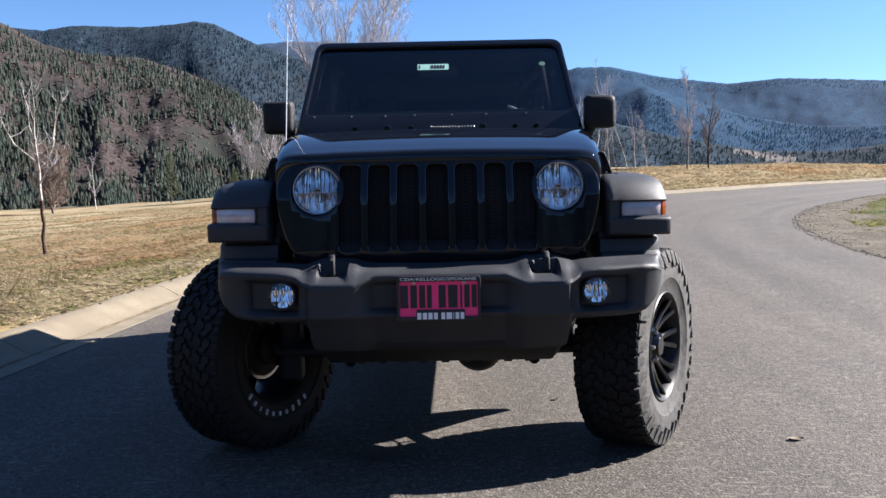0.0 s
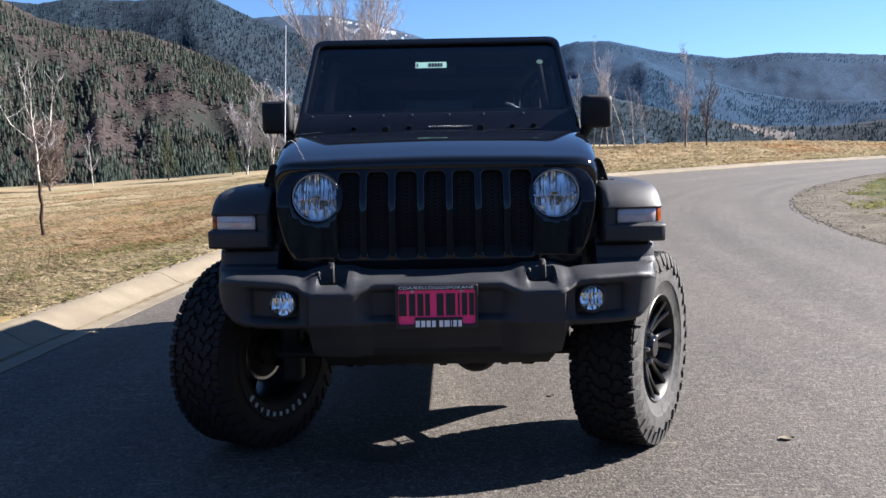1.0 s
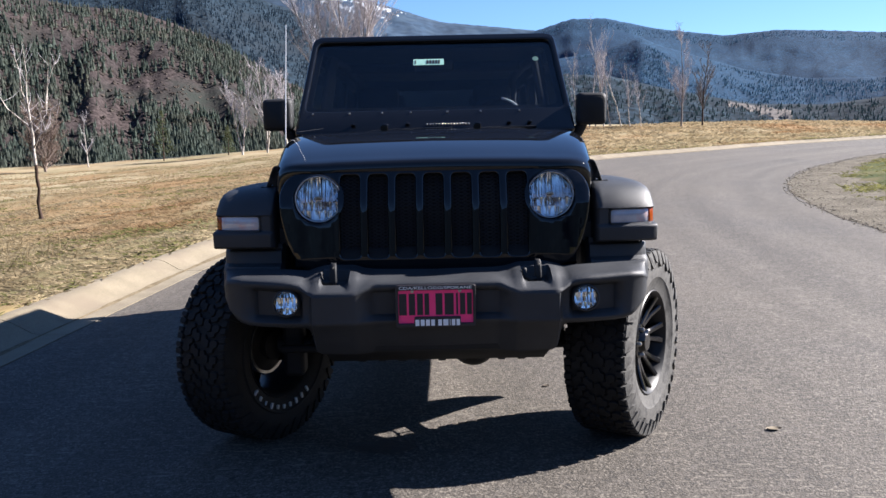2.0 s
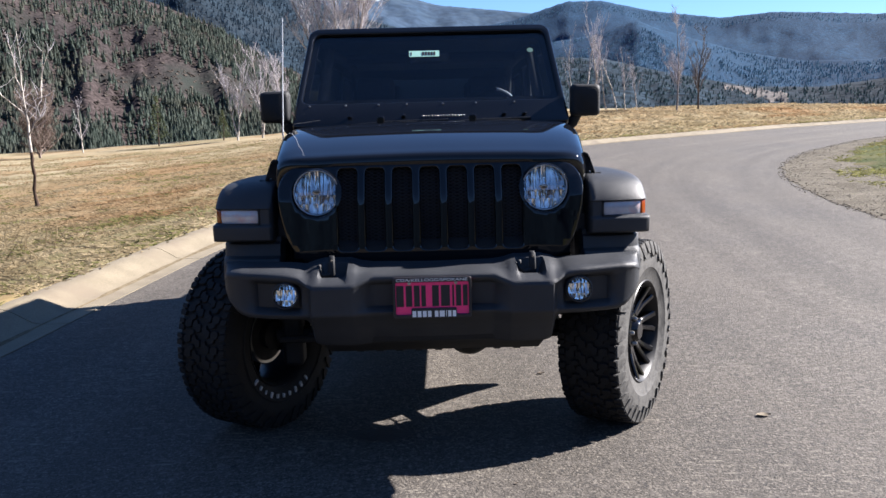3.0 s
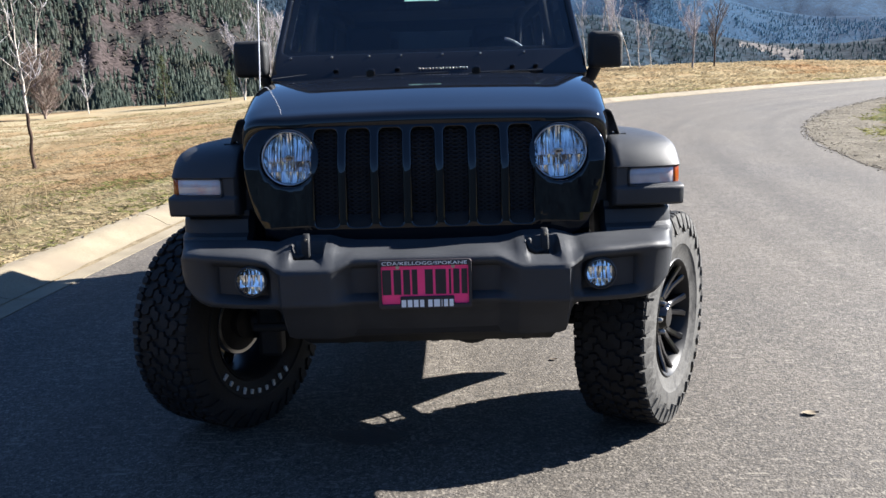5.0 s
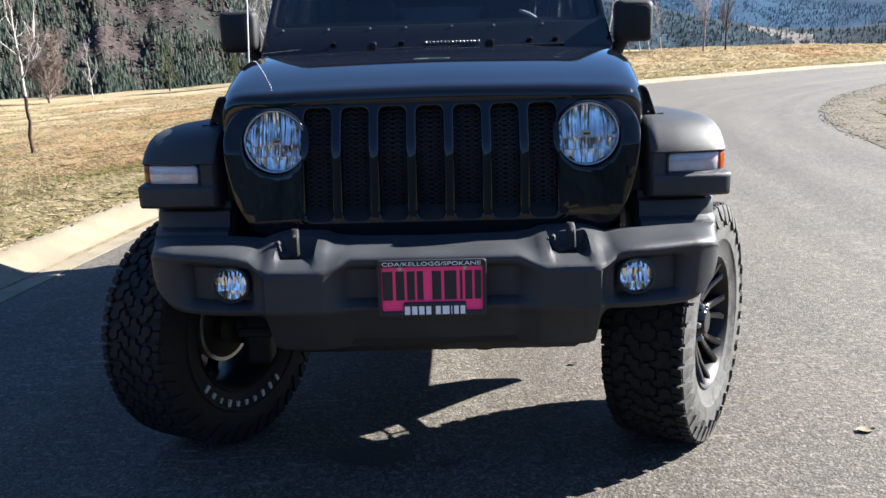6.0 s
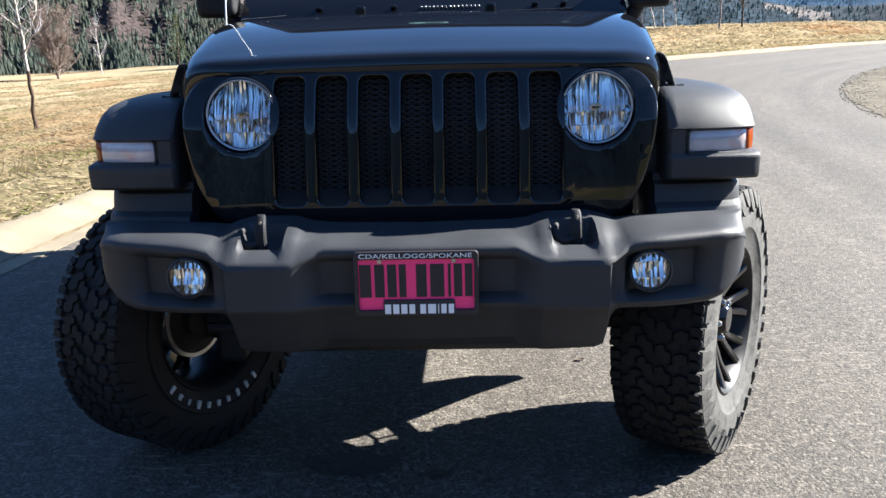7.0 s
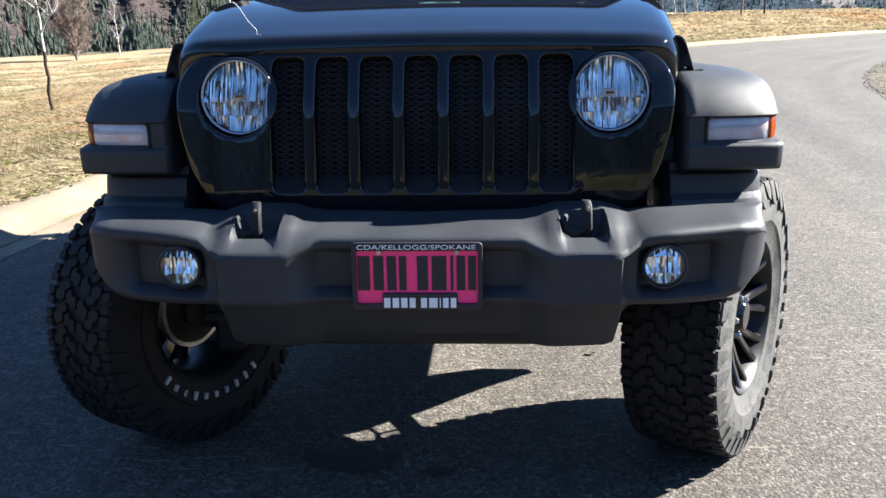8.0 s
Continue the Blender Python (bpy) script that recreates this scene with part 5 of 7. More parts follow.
# ---- wheels and running gear ----
def tyre_mesh():
    prof = [(-0.112, 0.238), (-0.128, 0.258), (-0.141, 0.305), (-0.147, 0.350), (-0.145, 0.385), (-0.139, 0.412), (-0.128, 0.428), (-0.10, 0.434), (0.0, 0.436),
            (0.10, 0.434), (0.128, 0.428), (0.139, 0.412), (0.145, 0.385), (0.147, 0.350), (0.141, 0.305), (0.128, 0.258), (0.112, 0.238)]
    bm = lathe(prof, 96, "x")
    count = 40
    pitch = 2 * math.pi * 0.44 / count

    def block(poly, low, high, turn):
        """A lug: its outline in (across, along the tread) metres, raised from low to high radius, its edge eased."""
        loop = rounded([(u, q, 0) for u, q in poly], 0.006, 2)
        mid = (sum(q[0] for q in loop) / len(loop), sum(q[1] for q in loop) / len(loop))
        rings = []
        for rr, k in ((low, 1.03), (high - 0.0025, 1.0), (high, 0.93)):
            ring = []
            for u, q, _ in loop:
                u, q = mid[0] + (u - mid[0]) * k, mid[1] + (q - mid[1]) * k
                a, r = turn + q / 0.44, rr - 0.22 * max(0.0, abs(u) - 0.115) ** 1.2
                ring.append(bm.verts.new((u, r * math.cos(a), r * math.sin(a))))
            rings.append(ring)
        n = len(loop)
        for lo, hi in zip(rings, rings[1:]):
            for i in range(n):
                bm.faces.new((lo[i], lo[(i + 1) % n], hi[(i + 1) % n], hi[i]))
        bm.faces.new(rings[-1])

    p = pitch
    centre = [(0.003, -0.030), (0.028, -0.036), (0.033, -0.016), (0.051, -0.012), (0.050, 0.017), (0.030, 0.024), (0.024, 0.004), (0.005, 0.004)]
    hooked = [(0.040, 0.028), (0.059, 0.021), (0.057, -0.006), (0.078, -0.015), (0.099, -0.009), (0.098, 0.018), (0.079, 0.024), (0.077, 0.042), (0.056, 0.048), (0.042, 0.044)]
    for i in range(count):
        a = 2 * math.pi * i / count
        for side in (-1, 1):
            shift = 0.0 if side > 0 else 0.5 * p / 0.44
            block([(side * u, side * q) for u, q in centre], 0.430, 0.4475, a + shift)
            block([(side * u, side * q) for u, q in hooked], 0.430, 0.4475, a + shift)
            # shoulder lug, cut into two, and the biter that runs on down the flank
            wide = 0.140 if i % 2 else 0.136
            block([(side * 0.105, -0.030), (side * wide, -0.026), (side * wide, 0.000), (side * 0.104, -0.004)], 0.426, 0.447, a + shift)
            block([(side * 0.105, 0.003), (side * wide, 0.007), (side * wide, 0.028), (side * 0.110, 0.024)], 0.426, 0.447, a + shift)
            deep = 0.366 if i % 2 else 0.384
            top, base = [], []
            for r, q in ((0.436, -0.026), (deep + 0.022, -0.024), (deep, -0.012), (deep + 0.012, 0.010), (0.436, 0.026)):
                aa = a + shift + q / 0.44
                flank = ramp(r, [(0.36, 0.146), (0.385, 0.145), (0.412, 0.139), (0.436, 0.131)])
                for off, out in ((0.0085, top), (-0.004, base)):
                    out.append(bm.verts.new((side * (flank + off), r * math.cos(aa), r * math.sin(aa))))
            bm.faces.new(top)
            for q in range(5):
                bm.faces.new((base[q], base[(q + 1) % 5], top[(q + 1) % 5], top[q]))
    # raised ring on both sidewalls
    for side in (-1, 1):
        lathe([(side * 0.144, 0.308), (side * 0.148, 0.312), (side * 0.149, 0.318), (side * 0.146, 0.322)], 72, "x", bm=bm)
    return bm


def sidewall_mesh():
    """The outer flank with its side lugs and raised maker's ring."""
    bm = lathe([(0.1265, 0.246), (0.1300, 0.258), (0.1425, 0.303), (0.1490, 0.312), (0.1495, 0.319), (0.1490, 0.350), (0.1468, 0.385), (0.1408, 0.412)], 96, "x")
    return bm


def side_lug_mesh(deep):
    """One lug of the tread where it runs down the flank."""
    bm = bmesh.new()
    top, base = [], []
    for r, q in ((0.438, -0.028), (deep + 0.022, -0.026), (deep, -0.013), (deep + 0.012, 0.011), (0.438, 0.027)):
        flank = ramp(r, [(0.36, 0.147), (0.385, 0.146), (0.412, 0.140), (0.438, 0.131)])
        for off, out in ((0.0115, top), (-0.004, base)):
            out.append(bm.verts.new((flank + off, r * math.cos(q / 0.44), r * math.sin(q / 0.44))))
    bm.faces.new(top)
    for q in range(5):
        bm.faces.new((base[q], base[(q + 1) % 5], top[(q + 1) % 5], top[q]))
    return bm


def make_wheel():
    wheel = part("wheel", lathe([(-0.125, 0.244), (-0.118, 0.248), (-0.112, 0.238), (-0.09, 0.226), (0.05, 0.216), (0.09, 0.228), (0.112, 0.236), (0.122, 0.246), (0.130, 0.250), (0.134, 0.246),
                                  (0.130, 0.240), (0.10, 0.224), (0.055, 0.210), (-0.09, 0.218), (-0.115, 0.232), (-0.125, 0.244)], 64, "x"), BARREL, JEEP, "gloss black alloy wheel with an all-terrain tyre", smooth=40)
    part("tyre", tyre_mesh(), RUBBER, wheel, "chunky all-terrain tyre", smooth=30)
    part("sidewall", sidewall_mesh(), DUSTY_LIT, wheel, "dusty grey sidewall, lightened as if sunlit", smooth=30)
    lugs = [part("side_lug", side_lug_mesh(deep), DUSTY_LIT, wheel, smooth=0) for deep in (0.380, 0.362)]
    for i in range(2, 40):
        lug = new("side_lug", lugs[i % 2].data)
        lug.parent = wheel
        lug.matrix_basis = Matrix.Rotation(2 * math.pi * i / 40, 4, "X")
    lugs[1].matrix_basis = Matrix.Rotation(2 * math.pi / 40, 4, "X")
    for i in range(8):
        a = 2 * math.pi * i / 8
        turn = Matrix.Rotation(a, 4, "X")
        bm = bmesh.new()
        for off in (-0.20, 0.20):
            rows = []
            for r, w, x0, x1 in ((0.055, 0.020, 0.030, 0.068), (0.10, 0.016, 0.035, 0.074), (0.16, 0.014, 0.050, 0.090), (0.205, 0.015, 0.072, 0.110), (0.238, 0.018, 0.090, 0.124)):
                c = off * r * ramp(r, [(0.05, 0.35), (0.26, 0.95)])
                rows.append([(x0, c - w, r), (x1 - 0.006, c - w, r), (x1, c - w * 0.6, r), (x1, c + w * 0.6, r), (x1 - 0.006, c + w, r), (x0, c + w, r)])
            loft(rows, ring=True, cap=True, bm=bm)
        part("spoke", moved(bm, turn), RIM, wheel, smooth=35)
    part("hub_cap", lathe([(0.05, 0.085), (0.078, 0.082), (0.086, 0.06), (0.104, 0.050), (0.112, 0.042), (0.114, 0.0)], 36, "x"), RIM, wheel, smooth=40)
    for i in range(5):
        a = 2 * math.pi * (i + 0.5) / 5
        part("lug_nut", lathe([(0.07, 0.012), (0.098, 0.011), (0.104, 0.006), (0.104, 0.0)], 6, "x", centre=(0, 0.064 * math.cos(a), 0.064 * math.sin(a))), STEEL, wheel)
    # dark face and bright edge: the disc's lit arc put into two materials
    part("brake_hub", lathe([(-0.030, 0.06), (-0.030, 0.130), (-0.005, 0.130), (-0.005, 0.06), (-0.07, 0.07), (-0.075, 0.0)], 48, "x"), IRON, wheel, smooth=35)
    part("brake_disc", lathe([(-0.034, 0.126), (-0.034, 0.140), (-0.004, 0.140), (-0.004, 0.126)], 48, "x"), STEEL, wheel, "brake disc edge, bright steel for its lit arc", smooth=35)
    bm = lathe([(-0.045, 0.10), (-0.085, 0.10), (-0.085, 0.172), (0.012, 0.172), (0.012, 0.10)], 48, "x")
    bmesh.ops.delete(bm, geom=[v for v in bm.verts if v.co.y > -0.05 or abs(v.co.z) > 0.12], context="VERTS")
    part("brake_caliper", bm, IRON, wheel, smooth=35)
    # white name on the inward sidewall, as plain bars
    for i in range(10):
        a = radians(-90 + (i - 4.5) * 9.6 + LETTER_TURN)
        bm = bmesh.new()
        tall, wide = (0.014 if i in (0, 1, 2, 6, 9) else 0.010), (0.0025 if i == 7 else 0.0062)
        box(bm, (-0.1450, -wide, -tall), (-0.1365, wide, tall), Matrix.Rotation(a - radians(90), 4, "X") @ Matrix.Translation((0, 0, 0.290)))
        part("sidewall_bar", bm, PRINT, wheel, "white bar of tyre lettering", smooth=0)
    return wheel


def wheels():
    w = make_wheel()
    w.matrix_basis = pose(WHEEL_X - 0.004, WHEEL_Y - 0.044, WHEEL_Z, 0, 0, -30)
    copy_thing(w, pose(-WHEEL_X + 0.043, WHEEL_Y + 0.02, WHEEL_Z, 0, 0, 153))
    copy_thing(w, pose(WHEEL_X - 0.03, REAR_Y, WHEEL_Z, 40, 0, 0))
    copy_thing(w, pose(-WHEEL_X + 0.03, REAR_Y, WHEEL_Z, 0, 0, 180) @ pose(0, 0, 0, 25, 0, 0))
    copy_thing(w, pose(0.0, 4.72, 1.10, 0, 0, 90))


wheels()


def running_gear():
    for side in (-1, 1):
        bm = bmesh.new()
        rows = [[(side * x - 0.035, y, z - 0.07), (side * x + 0.035, y, z - 0.07), (side * x + 0.035, y, z + 0.07), (side * x - 0.035, y, z + 0.07)]
                for y, x, z in ((0.10, 0.42, 0.70), (0.45, 0.42, 0.72), (1.0, 0.42, 0.74), (1.4, 0.42, 0.64), (3.2, 0.42, 0.64), (3.5, 0.44, 0.76), (4.45, 0.44, 0.72))]
        part("frame_rail", loft(rows, ring=True, cap=True), MATT, JEEP, bevel=0.01)
        # coil spring and damper at each front corner
        bm = bmesh.new()
        turns = [(side * 0.52 + 0.065 * math.cos(k * 0.55), WHEEL_Y + 0.065 * math.sin(k * 0.55), 0.55 + k * 0.0052) for k in range(70)]
        tube(bm, turns, 0.009, 6)
        part("coil_spring", bm, MATT, JEEP, "black coil spring", smooth=60)
        bm = bmesh.new()
        tube(bm, [(side * 0.60, WHEEL_Y + 0.10, 0.44), (side * 0.56, WHEEL_Y + 0.14, 0.98)], 0.03, 12)
        tube(bm, [(side * 0.605, WHEEL_Y + 0.095, 0.40), (side * 0.57, WHEEL_Y + 0.13, 0.70)], 0.038, 12)
        part("shock_absorber", bm, STEEL, JEEP, "steel shock absorber", smooth=60)
        bm = bmesh.new()
        tube(bm, [(side * 0.44, WHEEL_Y + 0.08, 0.36), (side * 0.42, 1.5, 0.58)], 0.026, 8)
        part("control_arm", bm, MATT, JEEP)
        bm = bmesh.new()
        box(bm, (side * 0.70 - 0.05, WHEEL_Y - 0.06, 0.30), (side * 0.70 + 0.05, WHEEL_Y + 0.06, 0.60))
        part("steering_knuckle", bm, MATT, JEEP, bevel=0.02)
    for y in (WHEEL_Y, REAR_Y):
        off = 0.17 if y < 2 else 0.0
        bm = bmesh.new()
        tube(bm, [(-0.78, y, WHEEL_Z), (0.78, y, WHEEL_Z)], 0.042, 14)
        ring = lathe([(-0.15, 0.0), (-0.15, 0.05), (-0.11, 0.085), (-0.03, 0.115), (0.05, 0.108), (0.12, 0.065), (0.20, 0.045), (0.20, 0.0)], 28, "y", centre=(off, y, WHEEL_Z))
        ring.to_mesh(tmp := bpy.data.meshes.new("axle"))
        bm.from_mesh(tmp)
        bpy.data.meshes.remove(tmp)
        ring.free()
        part("axle", bm, MATT, JEEP, "solid axle with its round housing", smooth=40)
    bm = bmesh.new()
    tube(bm, [(-0.74, WHEEL_Y - 0.15, 0.46), (0.74, WHEEL_Y - 0.15, 0.46)], 0.018, 8)
    part("tie_rod", bm, MATT, JEEP)
    bm = bmesh.new()
    tube(bm, [(0.40, WHEEL_Y - 0.12, 0.66), (-0.66, WHEEL_Y - 0.14, 0.45)], 0.018, 8)
    part("drag_link", bm, MATT, JEEP)
    bm = bmesh.new()
    tube(bm, [(0.52, 0.40, 0.66), (0.54, 0.42, 0.56), (0.58, 0.62, 0.52), (0.60, 0.66, 0.46)], 0.014, 8)
    tube(bm, [(-0.52, 0.40, 0.66), (-0.54, 0.42, 0.56), (-0.58, 0.62, 0.52), (-0.60, 0.66, 0.46)], 0.014, 8)
    tube(bm, [(-0.52, 0.40, 0.66), (0.52, 0.40, 0.66)], 0.014, 8)
    part("sway_bar", bm, MATT, JEEP)
    # two unseen tubes added on the sunny side to break up the sun patch
    bm = bmesh.new()
    tube(bm, [(0.62, 0.88, 0.46), (0.52, 0.91, 0.449), (0.418, 0.857, 0.447), (0.43, 0.78, 0.447), (0.44, 0.70, 0.46)], 0.007, 8)
    part("shadow_tube", bm, MATT, JEEP, "unseen bent tube added to cast a line into the sun patch", smooth=60)
    bm = bmesh.new()
    tube(bm, [(0.418, 0.857, 0.447), (0.36, 0.93, 0.447), (0.30, 1.00, 0.50)], 0.006, 8)
    part("shadow_wire", bm, MATT, JEEP, "thin unseen tube added to cast a line into the sun patch", smooth=60)
    bm = bmesh.new()
    box(bm, (-0.40, 0.95, 0.55), (0.40, 2.0, 0.95))
    box(bm, (-0.36, 2.0, 0.58), (0.36, 2.9, 0.80))
    part("gearbox", bm, MATT, JEEP, bevel=0.04)
    bm = bmesh.new()
    tube(bm, [(-0.30, 1.5, 0.56), (-0.30, 3.3, 0.60), (-0.36, 3.9, 0.66), (-0.42, 4.5, 0.62)], 0.035, 10)
    box(bm, (-0.35, 4.02, 0.52), (0.30, 4.30, 0.72))
    part("exhaust", bm, IRON, JEEP, bevel=0.02)


running_gear()


# ---- cab ----
def tub():
    # side panels, floor and engine bay flanks
    prof = [(0.62, 0.36, 0.80, 1.24), (0.655, 0.50, 0.80, 1.27), (0.735, 1.0, 0.78, 1.34), (0.775, 1.33, 0.62, 1.40)]
    for s in (-1, 1):
        rows = [[(s * (x - 0.09), y, z1 - 0.01), (s * x, y, z1), (s * x, y, z0), (s * (x - 0.09), y, z0)] for x, y, z0, z1 in prof]
        part("engine_bay_side", loft(rows, ring=True, cap=True), PAINT, JEEP, smooth=40)
    rows = []
    for y, w in ((1.33, 0.778), (1.5, 0.785), (3.0, 0.79), (4.2, 0.785), (4.45, 0.765), (4.50, 0.72)):
        rows.append([(-w + 0.10, y, 0.56), (-w + 0.01, y, 0.60), (-w, y, 0.72), (-w, y, 1.30), (-w + 0.02, y, 1.40), (w - 0.02, y, 1.40), (w, y, 1.30), (w, y, 0.72), (w - 0.01, y, 0.60), (w - 0.10, y, 0.56)])
    bm = loft(rows, ring=True, cap=True)
    # open the top over the seats
    bmesh.ops.delete(bm, geom=[f for f in bm.faces if f.normal.z > 0.9 and f.calc_center_median().z > 1.38 or f.normal.z < -0.9 and f.calc_center_median().z > 1.38], context="FACES_ONLY")
    part("body", bm, PAINT, JEEP, "glossy black body tub", smooth=40)
    bm = bmesh.new()
    box(bm, (-0.76, 1.40, 0.66), (0.76, 4.44, 0.70))
    part("floor_pan", bm, MATT, JEEP)
    # cowl between hood and windscreen
    rows = []
    for y, z in ((1.318, 1.425), (1.34, 1.446), (1.39, 1.450), (1.43, 1.452)):
        rows.append([(x, y, z - 0.07 * max(0, abs(x) - 0.62) ** 1.0) for x in np.linspace(-0.775, 0.775, 19)])
    part("cowl", loft(rows), MATT, JEEP, "black cowl panel under the windscreen", smooth=40)


tub()


def screen_pose():
    return Matrix.Translation((0, 1.40, 1.452)) @ Matrix.Rotation(radians(-41.0), 4, "X")


def windscreen():
    m = screen_pose()
    outer = rounded([(-0.778, 0.0), (0.778, 0.0), (0.722, 0.785), (-0.722, 0.785)], [0.03, 0.03, 0.07, 0.07], 6)
    inner = rounded([(-0.733, 0.172), (0.733, 0.172), (0.692, 0.735), (-0.692, 0.735)], 0.05, 6)
    frame_ = part("windscreen_frame", moved(sheet([outer, inner], 0.07, 0.010), m), PAINT, JEEP, "gloss black windscreen frame", smooth=40)
    loop = rounded([(-0.737, 0.168), (0.737, 0.168), (0.696, 0.739), (-0.696, 0.739)], 0.05, 6)
    g = part("windscreen", moved(sheet([loop], 0.006), m @ Matrix.Translation((0, -0.012, 0))), SCREEN, frame_, "dark raked windscreen glass", smooth=0)
    g.visible_shadow = False
    # printed black border and stickers
    lp2 = rounded([(-0.70, 0.215), (0.70, 0.215), (0.660, 0.690), (-0.660, 0.690)], 0.04, 6)
    part("glass_border", moved(sheet([loop, lp2], 0.002), m @ Matrix.Translation((0, -0.006, 0))), BAND, frame_, "black printed glass border", smooth=0)
    st = part("stock_sticker", moved(sheet([[(-0.122, 0.545), (0.058, 0.545), (0.058, 0.594), (-0.122, 0.594)]], 0.001), m @ Matrix.Translation((0, -0.0165, 0))), PALE, frame_, "pale green stock sticker", smooth=0)
    bm = bmesh.new()
    for i in range(5):
        box(bm, (-0.044 + i * 0.017, -0.0185, 0.555), (-0.044 + i * 0.017 + 0.011, -0.0178, 0.584))
    box(bm, (-0.112, -0.0185, 0.555), (-0.106, -0.0178, 0.584))
    part("sticker_print", moved(bm, m), INK, st, smooth=0)
    part("round_sticker", moved(sheet([circle(0.600, 0.580, 0.018, 20)], 0.001), m @ Matrix.Translation((0, -0.0165, 0))), DIM, frame_, "small round dim teal sticker", smooth=0)
    # vent grid and nozzles at the foot of the frame; steel gives the ribs' sun glints
    for i in range(15):
        bm = bmesh.new()
        box(bm, (-0.048 + i * 0.0165, -0.044, 0.050), (-0.048 + i * 0.0165 + 0.009, -0.034, 0.057))
        part("vent_rib", moved(bm, m), STEEL, frame_, bevel=0.002)
    for x in (-0.455, -0.153, 0.412, 0.526):
        bm = bmesh.new()
        box(bm, (x - 0.013, -0.052, 0.048), (x + 0.013, -0.034, 0.062))
        part("washer_jet", moved(bm, m), RIM, frame_, bevel=0.006)
    # wipers
    for x0, x1 in ((0.12, -0.40), (0.58, 0.08)):
        bm = bmesh.new()
        tube(bm, [(x0, -0.045, -0.030), (x0 - 0.10, -0.046, -0.004), (x1 + 0.16, -0.044, 0.012)], [0.012, 0.009, 0.006], 6)
        tube(bm, [(x1, -0.042, 0.002), (x1 + 0.22, -0.044, 0.014), (x0 - 0.02, -0.042, 0.020)], 0.006, 6)
        part("wiper", moved(bm, m), MATT, frame_, "black wiper arm and blade", smooth=50)
    # small bolts along the lower frame
    for x in (-0.685, -0.48, -0.295, -0.135, 0.07, 0.258, 0.475):
        part("frame_bolt", moved(lathe([(-0.006, 0.0), (-0.005, 0.0035), (0.0, 0.0055)], 10, "y"), m @ Matrix.Translation((x, -0.037, 0.148))), STEEL, frame_)


windscreen()


def hood_fittings():
    for x in (-0.273, 0.230):
        bm = bmesh.new()
        box(bm, (x - 0.021, 1.272, 1.478), (x + 0.021, 1.302, 1.522))
        part("hood_rest", bm, RIM, JEEP, "satin black hood rest", bevel=0.008, segments=3)
    for s in (-1, 1):
        # upright lever with two slots, leaning on the hood's edge
        loop = rounded([(0.0, 0.0), (0.064, 0.004), (0.064, 0.042), (0.048, 0.088), (0.030, 0.134), (0.008, 0.140), (-0.004, 0.120), (0.002, 0.050)], 0.012, 3)
        holes = [[(0.030, 0.074), (0.043, 0.070), (0.030, 0.112), (0.018, 0.118)], [(0.034, 0.028), (0.050, 0.028), (0.048, 0.050), (0.034, 0.054)]]
        bm = mirror_x(moved(sheet([loop] + holes, 0.05, 0.006), Matrix.Translation((0.679, 0.42, 1.186))), s)
        latch = part("hood_latch", bm, RUBBER, JEEP, "black rubber hood latch", smooth=40)
        bm = bmesh.new()
        tube(bm, [(s * 0.68, 0.41, 1.205), (s * 0.735, 0.405, 1.222), (s * 0.765, 0.405, 1.226)], [0.008, 0.008, 0.007], 8)
        part("latch_rod", bm, MATT, latch)
    bm = bmesh.new()
    tube(bm, [(-0.828, 1.37, 1.33), (-0.828, 1.37, 1.39)], [0.016, 0.010], 10)
    tube(bm, [(-0.828, 1.37, 1.38), (-0.813, 1.37, 1.74), (-0.799, 1.375, 2.07)], [0.0032, 0.0027, 0.0022], 8)
    part("antenna", bm, RING, JEEP, "thin steel mast antenna", smooth=60)


hood_fittings()


def door_mirror(side):
    rows = []
    for y, k, dz in ((1.395, 0.80, 0.0), (1.405, 0.93, 0.0), (1.425, 1.0, 0.0), (1.475, 0.99, 0.0), (1.50, 0.93, 0.002), (1.502, 0.86, 0.002)):
        loop = rounded([(-0.082 * k, -0.088 * k), (0.082 * k, -0.086 * k), (0.084 * k, 0.088 * k), (-0.082 * k, 0.092 * k)], 0.028, 5)
        rows.append([(0.872 + u, y + (0.02 if u < 0 else 0.0) * 0, 1.585 + v + dz) for u, v in loop])
    bm = mirror_x(loft(rows, ring=True, cap=True), side)
    m = part("door_mirror", bm, MATT, JEEP, "black plastic door mirror", smooth=45)
    bm = bmesh.new()
    tube(bm, [(side * 0.775, 1.50, 1.44), (side * 0.805, 1.47, 1.465), (side * 0.83, 1.455, 1.51)], [0.034, 0.032, 0.028], 10)
    part("mirror_arm", bm, MATT, m, smooth=50)
    g = mirror_x(moved(sheet([rounded([(-0.07, -0.075), (0.07, -0.075), (0.07, 0.075), (-0.07, 0.075)], 0.02)], 0.003), Matrix.Translation((0.872, 1.5035, 1.587))), side)
    part("mirror_glass", g, CHROME, m, smooth=0)


both(door_mirror)


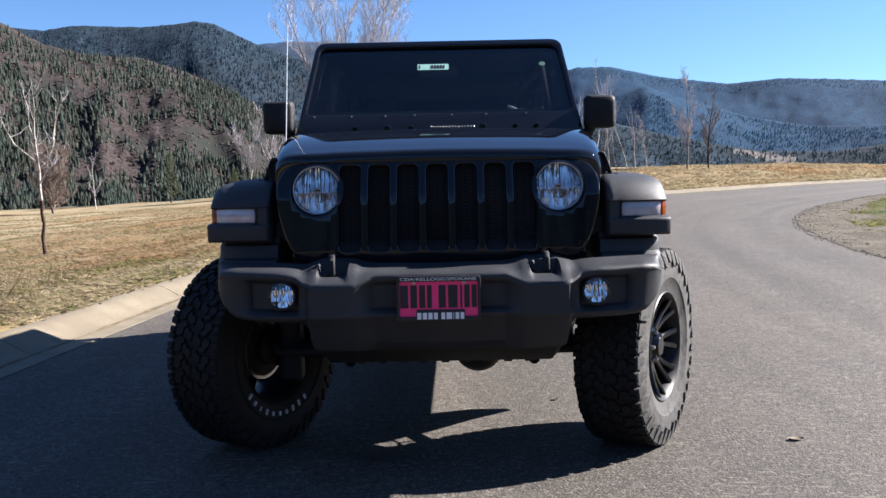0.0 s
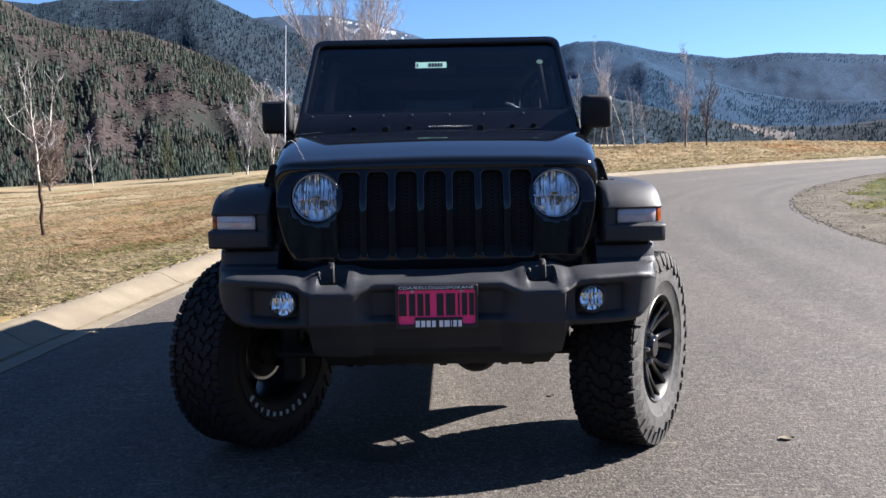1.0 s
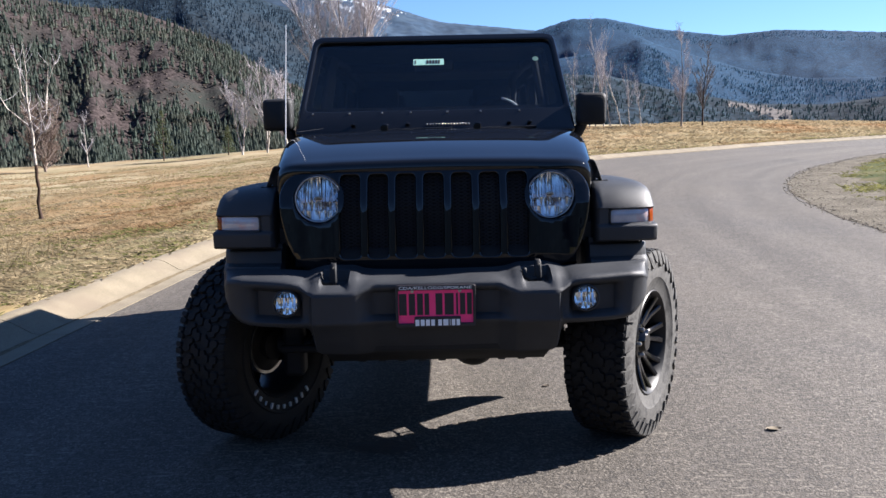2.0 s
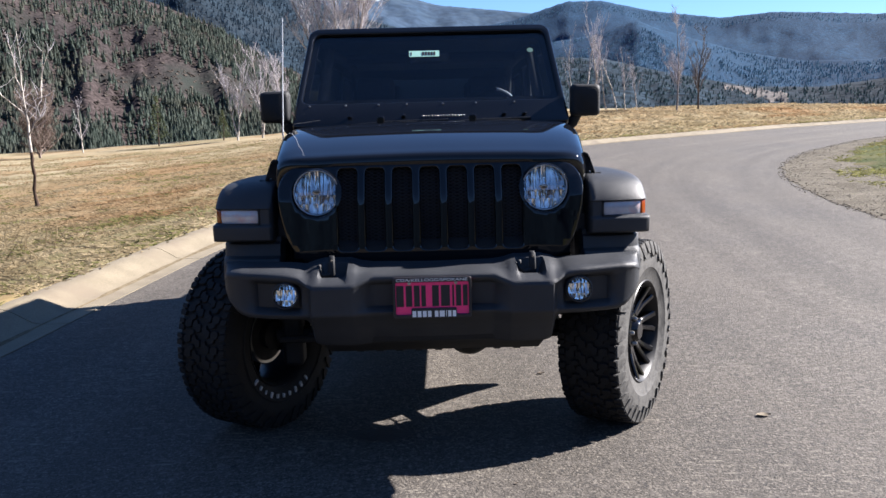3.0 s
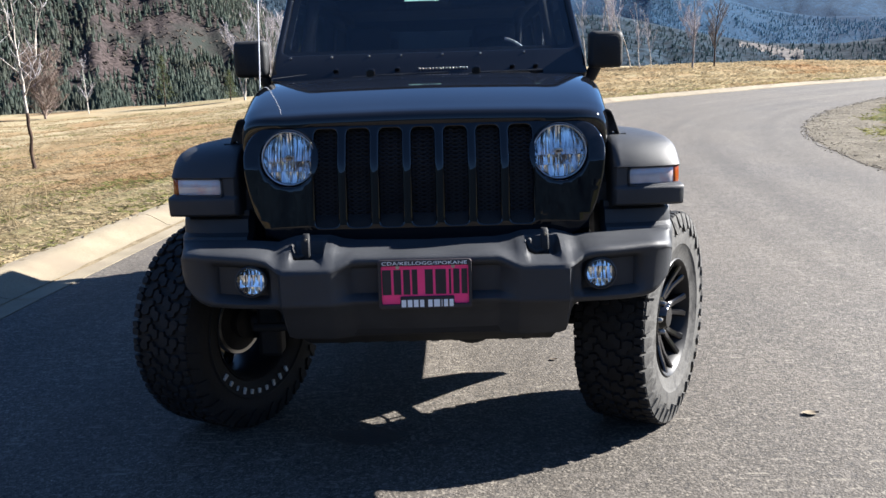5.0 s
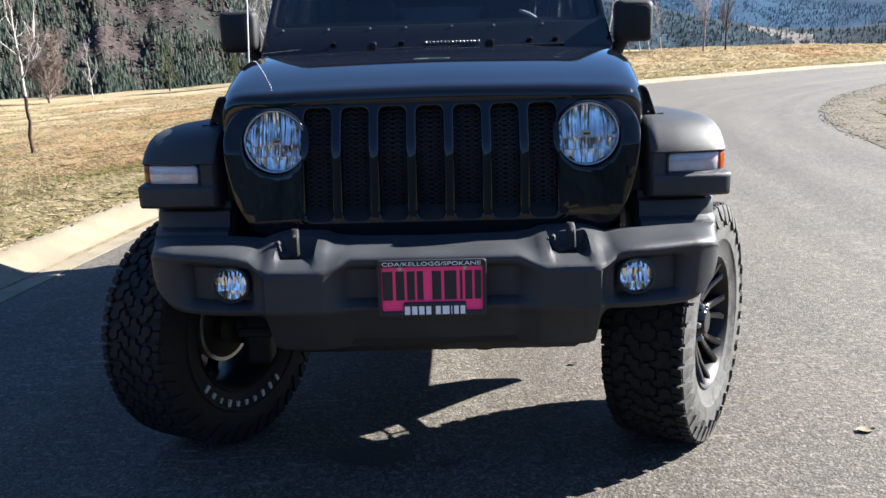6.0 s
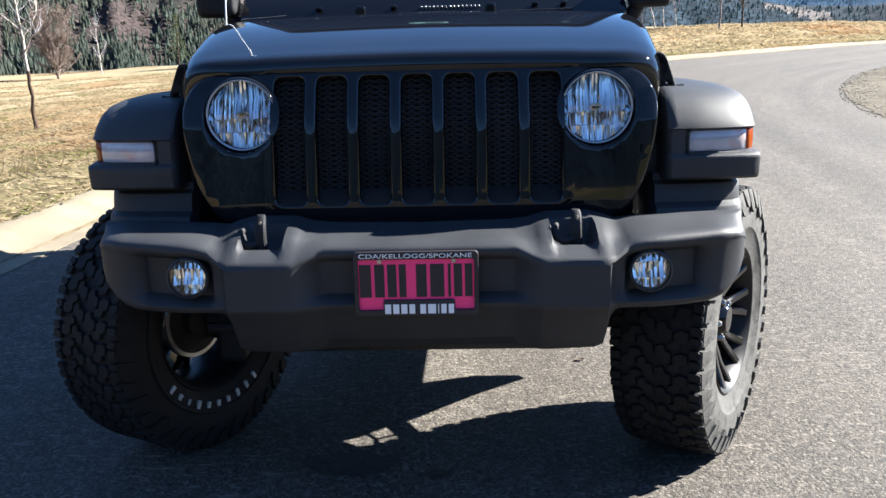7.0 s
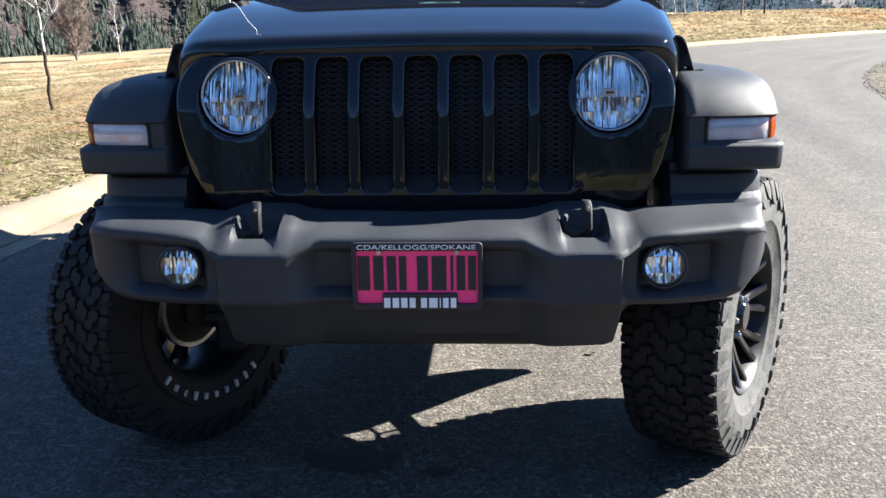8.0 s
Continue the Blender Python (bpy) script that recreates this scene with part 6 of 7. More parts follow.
def hardtop():
    rows = []
    for y, w, z in ((1.915, 0.700, 2.022), (1.93, 0.712, 2.046), (1.98, 0.718, 2.058), (2.4, 0.722, 2.066), (3.2, 0.722, 2.066), (4.1, 0.716, 2.058), (4.36, 0.708, 2.045), (4.40, 0.700, 2.010)):
        half = [(0.0, z), (0.45 * w, z - 0.001), (0.75 * w, z - 0.004), (0.90 * w, z - 0.012), (0.97 * w, z - 0.030), (w, z - 0.060), (w + 0.004, z - 0.095)]
        rows.append([(-x, y, zz) for x, zz in half[:0:-1]] + [(x, y, zz) for x, zz in half])
    part("hardtop", loft(rows), MATT, JEEP, "black hard top roof", smooth=45)
    under = [[(-0.70, y, 1.985), (0.70, y, 1.985)] for y in (1.92, 3.0, 4.38)]
    part("headliner", loft(under), MATT, JEEP)
    # back wall with its window opening
    bm = moved(sheet([rounded([(-0.765, 1.40), (0.765, 1.40), (0.705, 2.02), (-0.705, 2.02)], 0.04), rounded([(-0.56, 1.47), (0.56, 1.47), (0.53, 1.90), (-0.53, 1.90)], 0.05)], 0.04, 0.008), Matrix.Translation((0, 4.42, 0)))
    back = part("hardtop_rear", bm, PLASTIC, JEEP)
    g = part("rear_window", moved(sheet([rounded([(-0.57, 1.46), (0.57, 1.46), (0.54, 1.91), (-0.54, 1.91)], 0.05)], 0.005), Matrix.Translation((0, 4.42, 0))), TINTED, back, "tinted rear window", smooth=0)
    g.visible_shadow = False
    # sides: pillars and tinted windows
    for s in (-1, 1):
        lean = Matrix.Translation((s * 0.775, 0, 1.39)) @ Matrix.Rotation(s * radians(-5.6), 4, "Y") @ Matrix.Rotation(radians(90), 4, "Z")
        outer = rounded([(1.44, 0.0), (4.43, 0.0), (4.40, 0.60), (1.93, 0.60)], 0.03)
        wins = [rounded(w, 0.045) for w in ([(1.60, 0.06), (2.48, 0.06), (2.48, 0.52), (1.98, 0.52)], [(2.58, 0.06), (3.42, 0.06), (3.42, 0.52), (2.58, 0.52)], [(3.56, 0.08), (4.30, 0.08), (4.28, 0.50), (3.56, 0.50)])]
        fr = part("side_frame", moved(sheet([outer] + wins, 0.04, 0.008), lean), PLASTIC, JEEP, smooth=30)
        for w in wins:
            cx = sum(p[0] for p in w) / len(w)
            cz = sum(p[1] for p in w) / len(w)
            g = part("side_window", moved(sheet([[(cx + (p[0] - cx) * 1.03, cz + (p[1] - cz) * 1.03) for p in w]], 0.005), lean), TINTED, fr, "tinted side window", smooth=0)
            g.visible_shadow = False
        for y0, y1 in ((1.50, 2.52), (2.56, 3.46)):
            bm = sheet([rounded([(y0, 0.66), (y1, 0.66), (y1, 1.36), (y0, 1.36)], 0.06)], 0.03, 0.01)
            d = part("door", moved(bm, Matrix.Translation((s * 0.785, 0, 0)) @ Matrix.Rotation(radians(90), 4, "Z")), PAINT, JEEP, "gloss black door", smooth=30)
            bm = bmesh.new()
            tube(bm, [(s * 0.80, y1 - 0.20, 1.23), (s * 0.83, y1 - 0.18, 1.23), (s * 0.83, y1 - 0.08, 1.23), (s * 0.80, y1 - 0.06, 1.23)], 0.012, 8)
            part("door_handle", bm, MATT, d, smooth=50)
            for z in (0.80, 1.22):
                bm = bmesh.new()
                tube(bm, [(s * 0.806, y0 - 0.015, z - 0.05), (s * 0.806, y0 - 0.015, z + 0.05)], 0.014, 8)
                part("hinge", bm, PAINT, d, smooth=50)
        # rear fender flare and lamps
        rows = []
        arc = [(REAR_Y + 0.62 * math.cos(a), 0.62 + 0.62 * math.sin(a) * 0.98) for a in np.linspace(0.05, math.pi - 0.05, 15)]
        for x in (0.77, 0.90, 0.935, 0.945):
            k = 0.0 if x < 0.92 else (0.02 if x < 0.94 else 0.05)
            rows.append([(s * x, REAR_Y + (y - REAR_Y) * (1 - k), 0.62 + (z - 0.62) * (1 - k)) for y, z in arc])
        part("rear_fender", loft(rows), PLASTIC, JEEP, smooth=40)
        bm = bmesh.new()
        box(bm, (s * 0.72 - 0.07, 4.46, 1.02), (s * 0.72 + 0.07, 4.53, 1.26))
        part("tail_lamp", bm, REDLENS, JEEP, "red tail lamp", bevel=0.015)
    bm = bmesh.new()
    box(bm, (-0.80, 4.50, 0.66), (0.80, 4.70, 0.86))
    part("rear_bumper", bm, PLASTIC, JEEP, bevel=0.03)


hardtop()


def cabin():
    rows = []
    for y, z in ((1.47, 1.38), (1.55, 1.425), (1.75, 1.44), (1.88, 1.425), (1.93, 1.36), (1.93, 1.05)):
        rows.append([(x, y, z) for x in np.linspace(-0.74, 0.74, 9)])
    part("dashboard", loft(rows), CLOTH, JEEP, "black dashboard", smooth=50)
    bm = bmesh.new()
    ring = [(0.38 + 0.185 * math.cos(a), 2.05 + 0.07 * math.sin(a), 1.52 + 0.172 * math.sin(a)) for a in np.linspace(0, 2 * math.pi, 37)]
    tube(bm, ring, 0.014, 8, cap=False)
    tube(bm, [(0.38, 2.05, 1.52), (0.38, 1.92, 1.38)], 0.03, 8)
    tube(bm, [(0.21, 2.05, 1.52), (0.55, 2.05, 1.52)], 0.018, 6)
    wheel = part("steering_wheel", bm, PAINT, JEEP, "black steering wheel", smooth=60)
    # pale arc added in place of the highlight on the wheel's rim
    bm = bmesh.new()
    tube(bm, [(0.38 + 0.185 * math.cos(a), 2.032 + 0.07 * math.sin(a), 1.522 + 0.172 * math.sin(a)) for a in np.linspace(0.75, 1.35, 9)], 0.008, 8)
    part("wheel_glint", bm, RING, wheel, "pale arc standing for the sun glint on the rim", smooth=60)
    # grab handle; its glint is put into the pale material
    bm = bmesh.new()
    tube(bm, [(0.632, 2.00, 1.80), (0.640, 1.985, 1.775), (0.652, 1.985, 1.72), (0.660, 2.00, 1.70)], [0.006, 0.008, 0.008, 0.006], 8)
    part("grab_handle", bm, RING, JEEP, "grab handle inside the screen pillar, pale to give its glint", smooth=60)
    for x, y in ((-0.38, 2.45), (0.38, 2.45), (-0.38, 3.35), (0.38, 3.35)):
        bm = bmesh.new()
        box(bm, (x - 0.26, y - 0.5, 0.95), (x + 0.26, y, 1.08))
        seat = part("seat", bm, CLOTH, JEEP, "dark cloth seat", bevel=0.04, segments=3)
        bm = bmesh.new()
        box(bm, (x - 0.25, y - 0.06, 1.05), (x + 0.25, y + 0.08, 1.60))
        part("backrest", bm, CLOTH, seat, bevel=0.05, segments=3)
        bm = bmesh.new()
        box(bm, (x - 0.13, y - 0.02, 1.64), (x + 0.13, y + 0.08, 1.80))
        part("headrest", bm, CLOTH, seat, bevel=0.04, segments=3)
    bm = bmesh.new()
    box(bm, (-0.12, 1.86, 1.84), (0.12, 1.90, 1.91))
    part("rear_view_mirror", bm, MATT, JEEP, bevel=0.015)
    # padded roll bars
    for s in (-1, 1):
        bm = bmesh.new()
        tube(bm, [(s * 0.66, 1.62, 1.44), (s * 0.62, 1.94, 1.92), (s * 0.61, 2.7, 1.94), (s * 0.61, 3.5, 1.93), (s * 0.64, 4.2, 1.45)], 0.035, 10)
        part("roll_bar", bm, CLOTH, JEEP, smooth=60)
    bm = bmesh.new()
    tube(bm, [(-0.61, 2.62, 1.94), (0.61, 2.62, 1.94)], 0.035, 10)
    part("roll_bar", bm, CLOTH, JEEP, smooth=60)


cabin()


# ---- trees ----
def bare_tree(name, x, y, height, seed, twigs, trunk_material, label, forks=4, spread=0.5, first=0.25, thick=0.013, levels=3, curve=0.06, group="", stems=1, fine=0.7):
    """A leafless tree: tapered trunk, curving limbs and many fine twigs."""
    r = random.Random(seed)
    z = land_height(x, y)
    root = thing(name, label, "tree", pose(x, y, z - 0.03), group)
    trunk, crown = bmesh.new(), bmesh.new()

    def grow(base, way, length, radius, level, bm):
        n = (7, 6, 5, 3, 2)[level]
        pts, rad = [base], [radius]
        w = way.normalized()
        for i in range(n):
            w = (w + Vector((r.gauss(0, curve), r.gauss(0, curve), 0.045 + r.gauss(0, curve * 0.5)))).normalized()
            pts.append(pts[-1] + w * length / n)
            rad.append(radius * (1 - (i + 1) / n * 0.86))
        tube(bm, pts, rad, (7, 5, 4, 3, 3)[level], cap=False)
        if level >= levels:
            return
        count = (forks * 3, forks + 3, forks, 4)[level]
        for _ in range(count):
            f = r.uniform(first if level == 0 else 0.2, 0.96)
            i = min(int(f * n), n - 1)
            p = pts[i].lerp(pts[i + 1], f * n - i)
            d = (pts[i + 1] - pts[i]).normalized()
            side = Vector((r.gauss(0, 1), r.gauss(0, 1), 0)).normalized()
            tilt = r.uniform(0.45, 1.0) * spread
            grow(p, d * (1 - tilt * 0.5) + side * tilt + Vector((0, 0, 0.25)), length * (0.40, 0.46, 0.5, 0.5)[level] * r.uniform(0.6, 1.2) * (1.15 - 0.6 * f), max(rad[i] * 0.6, fine * height * (0.0046, 0.0030, 0.0020, 0.0012)[level]), level + 1, crown)

    for s in range(stems):
        lean = Vector((r.gauss(0, 0.06 + 0.12 * (stems > 1)), r.gauss(0, 0.06 + 0.12 * (stems > 1)), 1))
        grow(Vector((r.gauss(0, 0.05 * (stems > 1)), 0, 0)), lean, height * r.uniform(0.85, 1.0) if s else height, height * thick, 0, trunk)
    part("trunk", trunk, trunk_material, root, smooth=60)
    part("crown", crown, twigs, root, "bare branches", smooth=60)
    return root


def young_birch():
    """The roadside birch: dark wet lower trunk, white above, a few upswept limbs."""
    x, y = -9.75, 15.75
    z = land_height(x, y)
    root = thing("birch_tree", "young leafless white birch with a dark lower trunk", "tree", pose(x, y, z - 0.03) @ Matrix.Scale(0.715, 4))
    r = random.Random(4)
    low, white, twigs = bmesh.new(), bmesh.new(), bmesh.new()
    tube(low, [(0.05, 0, 0), (0.03, 0, 0.10), (0.0, 0, 0.28), (-0.03, 0.01, 0.52), (-0.02, 0, 0.60), (0.01, 0, 0.80), (0.035, 0.01, 1.02), (0.02, 0, 1.12), (-0.02, 0, 1.38), (0.0, 0, 1.50), (-0.01, 0, 1.75)], [0.105, 0.068, 0.052, 0.048, 0.058, 0.047, 0.047, 0.057, 0.045, 0.054, 0.046], 9)
    tube(white, [(-0.01, 0, 1.75), (-0.05, 0.02, 2.2), (-0.03, 0, 2.7), (-0.09, 0, 3.2), (-0.14, 0, 3.9), (-0.10, 0, 4.7), (-0.16, 0, 5.6)], [0.046, 0.043, 0.040, 0.032, 0.022, 0.014, 0.005], 8)
    limbs = [[(-0.04, 0, 2.9), (-0.35, 0.05, 3.15), (-0.85, 0.1, 3.55), (-1.10, 0.1, 4.0), (-1.35, 0.15, 4.4)], [(-0.08, 0, 3.05), (0.25, -0.05, 3.3), (0.50, -0.1, 3.65), (0.62, -0.1, 4.3), (0.95, 0, 5.2)],
             [(-0.05, 0, 2.75), (0.22, 0.1, 3.05), (0.42, 0.1, 3.5), (0.50, 0.1, 4.2), (0.55, 0.15, 4.9)], [(-0.02, 0, 2.3), (0.25, -0.1, 2.7), (0.55, -0.1, 2.9), (0.8, -0.1, 3.3)],
             [(-0.12, 0, 3.6), (-0.3, 0, 4.1), (-0.36, 0.1, 4.7), (-0.5, 0.1, 5.2)]]
    for l in limbs:
        tube(white, l, [0.026, 0.022, 0.017, 0.011, 0.004][:len(l)], 6)
        for _ in range(8):
            i = r.randrange(1, len(l) - 1)
            p = Vector(l[i]).lerp(Vector(l[i + 1]), r.random())
            d = Vector((r.gauss(0, 0.5), r.gauss(0, 0.5), r.uniform(0.2, 1.0))).normalized() * r.uniform(0.25, 0.75)
            tube(twigs, [p, p + d * 0.5 + Vector((0.03, 0, 0)), p + d + Vector((0, 0, 0.1))], [0.008, 0.006, 0.002], 4, cap=False)
    for _ in range(15):
        p = Vector((-0.1, 0, r.uniform(2.4, 5.3)))
        d = Vector((r.gauss(0, 0.6), r.gauss(0, 0.6), r.uniform(0.2, 1.0))).normalized() * r.uniform(0.2, 0.7)
        tube(twigs, [p, p + d * 0.5, p + d + Vector((0, 0, 0.08))], [0.008, 0.006, 0.002], 4, cap=False)
    part("lower_trunk", low, BARKLOW, root, "dark brown lower trunk", smooth=60)
    part("trunk", white, BARK, root, "white trunk and limbs", smooth=60)
    part("crown", twigs, TWIG, root, "thin bare twigs", smooth=60)


young_birch()
bare_tree("bare_tree", -25.9, 47.9, 4.1, 12, REDTWIG, REDTWIG, "dense reddish-brown leafless tree behind the birch", forks=11, spread=1.1, first=0.03, thick=0.012, stems=3, fine=0.75)
bare_tree("birch_tree", -24.0, 49.6, 3.2, 13, TWIG, BARK, "small pale leafless birch at the field edge", forks=3, spread=0.95, first=0.2, thick=0.013, stems=1, fine=0.5)
bare_tree("birch_tree", -14.8, 52.2, 4.9, 14, TWIG, BARK, "pale leafless birch at the field edge", forks=5, spread=0.65, thick=0.014, group="pale birches behind the vehicle", stems=2)
bare_tree("birch_tree", -13.4, 53.0, 5.4, 15, TWIG, BARK, "pale leafless birch at the field edge", forks=5, spread=0.65, thick=0.013, group="pale birches behind the vehicle", stems=2)
bare_tree("birch_tree", -11.9, 52.6, 4.8, 16, TWIG, BARK, "pale leafless birch at the field edge", forks=5, spread=0.65, thick=0.013, group="pale birches behind the vehicle", stems=2)
bare_tree("bare_tree", -9.8, 64.0, 15.6, 17, TWIG, GREYTWIG, "tall grey leafless tree with a wide fine crown", forks=6, spread=0.75, first=0.3, thick=0.0068, levels=4, stems=6, fine=0.30)
bare_tree("bare_tree", 11.3, 42.7, 4.5, 18, TWIG, GREYTWIG, "slender pale leafless tree on the grass bank", forks=6, spread=0.7, first=0.2, thick=0.012, levels=4, fine=0.5)
bare_tree("bare_tree", 12.8, 44.1, 4.1, 19, GREYTWIG, BARKLOW, "slender dark leafless tree on the grass bank", forks=6, spread=0.65, first=0.15, thick=0.013, levels=4, fine=0.5)
for i, (x, y, h) in enumerate(((5.9, 43.4, 4.2), (6.5, 43.0, 4.6), (7.0, 44.4, 4.9), (7.4, 43.8, 5.0), (7.9, 44.6, 4.3), (8.3, 43.6, 4.4), (9.0, 44.8, 3.6), (9.5, 44.2, 3.2))):
    bare_tree("birch_tree", x, y, h, 30 + i, TWIG, BARK, "thin pale leafless birch on the grass bank", forks=3, spread=0.5, first=0.25, thick=0.0085, group="thin birches on the bank", fine=0.4)


def young_pine(x, y, h, seed):
    r = random.Random(seed)
    root = thing("young_pine", "small sparse yellow-green young pine", "tree", pose(x, y, land_height(x, y) - 0.03))
    bm = bmesh.new()
    tube(bm, [(0, 0, 0), (0.03, 0, h * 0.5), (0, 0, h)], [0.05, 0.03, 0.006], 6)
    part("trunk", bm, BARKLOW, root, smooth=60)
    bm = bmesh.new()
    for i in range(230):
        z = h * r.uniform(0.1, 1.0)
        reach = (1 - z / h) * h * 0.33 * r.uniform(0.2, 1.0) + 0.04
        a = r.uniform(0, 6.28)
        c = Vector((reach * math.cos(a), reach * math.sin(a), z + 0.08 * r.random()))
        for _ in range(5):
            d = Vector((r.gauss(0, 1), r.gauss(0, 1), r.gauss(0.4, 0.7))).normalized() * 0.14
            s = d.orthogonal().normalized() * 0.016
            bm.faces.new([bm.verts.new(c - s), bm.verts.new(c + s), bm.verts.new(c + d)])
    part("crown", bm, NEEDLE, root, "sparse needle clumps", smooth=0)


young_pine(-20.4, 53.0, 3.3, 3)
young_pine(-16.6, 55.0, 2.0, 5)


# ---- grass, weeds and stones ----
def blades(name, count, region, tall, material, label, seed, wide=0.012, tuft=6, keep=0.0):
    """Grass in tufts of bent blades, thicker where a noise field is high."""
    r = np.random.default_rng(seed)
    verts, faces = [], []
    made = 0
    while made < count:
        x, y = region(r)
        if noise.noise((x * 0.5, y * 0.5, seed)) + 0.5 * noise.noise((x * 2, y * 2, seed)) < keep + r.normal(0, 0.2):
            continue
        made += 1
        z = land_height(x, y, False) - 0.004
        far = max(1.0, math.hypot(x, y) / 14)
        for _ in range(tuft):
            a, h = r.uniform(0, 6.28), tall * r.uniform(0.4, 1.3)
            bx, by = x + r.normal(0, 0.05 * far), y + r.normal(0, 0.05 * far)
            lean = h * r.uniform(0.5, 2.4)
            w = wide * far * r.uniform(0.6, 1.2)
            k = len(verts)
            cx, cy = math.cos(a), math.sin(a)
            verts += [(bx - cy * w, by + cx * w, z), (bx + cy * w, by - cx * w, z), (bx + cx * lean * 0.4 + cy * w * 0.5, by + cy * lean * 0.4 - cx * w * 0.5, z + h * 0.45), (bx + cx * lean, by + cy * lean, z + h * 0.55)]
            faces += [(k, k + 1, k + 2), (k, k + 2, k + 3)]
    ob = bulk(name, verts, faces, material)
    tagged(ob, label, "grass", kind="stuff")


def left_field(r):
    while True:
        d = r.uniform(0, 1) ** 1.6
        y = 1.5 + 44 * d
        x = -3.5 - r.uniform(0, 1) ** 1.2 * (6 + 0.62 * y)
        if beyond(KERB_LINE, x, y) > 0.85:
            return x, y


def kerb_edge(r):
    i = r.integers(110, len(KERB_LINE) - 40)
    t = KERB_LINE[i + 1] - KERB_LINE[i]
    q = np.array([-t[1], t[0]]) / np.hypot(*t)
    p = KERB_LINE[i] + q * (0.655 + abs(r.normal(0, 0.28))) + t * r.uniform(0, 1)
    return float(p[0]), float(p[1])


def far_bank(r):
    while True:
        x, y = r.uniform(-6, 34), r.uniform(22, 56)
        if 0.85 < beyond(KERB_LINE, x, y) < 14 and math.hypot(x, y) < 58:
            return x, y


def inner_turf(r):
    while True:
        x, y = r.uniform(7, 24), r.uniform(5, 30)
        if 0.9 < -beyond(INNER_LINE, x, y) < 8:
            return x, y


blades("dry_grass", 36000, left_field, 0.055, STRAW, "short dry straw-coloured grass", 41, wide=0.0020, tuft=6, keep=-0.45)
blades("green_weeds", 3200, left_field, 0.06, GREENS, "low green weeds among the dry grass", 42, wide=0.0022, tuft=9, keep=0.3)
blades("dry_grass", 4500, kerb_edge, 0.07, STRAW, "dry grass fringe along the kerb", 43, wide=0.0022, tuft=8, keep=-0.4)
blades("green_weeds", 1400, kerb_edge, 0.07, GREENS, "green weeds along the kerb", 46, wide=0.006, tuft=7, keep=0.2)
blades("dry_grass", 9000, far_bank, 0.13, STRAW, "dry grass on the far bank", 44, wide=0.0013, tuft=6, keep=-0.3)
blades("green_weeds", 7000, inner_turf, 0.07, GREENS, "green turf blades beyond the gravel", 45, wide=0.005, tuft=6, keep=-0.05)


def stones(name, count, spot, small, large, material, label, seed):
    r = np.random.default_rng(seed)
    verts, faces = [], []
    tris = ((0, 1, 2), (0, 2, 3), (0, 3, 4), (0, 4, 1), (5, 2, 1), (5, 3, 2), (5, 4, 3), (5, 1, 4))
    for _ in range(count):
        x, y, z = spot(r)
        s = small + (large - small) * r.uniform(0, 1) ** 4
        a, k = r.uniform(0, 6.28), len(verts)
        verts.append((x, y, z + s * r.uniform(0.25, 0.5)))
        for q in range(4):
            aa = a + q * math.pi / 2 + r.normal(0, 0.25)
            verts.append((x + s * r.uniform(0.7, 1.2) * math.cos(aa), y + s * r.uniform(0.7, 1.2) * math.sin(aa), z + s * r.uniform(0.0, 0.12)))
        verts.append((x, y, z - s * 0.4))
        faces += [tuple(k + v for v in t) for t in tris]
    tagged(bulk(name, verts, faces, material), label, "gravel", kind="stuff")


def on_shoulder(r):
    i = r.integers(115, len(INNER_LINE) - 60)
    t = INNER_LINE[i + 1] - INNER_LINE[i]
    q = np.array([t[1], -t[0]]) / np.hypot(*t)
    p = INNER_LINE[i] + q * (-0.2 + abs(r.normal(0.6, 0.7))) + t * r.uniform(0, 1)
    return float(p[0]), float(p[1]), max(land_height(*p), road_height(p[1])) + 0.012


def on_road(r):
    while True:
        x, y = r.uniform(-2.5, 5.5), r.uniform(-1.6, 9)
        if beyond(KERB_LINE, x, y) < -0.1 and -beyond(INNER_LINE, x, y) < -0.05:
            return x, y, road_height(y)


def stalks():
    """A few tall dry weed stalks by the kerb."""
    r = random.Random(8)
    bm = bmesh.new()
    for cx, cy in ((-5.6, 6.6), (-5.2, 7.2), (-6.2, 7.0), (-5.9, 8.0), (-6.8, 8.2), (-5.0, 6.0), (-7.2, 9.6), (-8.6, 12.2)):
        for _ in range(7):
            x, y = cx + r.gauss(0, 0.25), cy + r.gauss(0, 0.25)
            z, h = land_height(x, y, False), r.uniform(0.15, 0.38)
            lean = Vector((r.gauss(0, 0.35), r.gauss(0, 0.2), 1)).normalized() * h
            p = Vector((x, y, z - 0.01))
            tube(bm, [p, p + lean * 0.5, p + lean + Vector((r.gauss(0, 0.03), 0, 0))], [0.006, 0.005, 0.003], 4, cap=False)
    mesh = bpy.data.meshes.new("dry_stalks")
    bm.to_mesh(mesh)
    bm.free()
    mesh.materials.append(STRAW)
    tagged(new("dry_stalks", mesh), "tall dry weed stalks near the kerb", "weeds", kind="stuff")


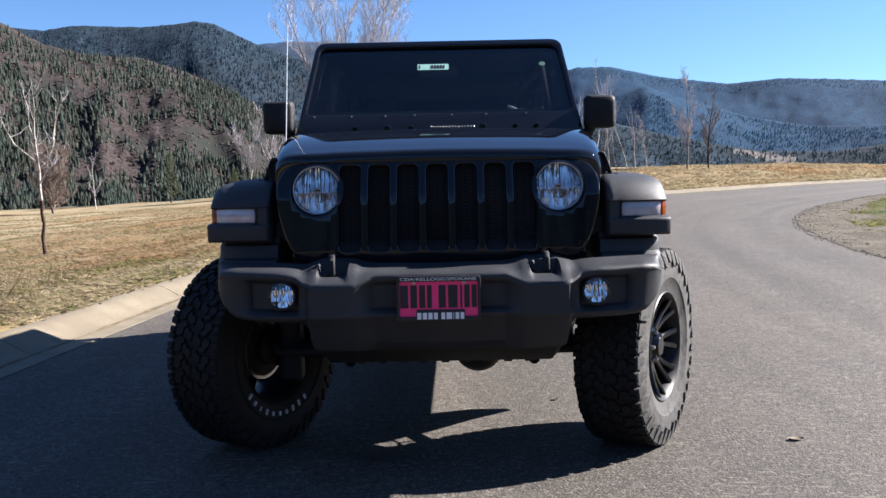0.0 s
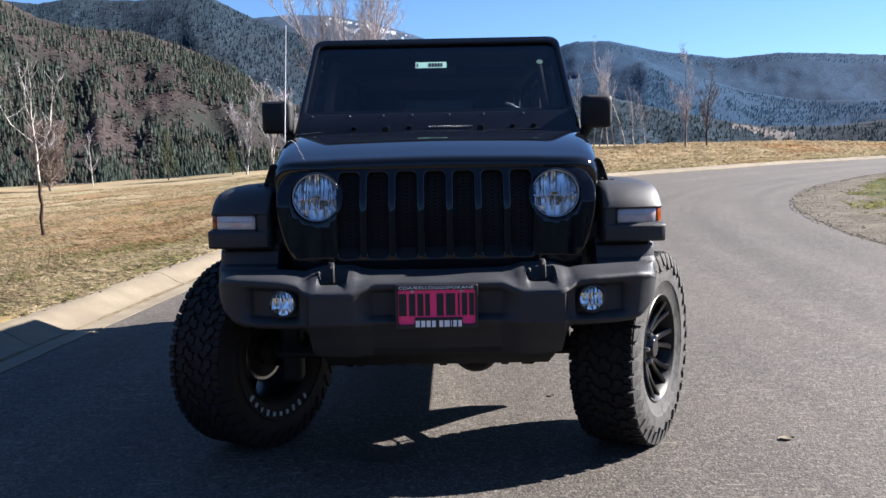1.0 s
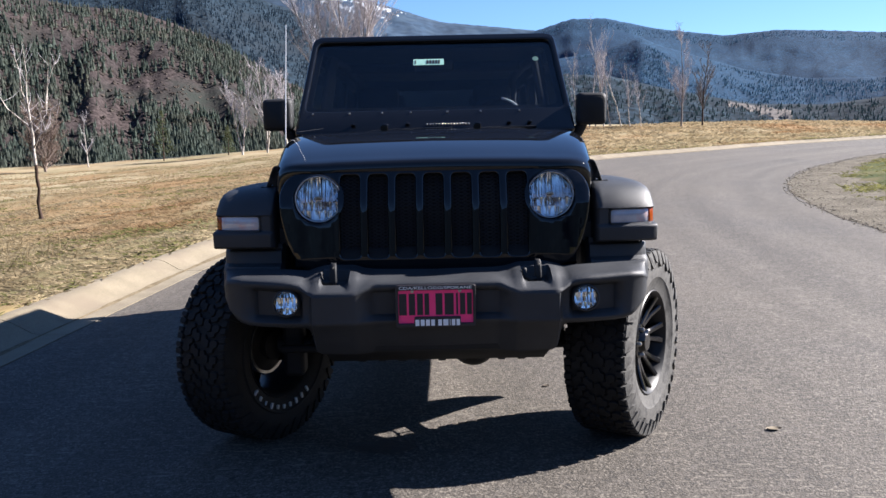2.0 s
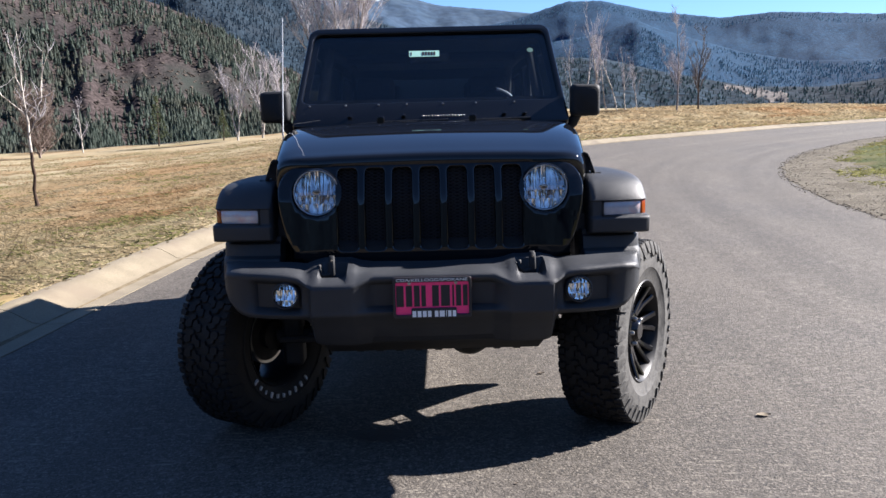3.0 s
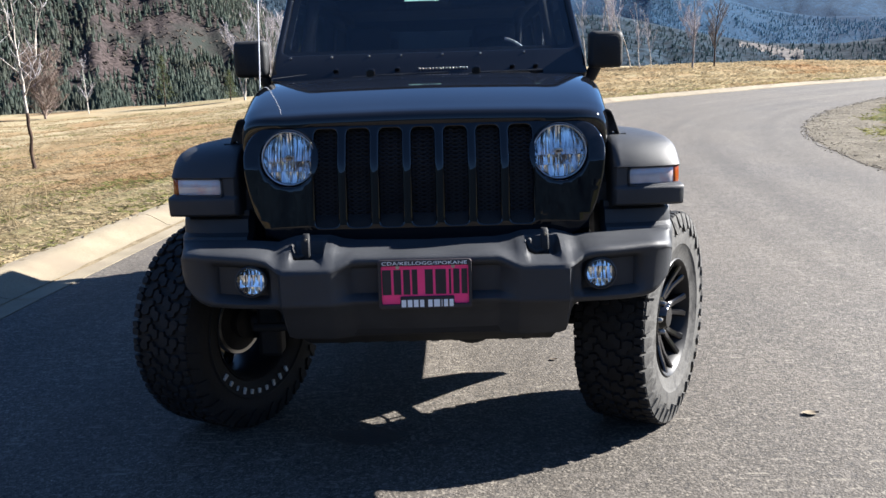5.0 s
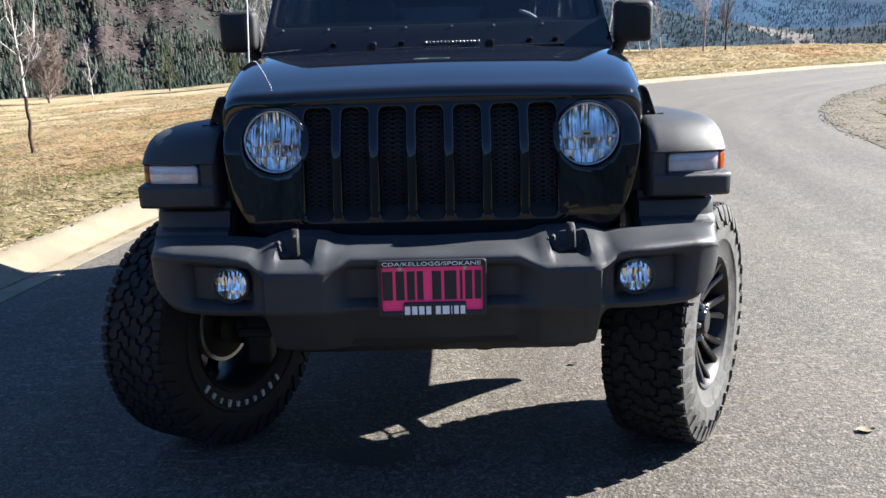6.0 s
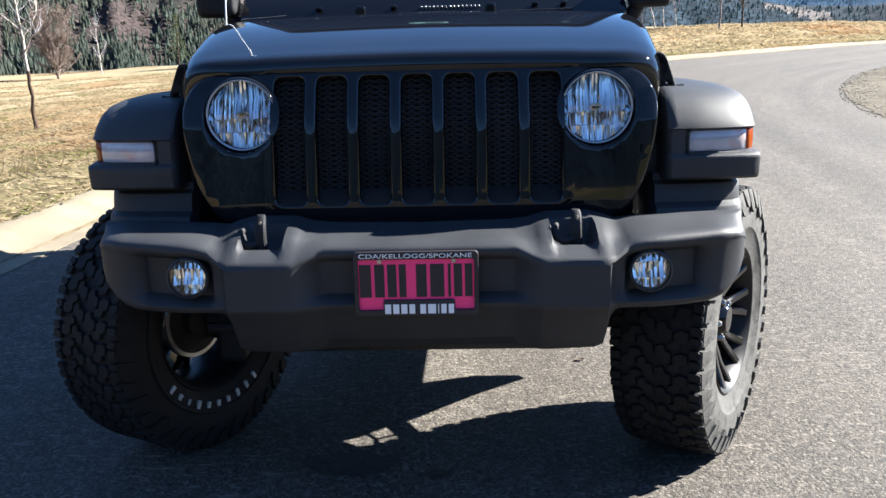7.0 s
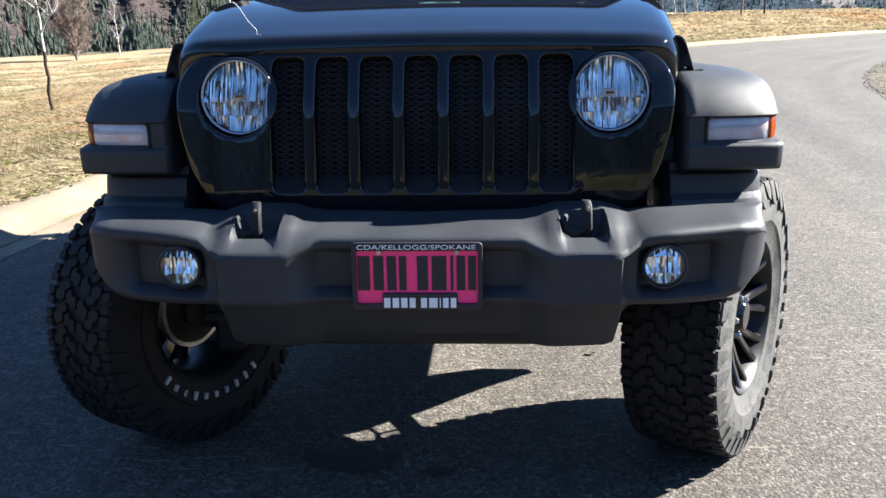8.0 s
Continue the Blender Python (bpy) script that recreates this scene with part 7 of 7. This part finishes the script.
stalks()
def fallen_leaf(x, y, size, turn, material, label):
    """A curled dead leaf lying on the asphalt."""
    rows = []
    for i in range(6):
        u = i / 5
        w = size * 0.32 * math.sin(math.pi * min(1.0, u * 0.92 + 0.06))
        rows.append([(size * (u - 0.5), k * w, 0.003 + size * (0.10 * abs(k) + 0.12 * (u - 0.5) ** 2)) for k in (-1, -0.5, 0, 0.5, 1)])
    ob = part("fallen_leaf", loft(rows), material)
    ob.matrix_world = pose(x, y, road_height(y), 0, 0, turn)
    tagged(ob, label, "leaf", "leaves on the asphalt")


def dark_spot(x, y, wide, deep, seed):
    """A dark patch on the asphalt with a ragged rim."""
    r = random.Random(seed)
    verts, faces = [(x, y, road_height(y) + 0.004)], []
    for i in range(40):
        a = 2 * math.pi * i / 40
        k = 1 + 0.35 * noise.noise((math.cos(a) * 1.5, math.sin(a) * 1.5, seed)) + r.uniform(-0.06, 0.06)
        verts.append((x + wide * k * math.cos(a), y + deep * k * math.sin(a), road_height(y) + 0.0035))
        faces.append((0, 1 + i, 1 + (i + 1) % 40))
    tagged(bulk("dark_spot", verts, faces, DARK_PATCH), "dark ragged patch on the asphalt", "stain", kind="structure")


dark_spot(-0.27, 0.47, 0.17, 0.075, 3)
dark_spot(0.02, 0.40, 0.05, 0.03, 5)

LEAFDARK = surface("dead_leaf", (0.035, 0.026, 0.018), (0.07, 0.05, 0.03), 60, 0.8, 0.9)
LEAFPALE = surface("bleached_leaf", (0.13, 0.105, 0.07), (0.19, 0.155, 0.105), 60, 0.8, 0.9)
fallen_leaf(0.577, 1.444, 0.045, 20, LEAFDARK, "small dark dead leaf lying on the asphalt")
fallen_leaf(1.605, 0.656, 0.075, 8, LEAFPALE, "pale bleached leaf lying on the asphalt")
fallen_leaf(0.346, -0.123, 0.022, 50, LEAFDARK, "tiny dark dead leaf lying on the asphalt")

stones("gravel_stones", 14000, on_shoulder, 0.005, 0.030, STONE, "loose grey stones on the shoulder", 51)
stones("road_grit", 2600, on_road, 0.0022, 0.008, STONE, "fine loose grit on the asphalt", 52)
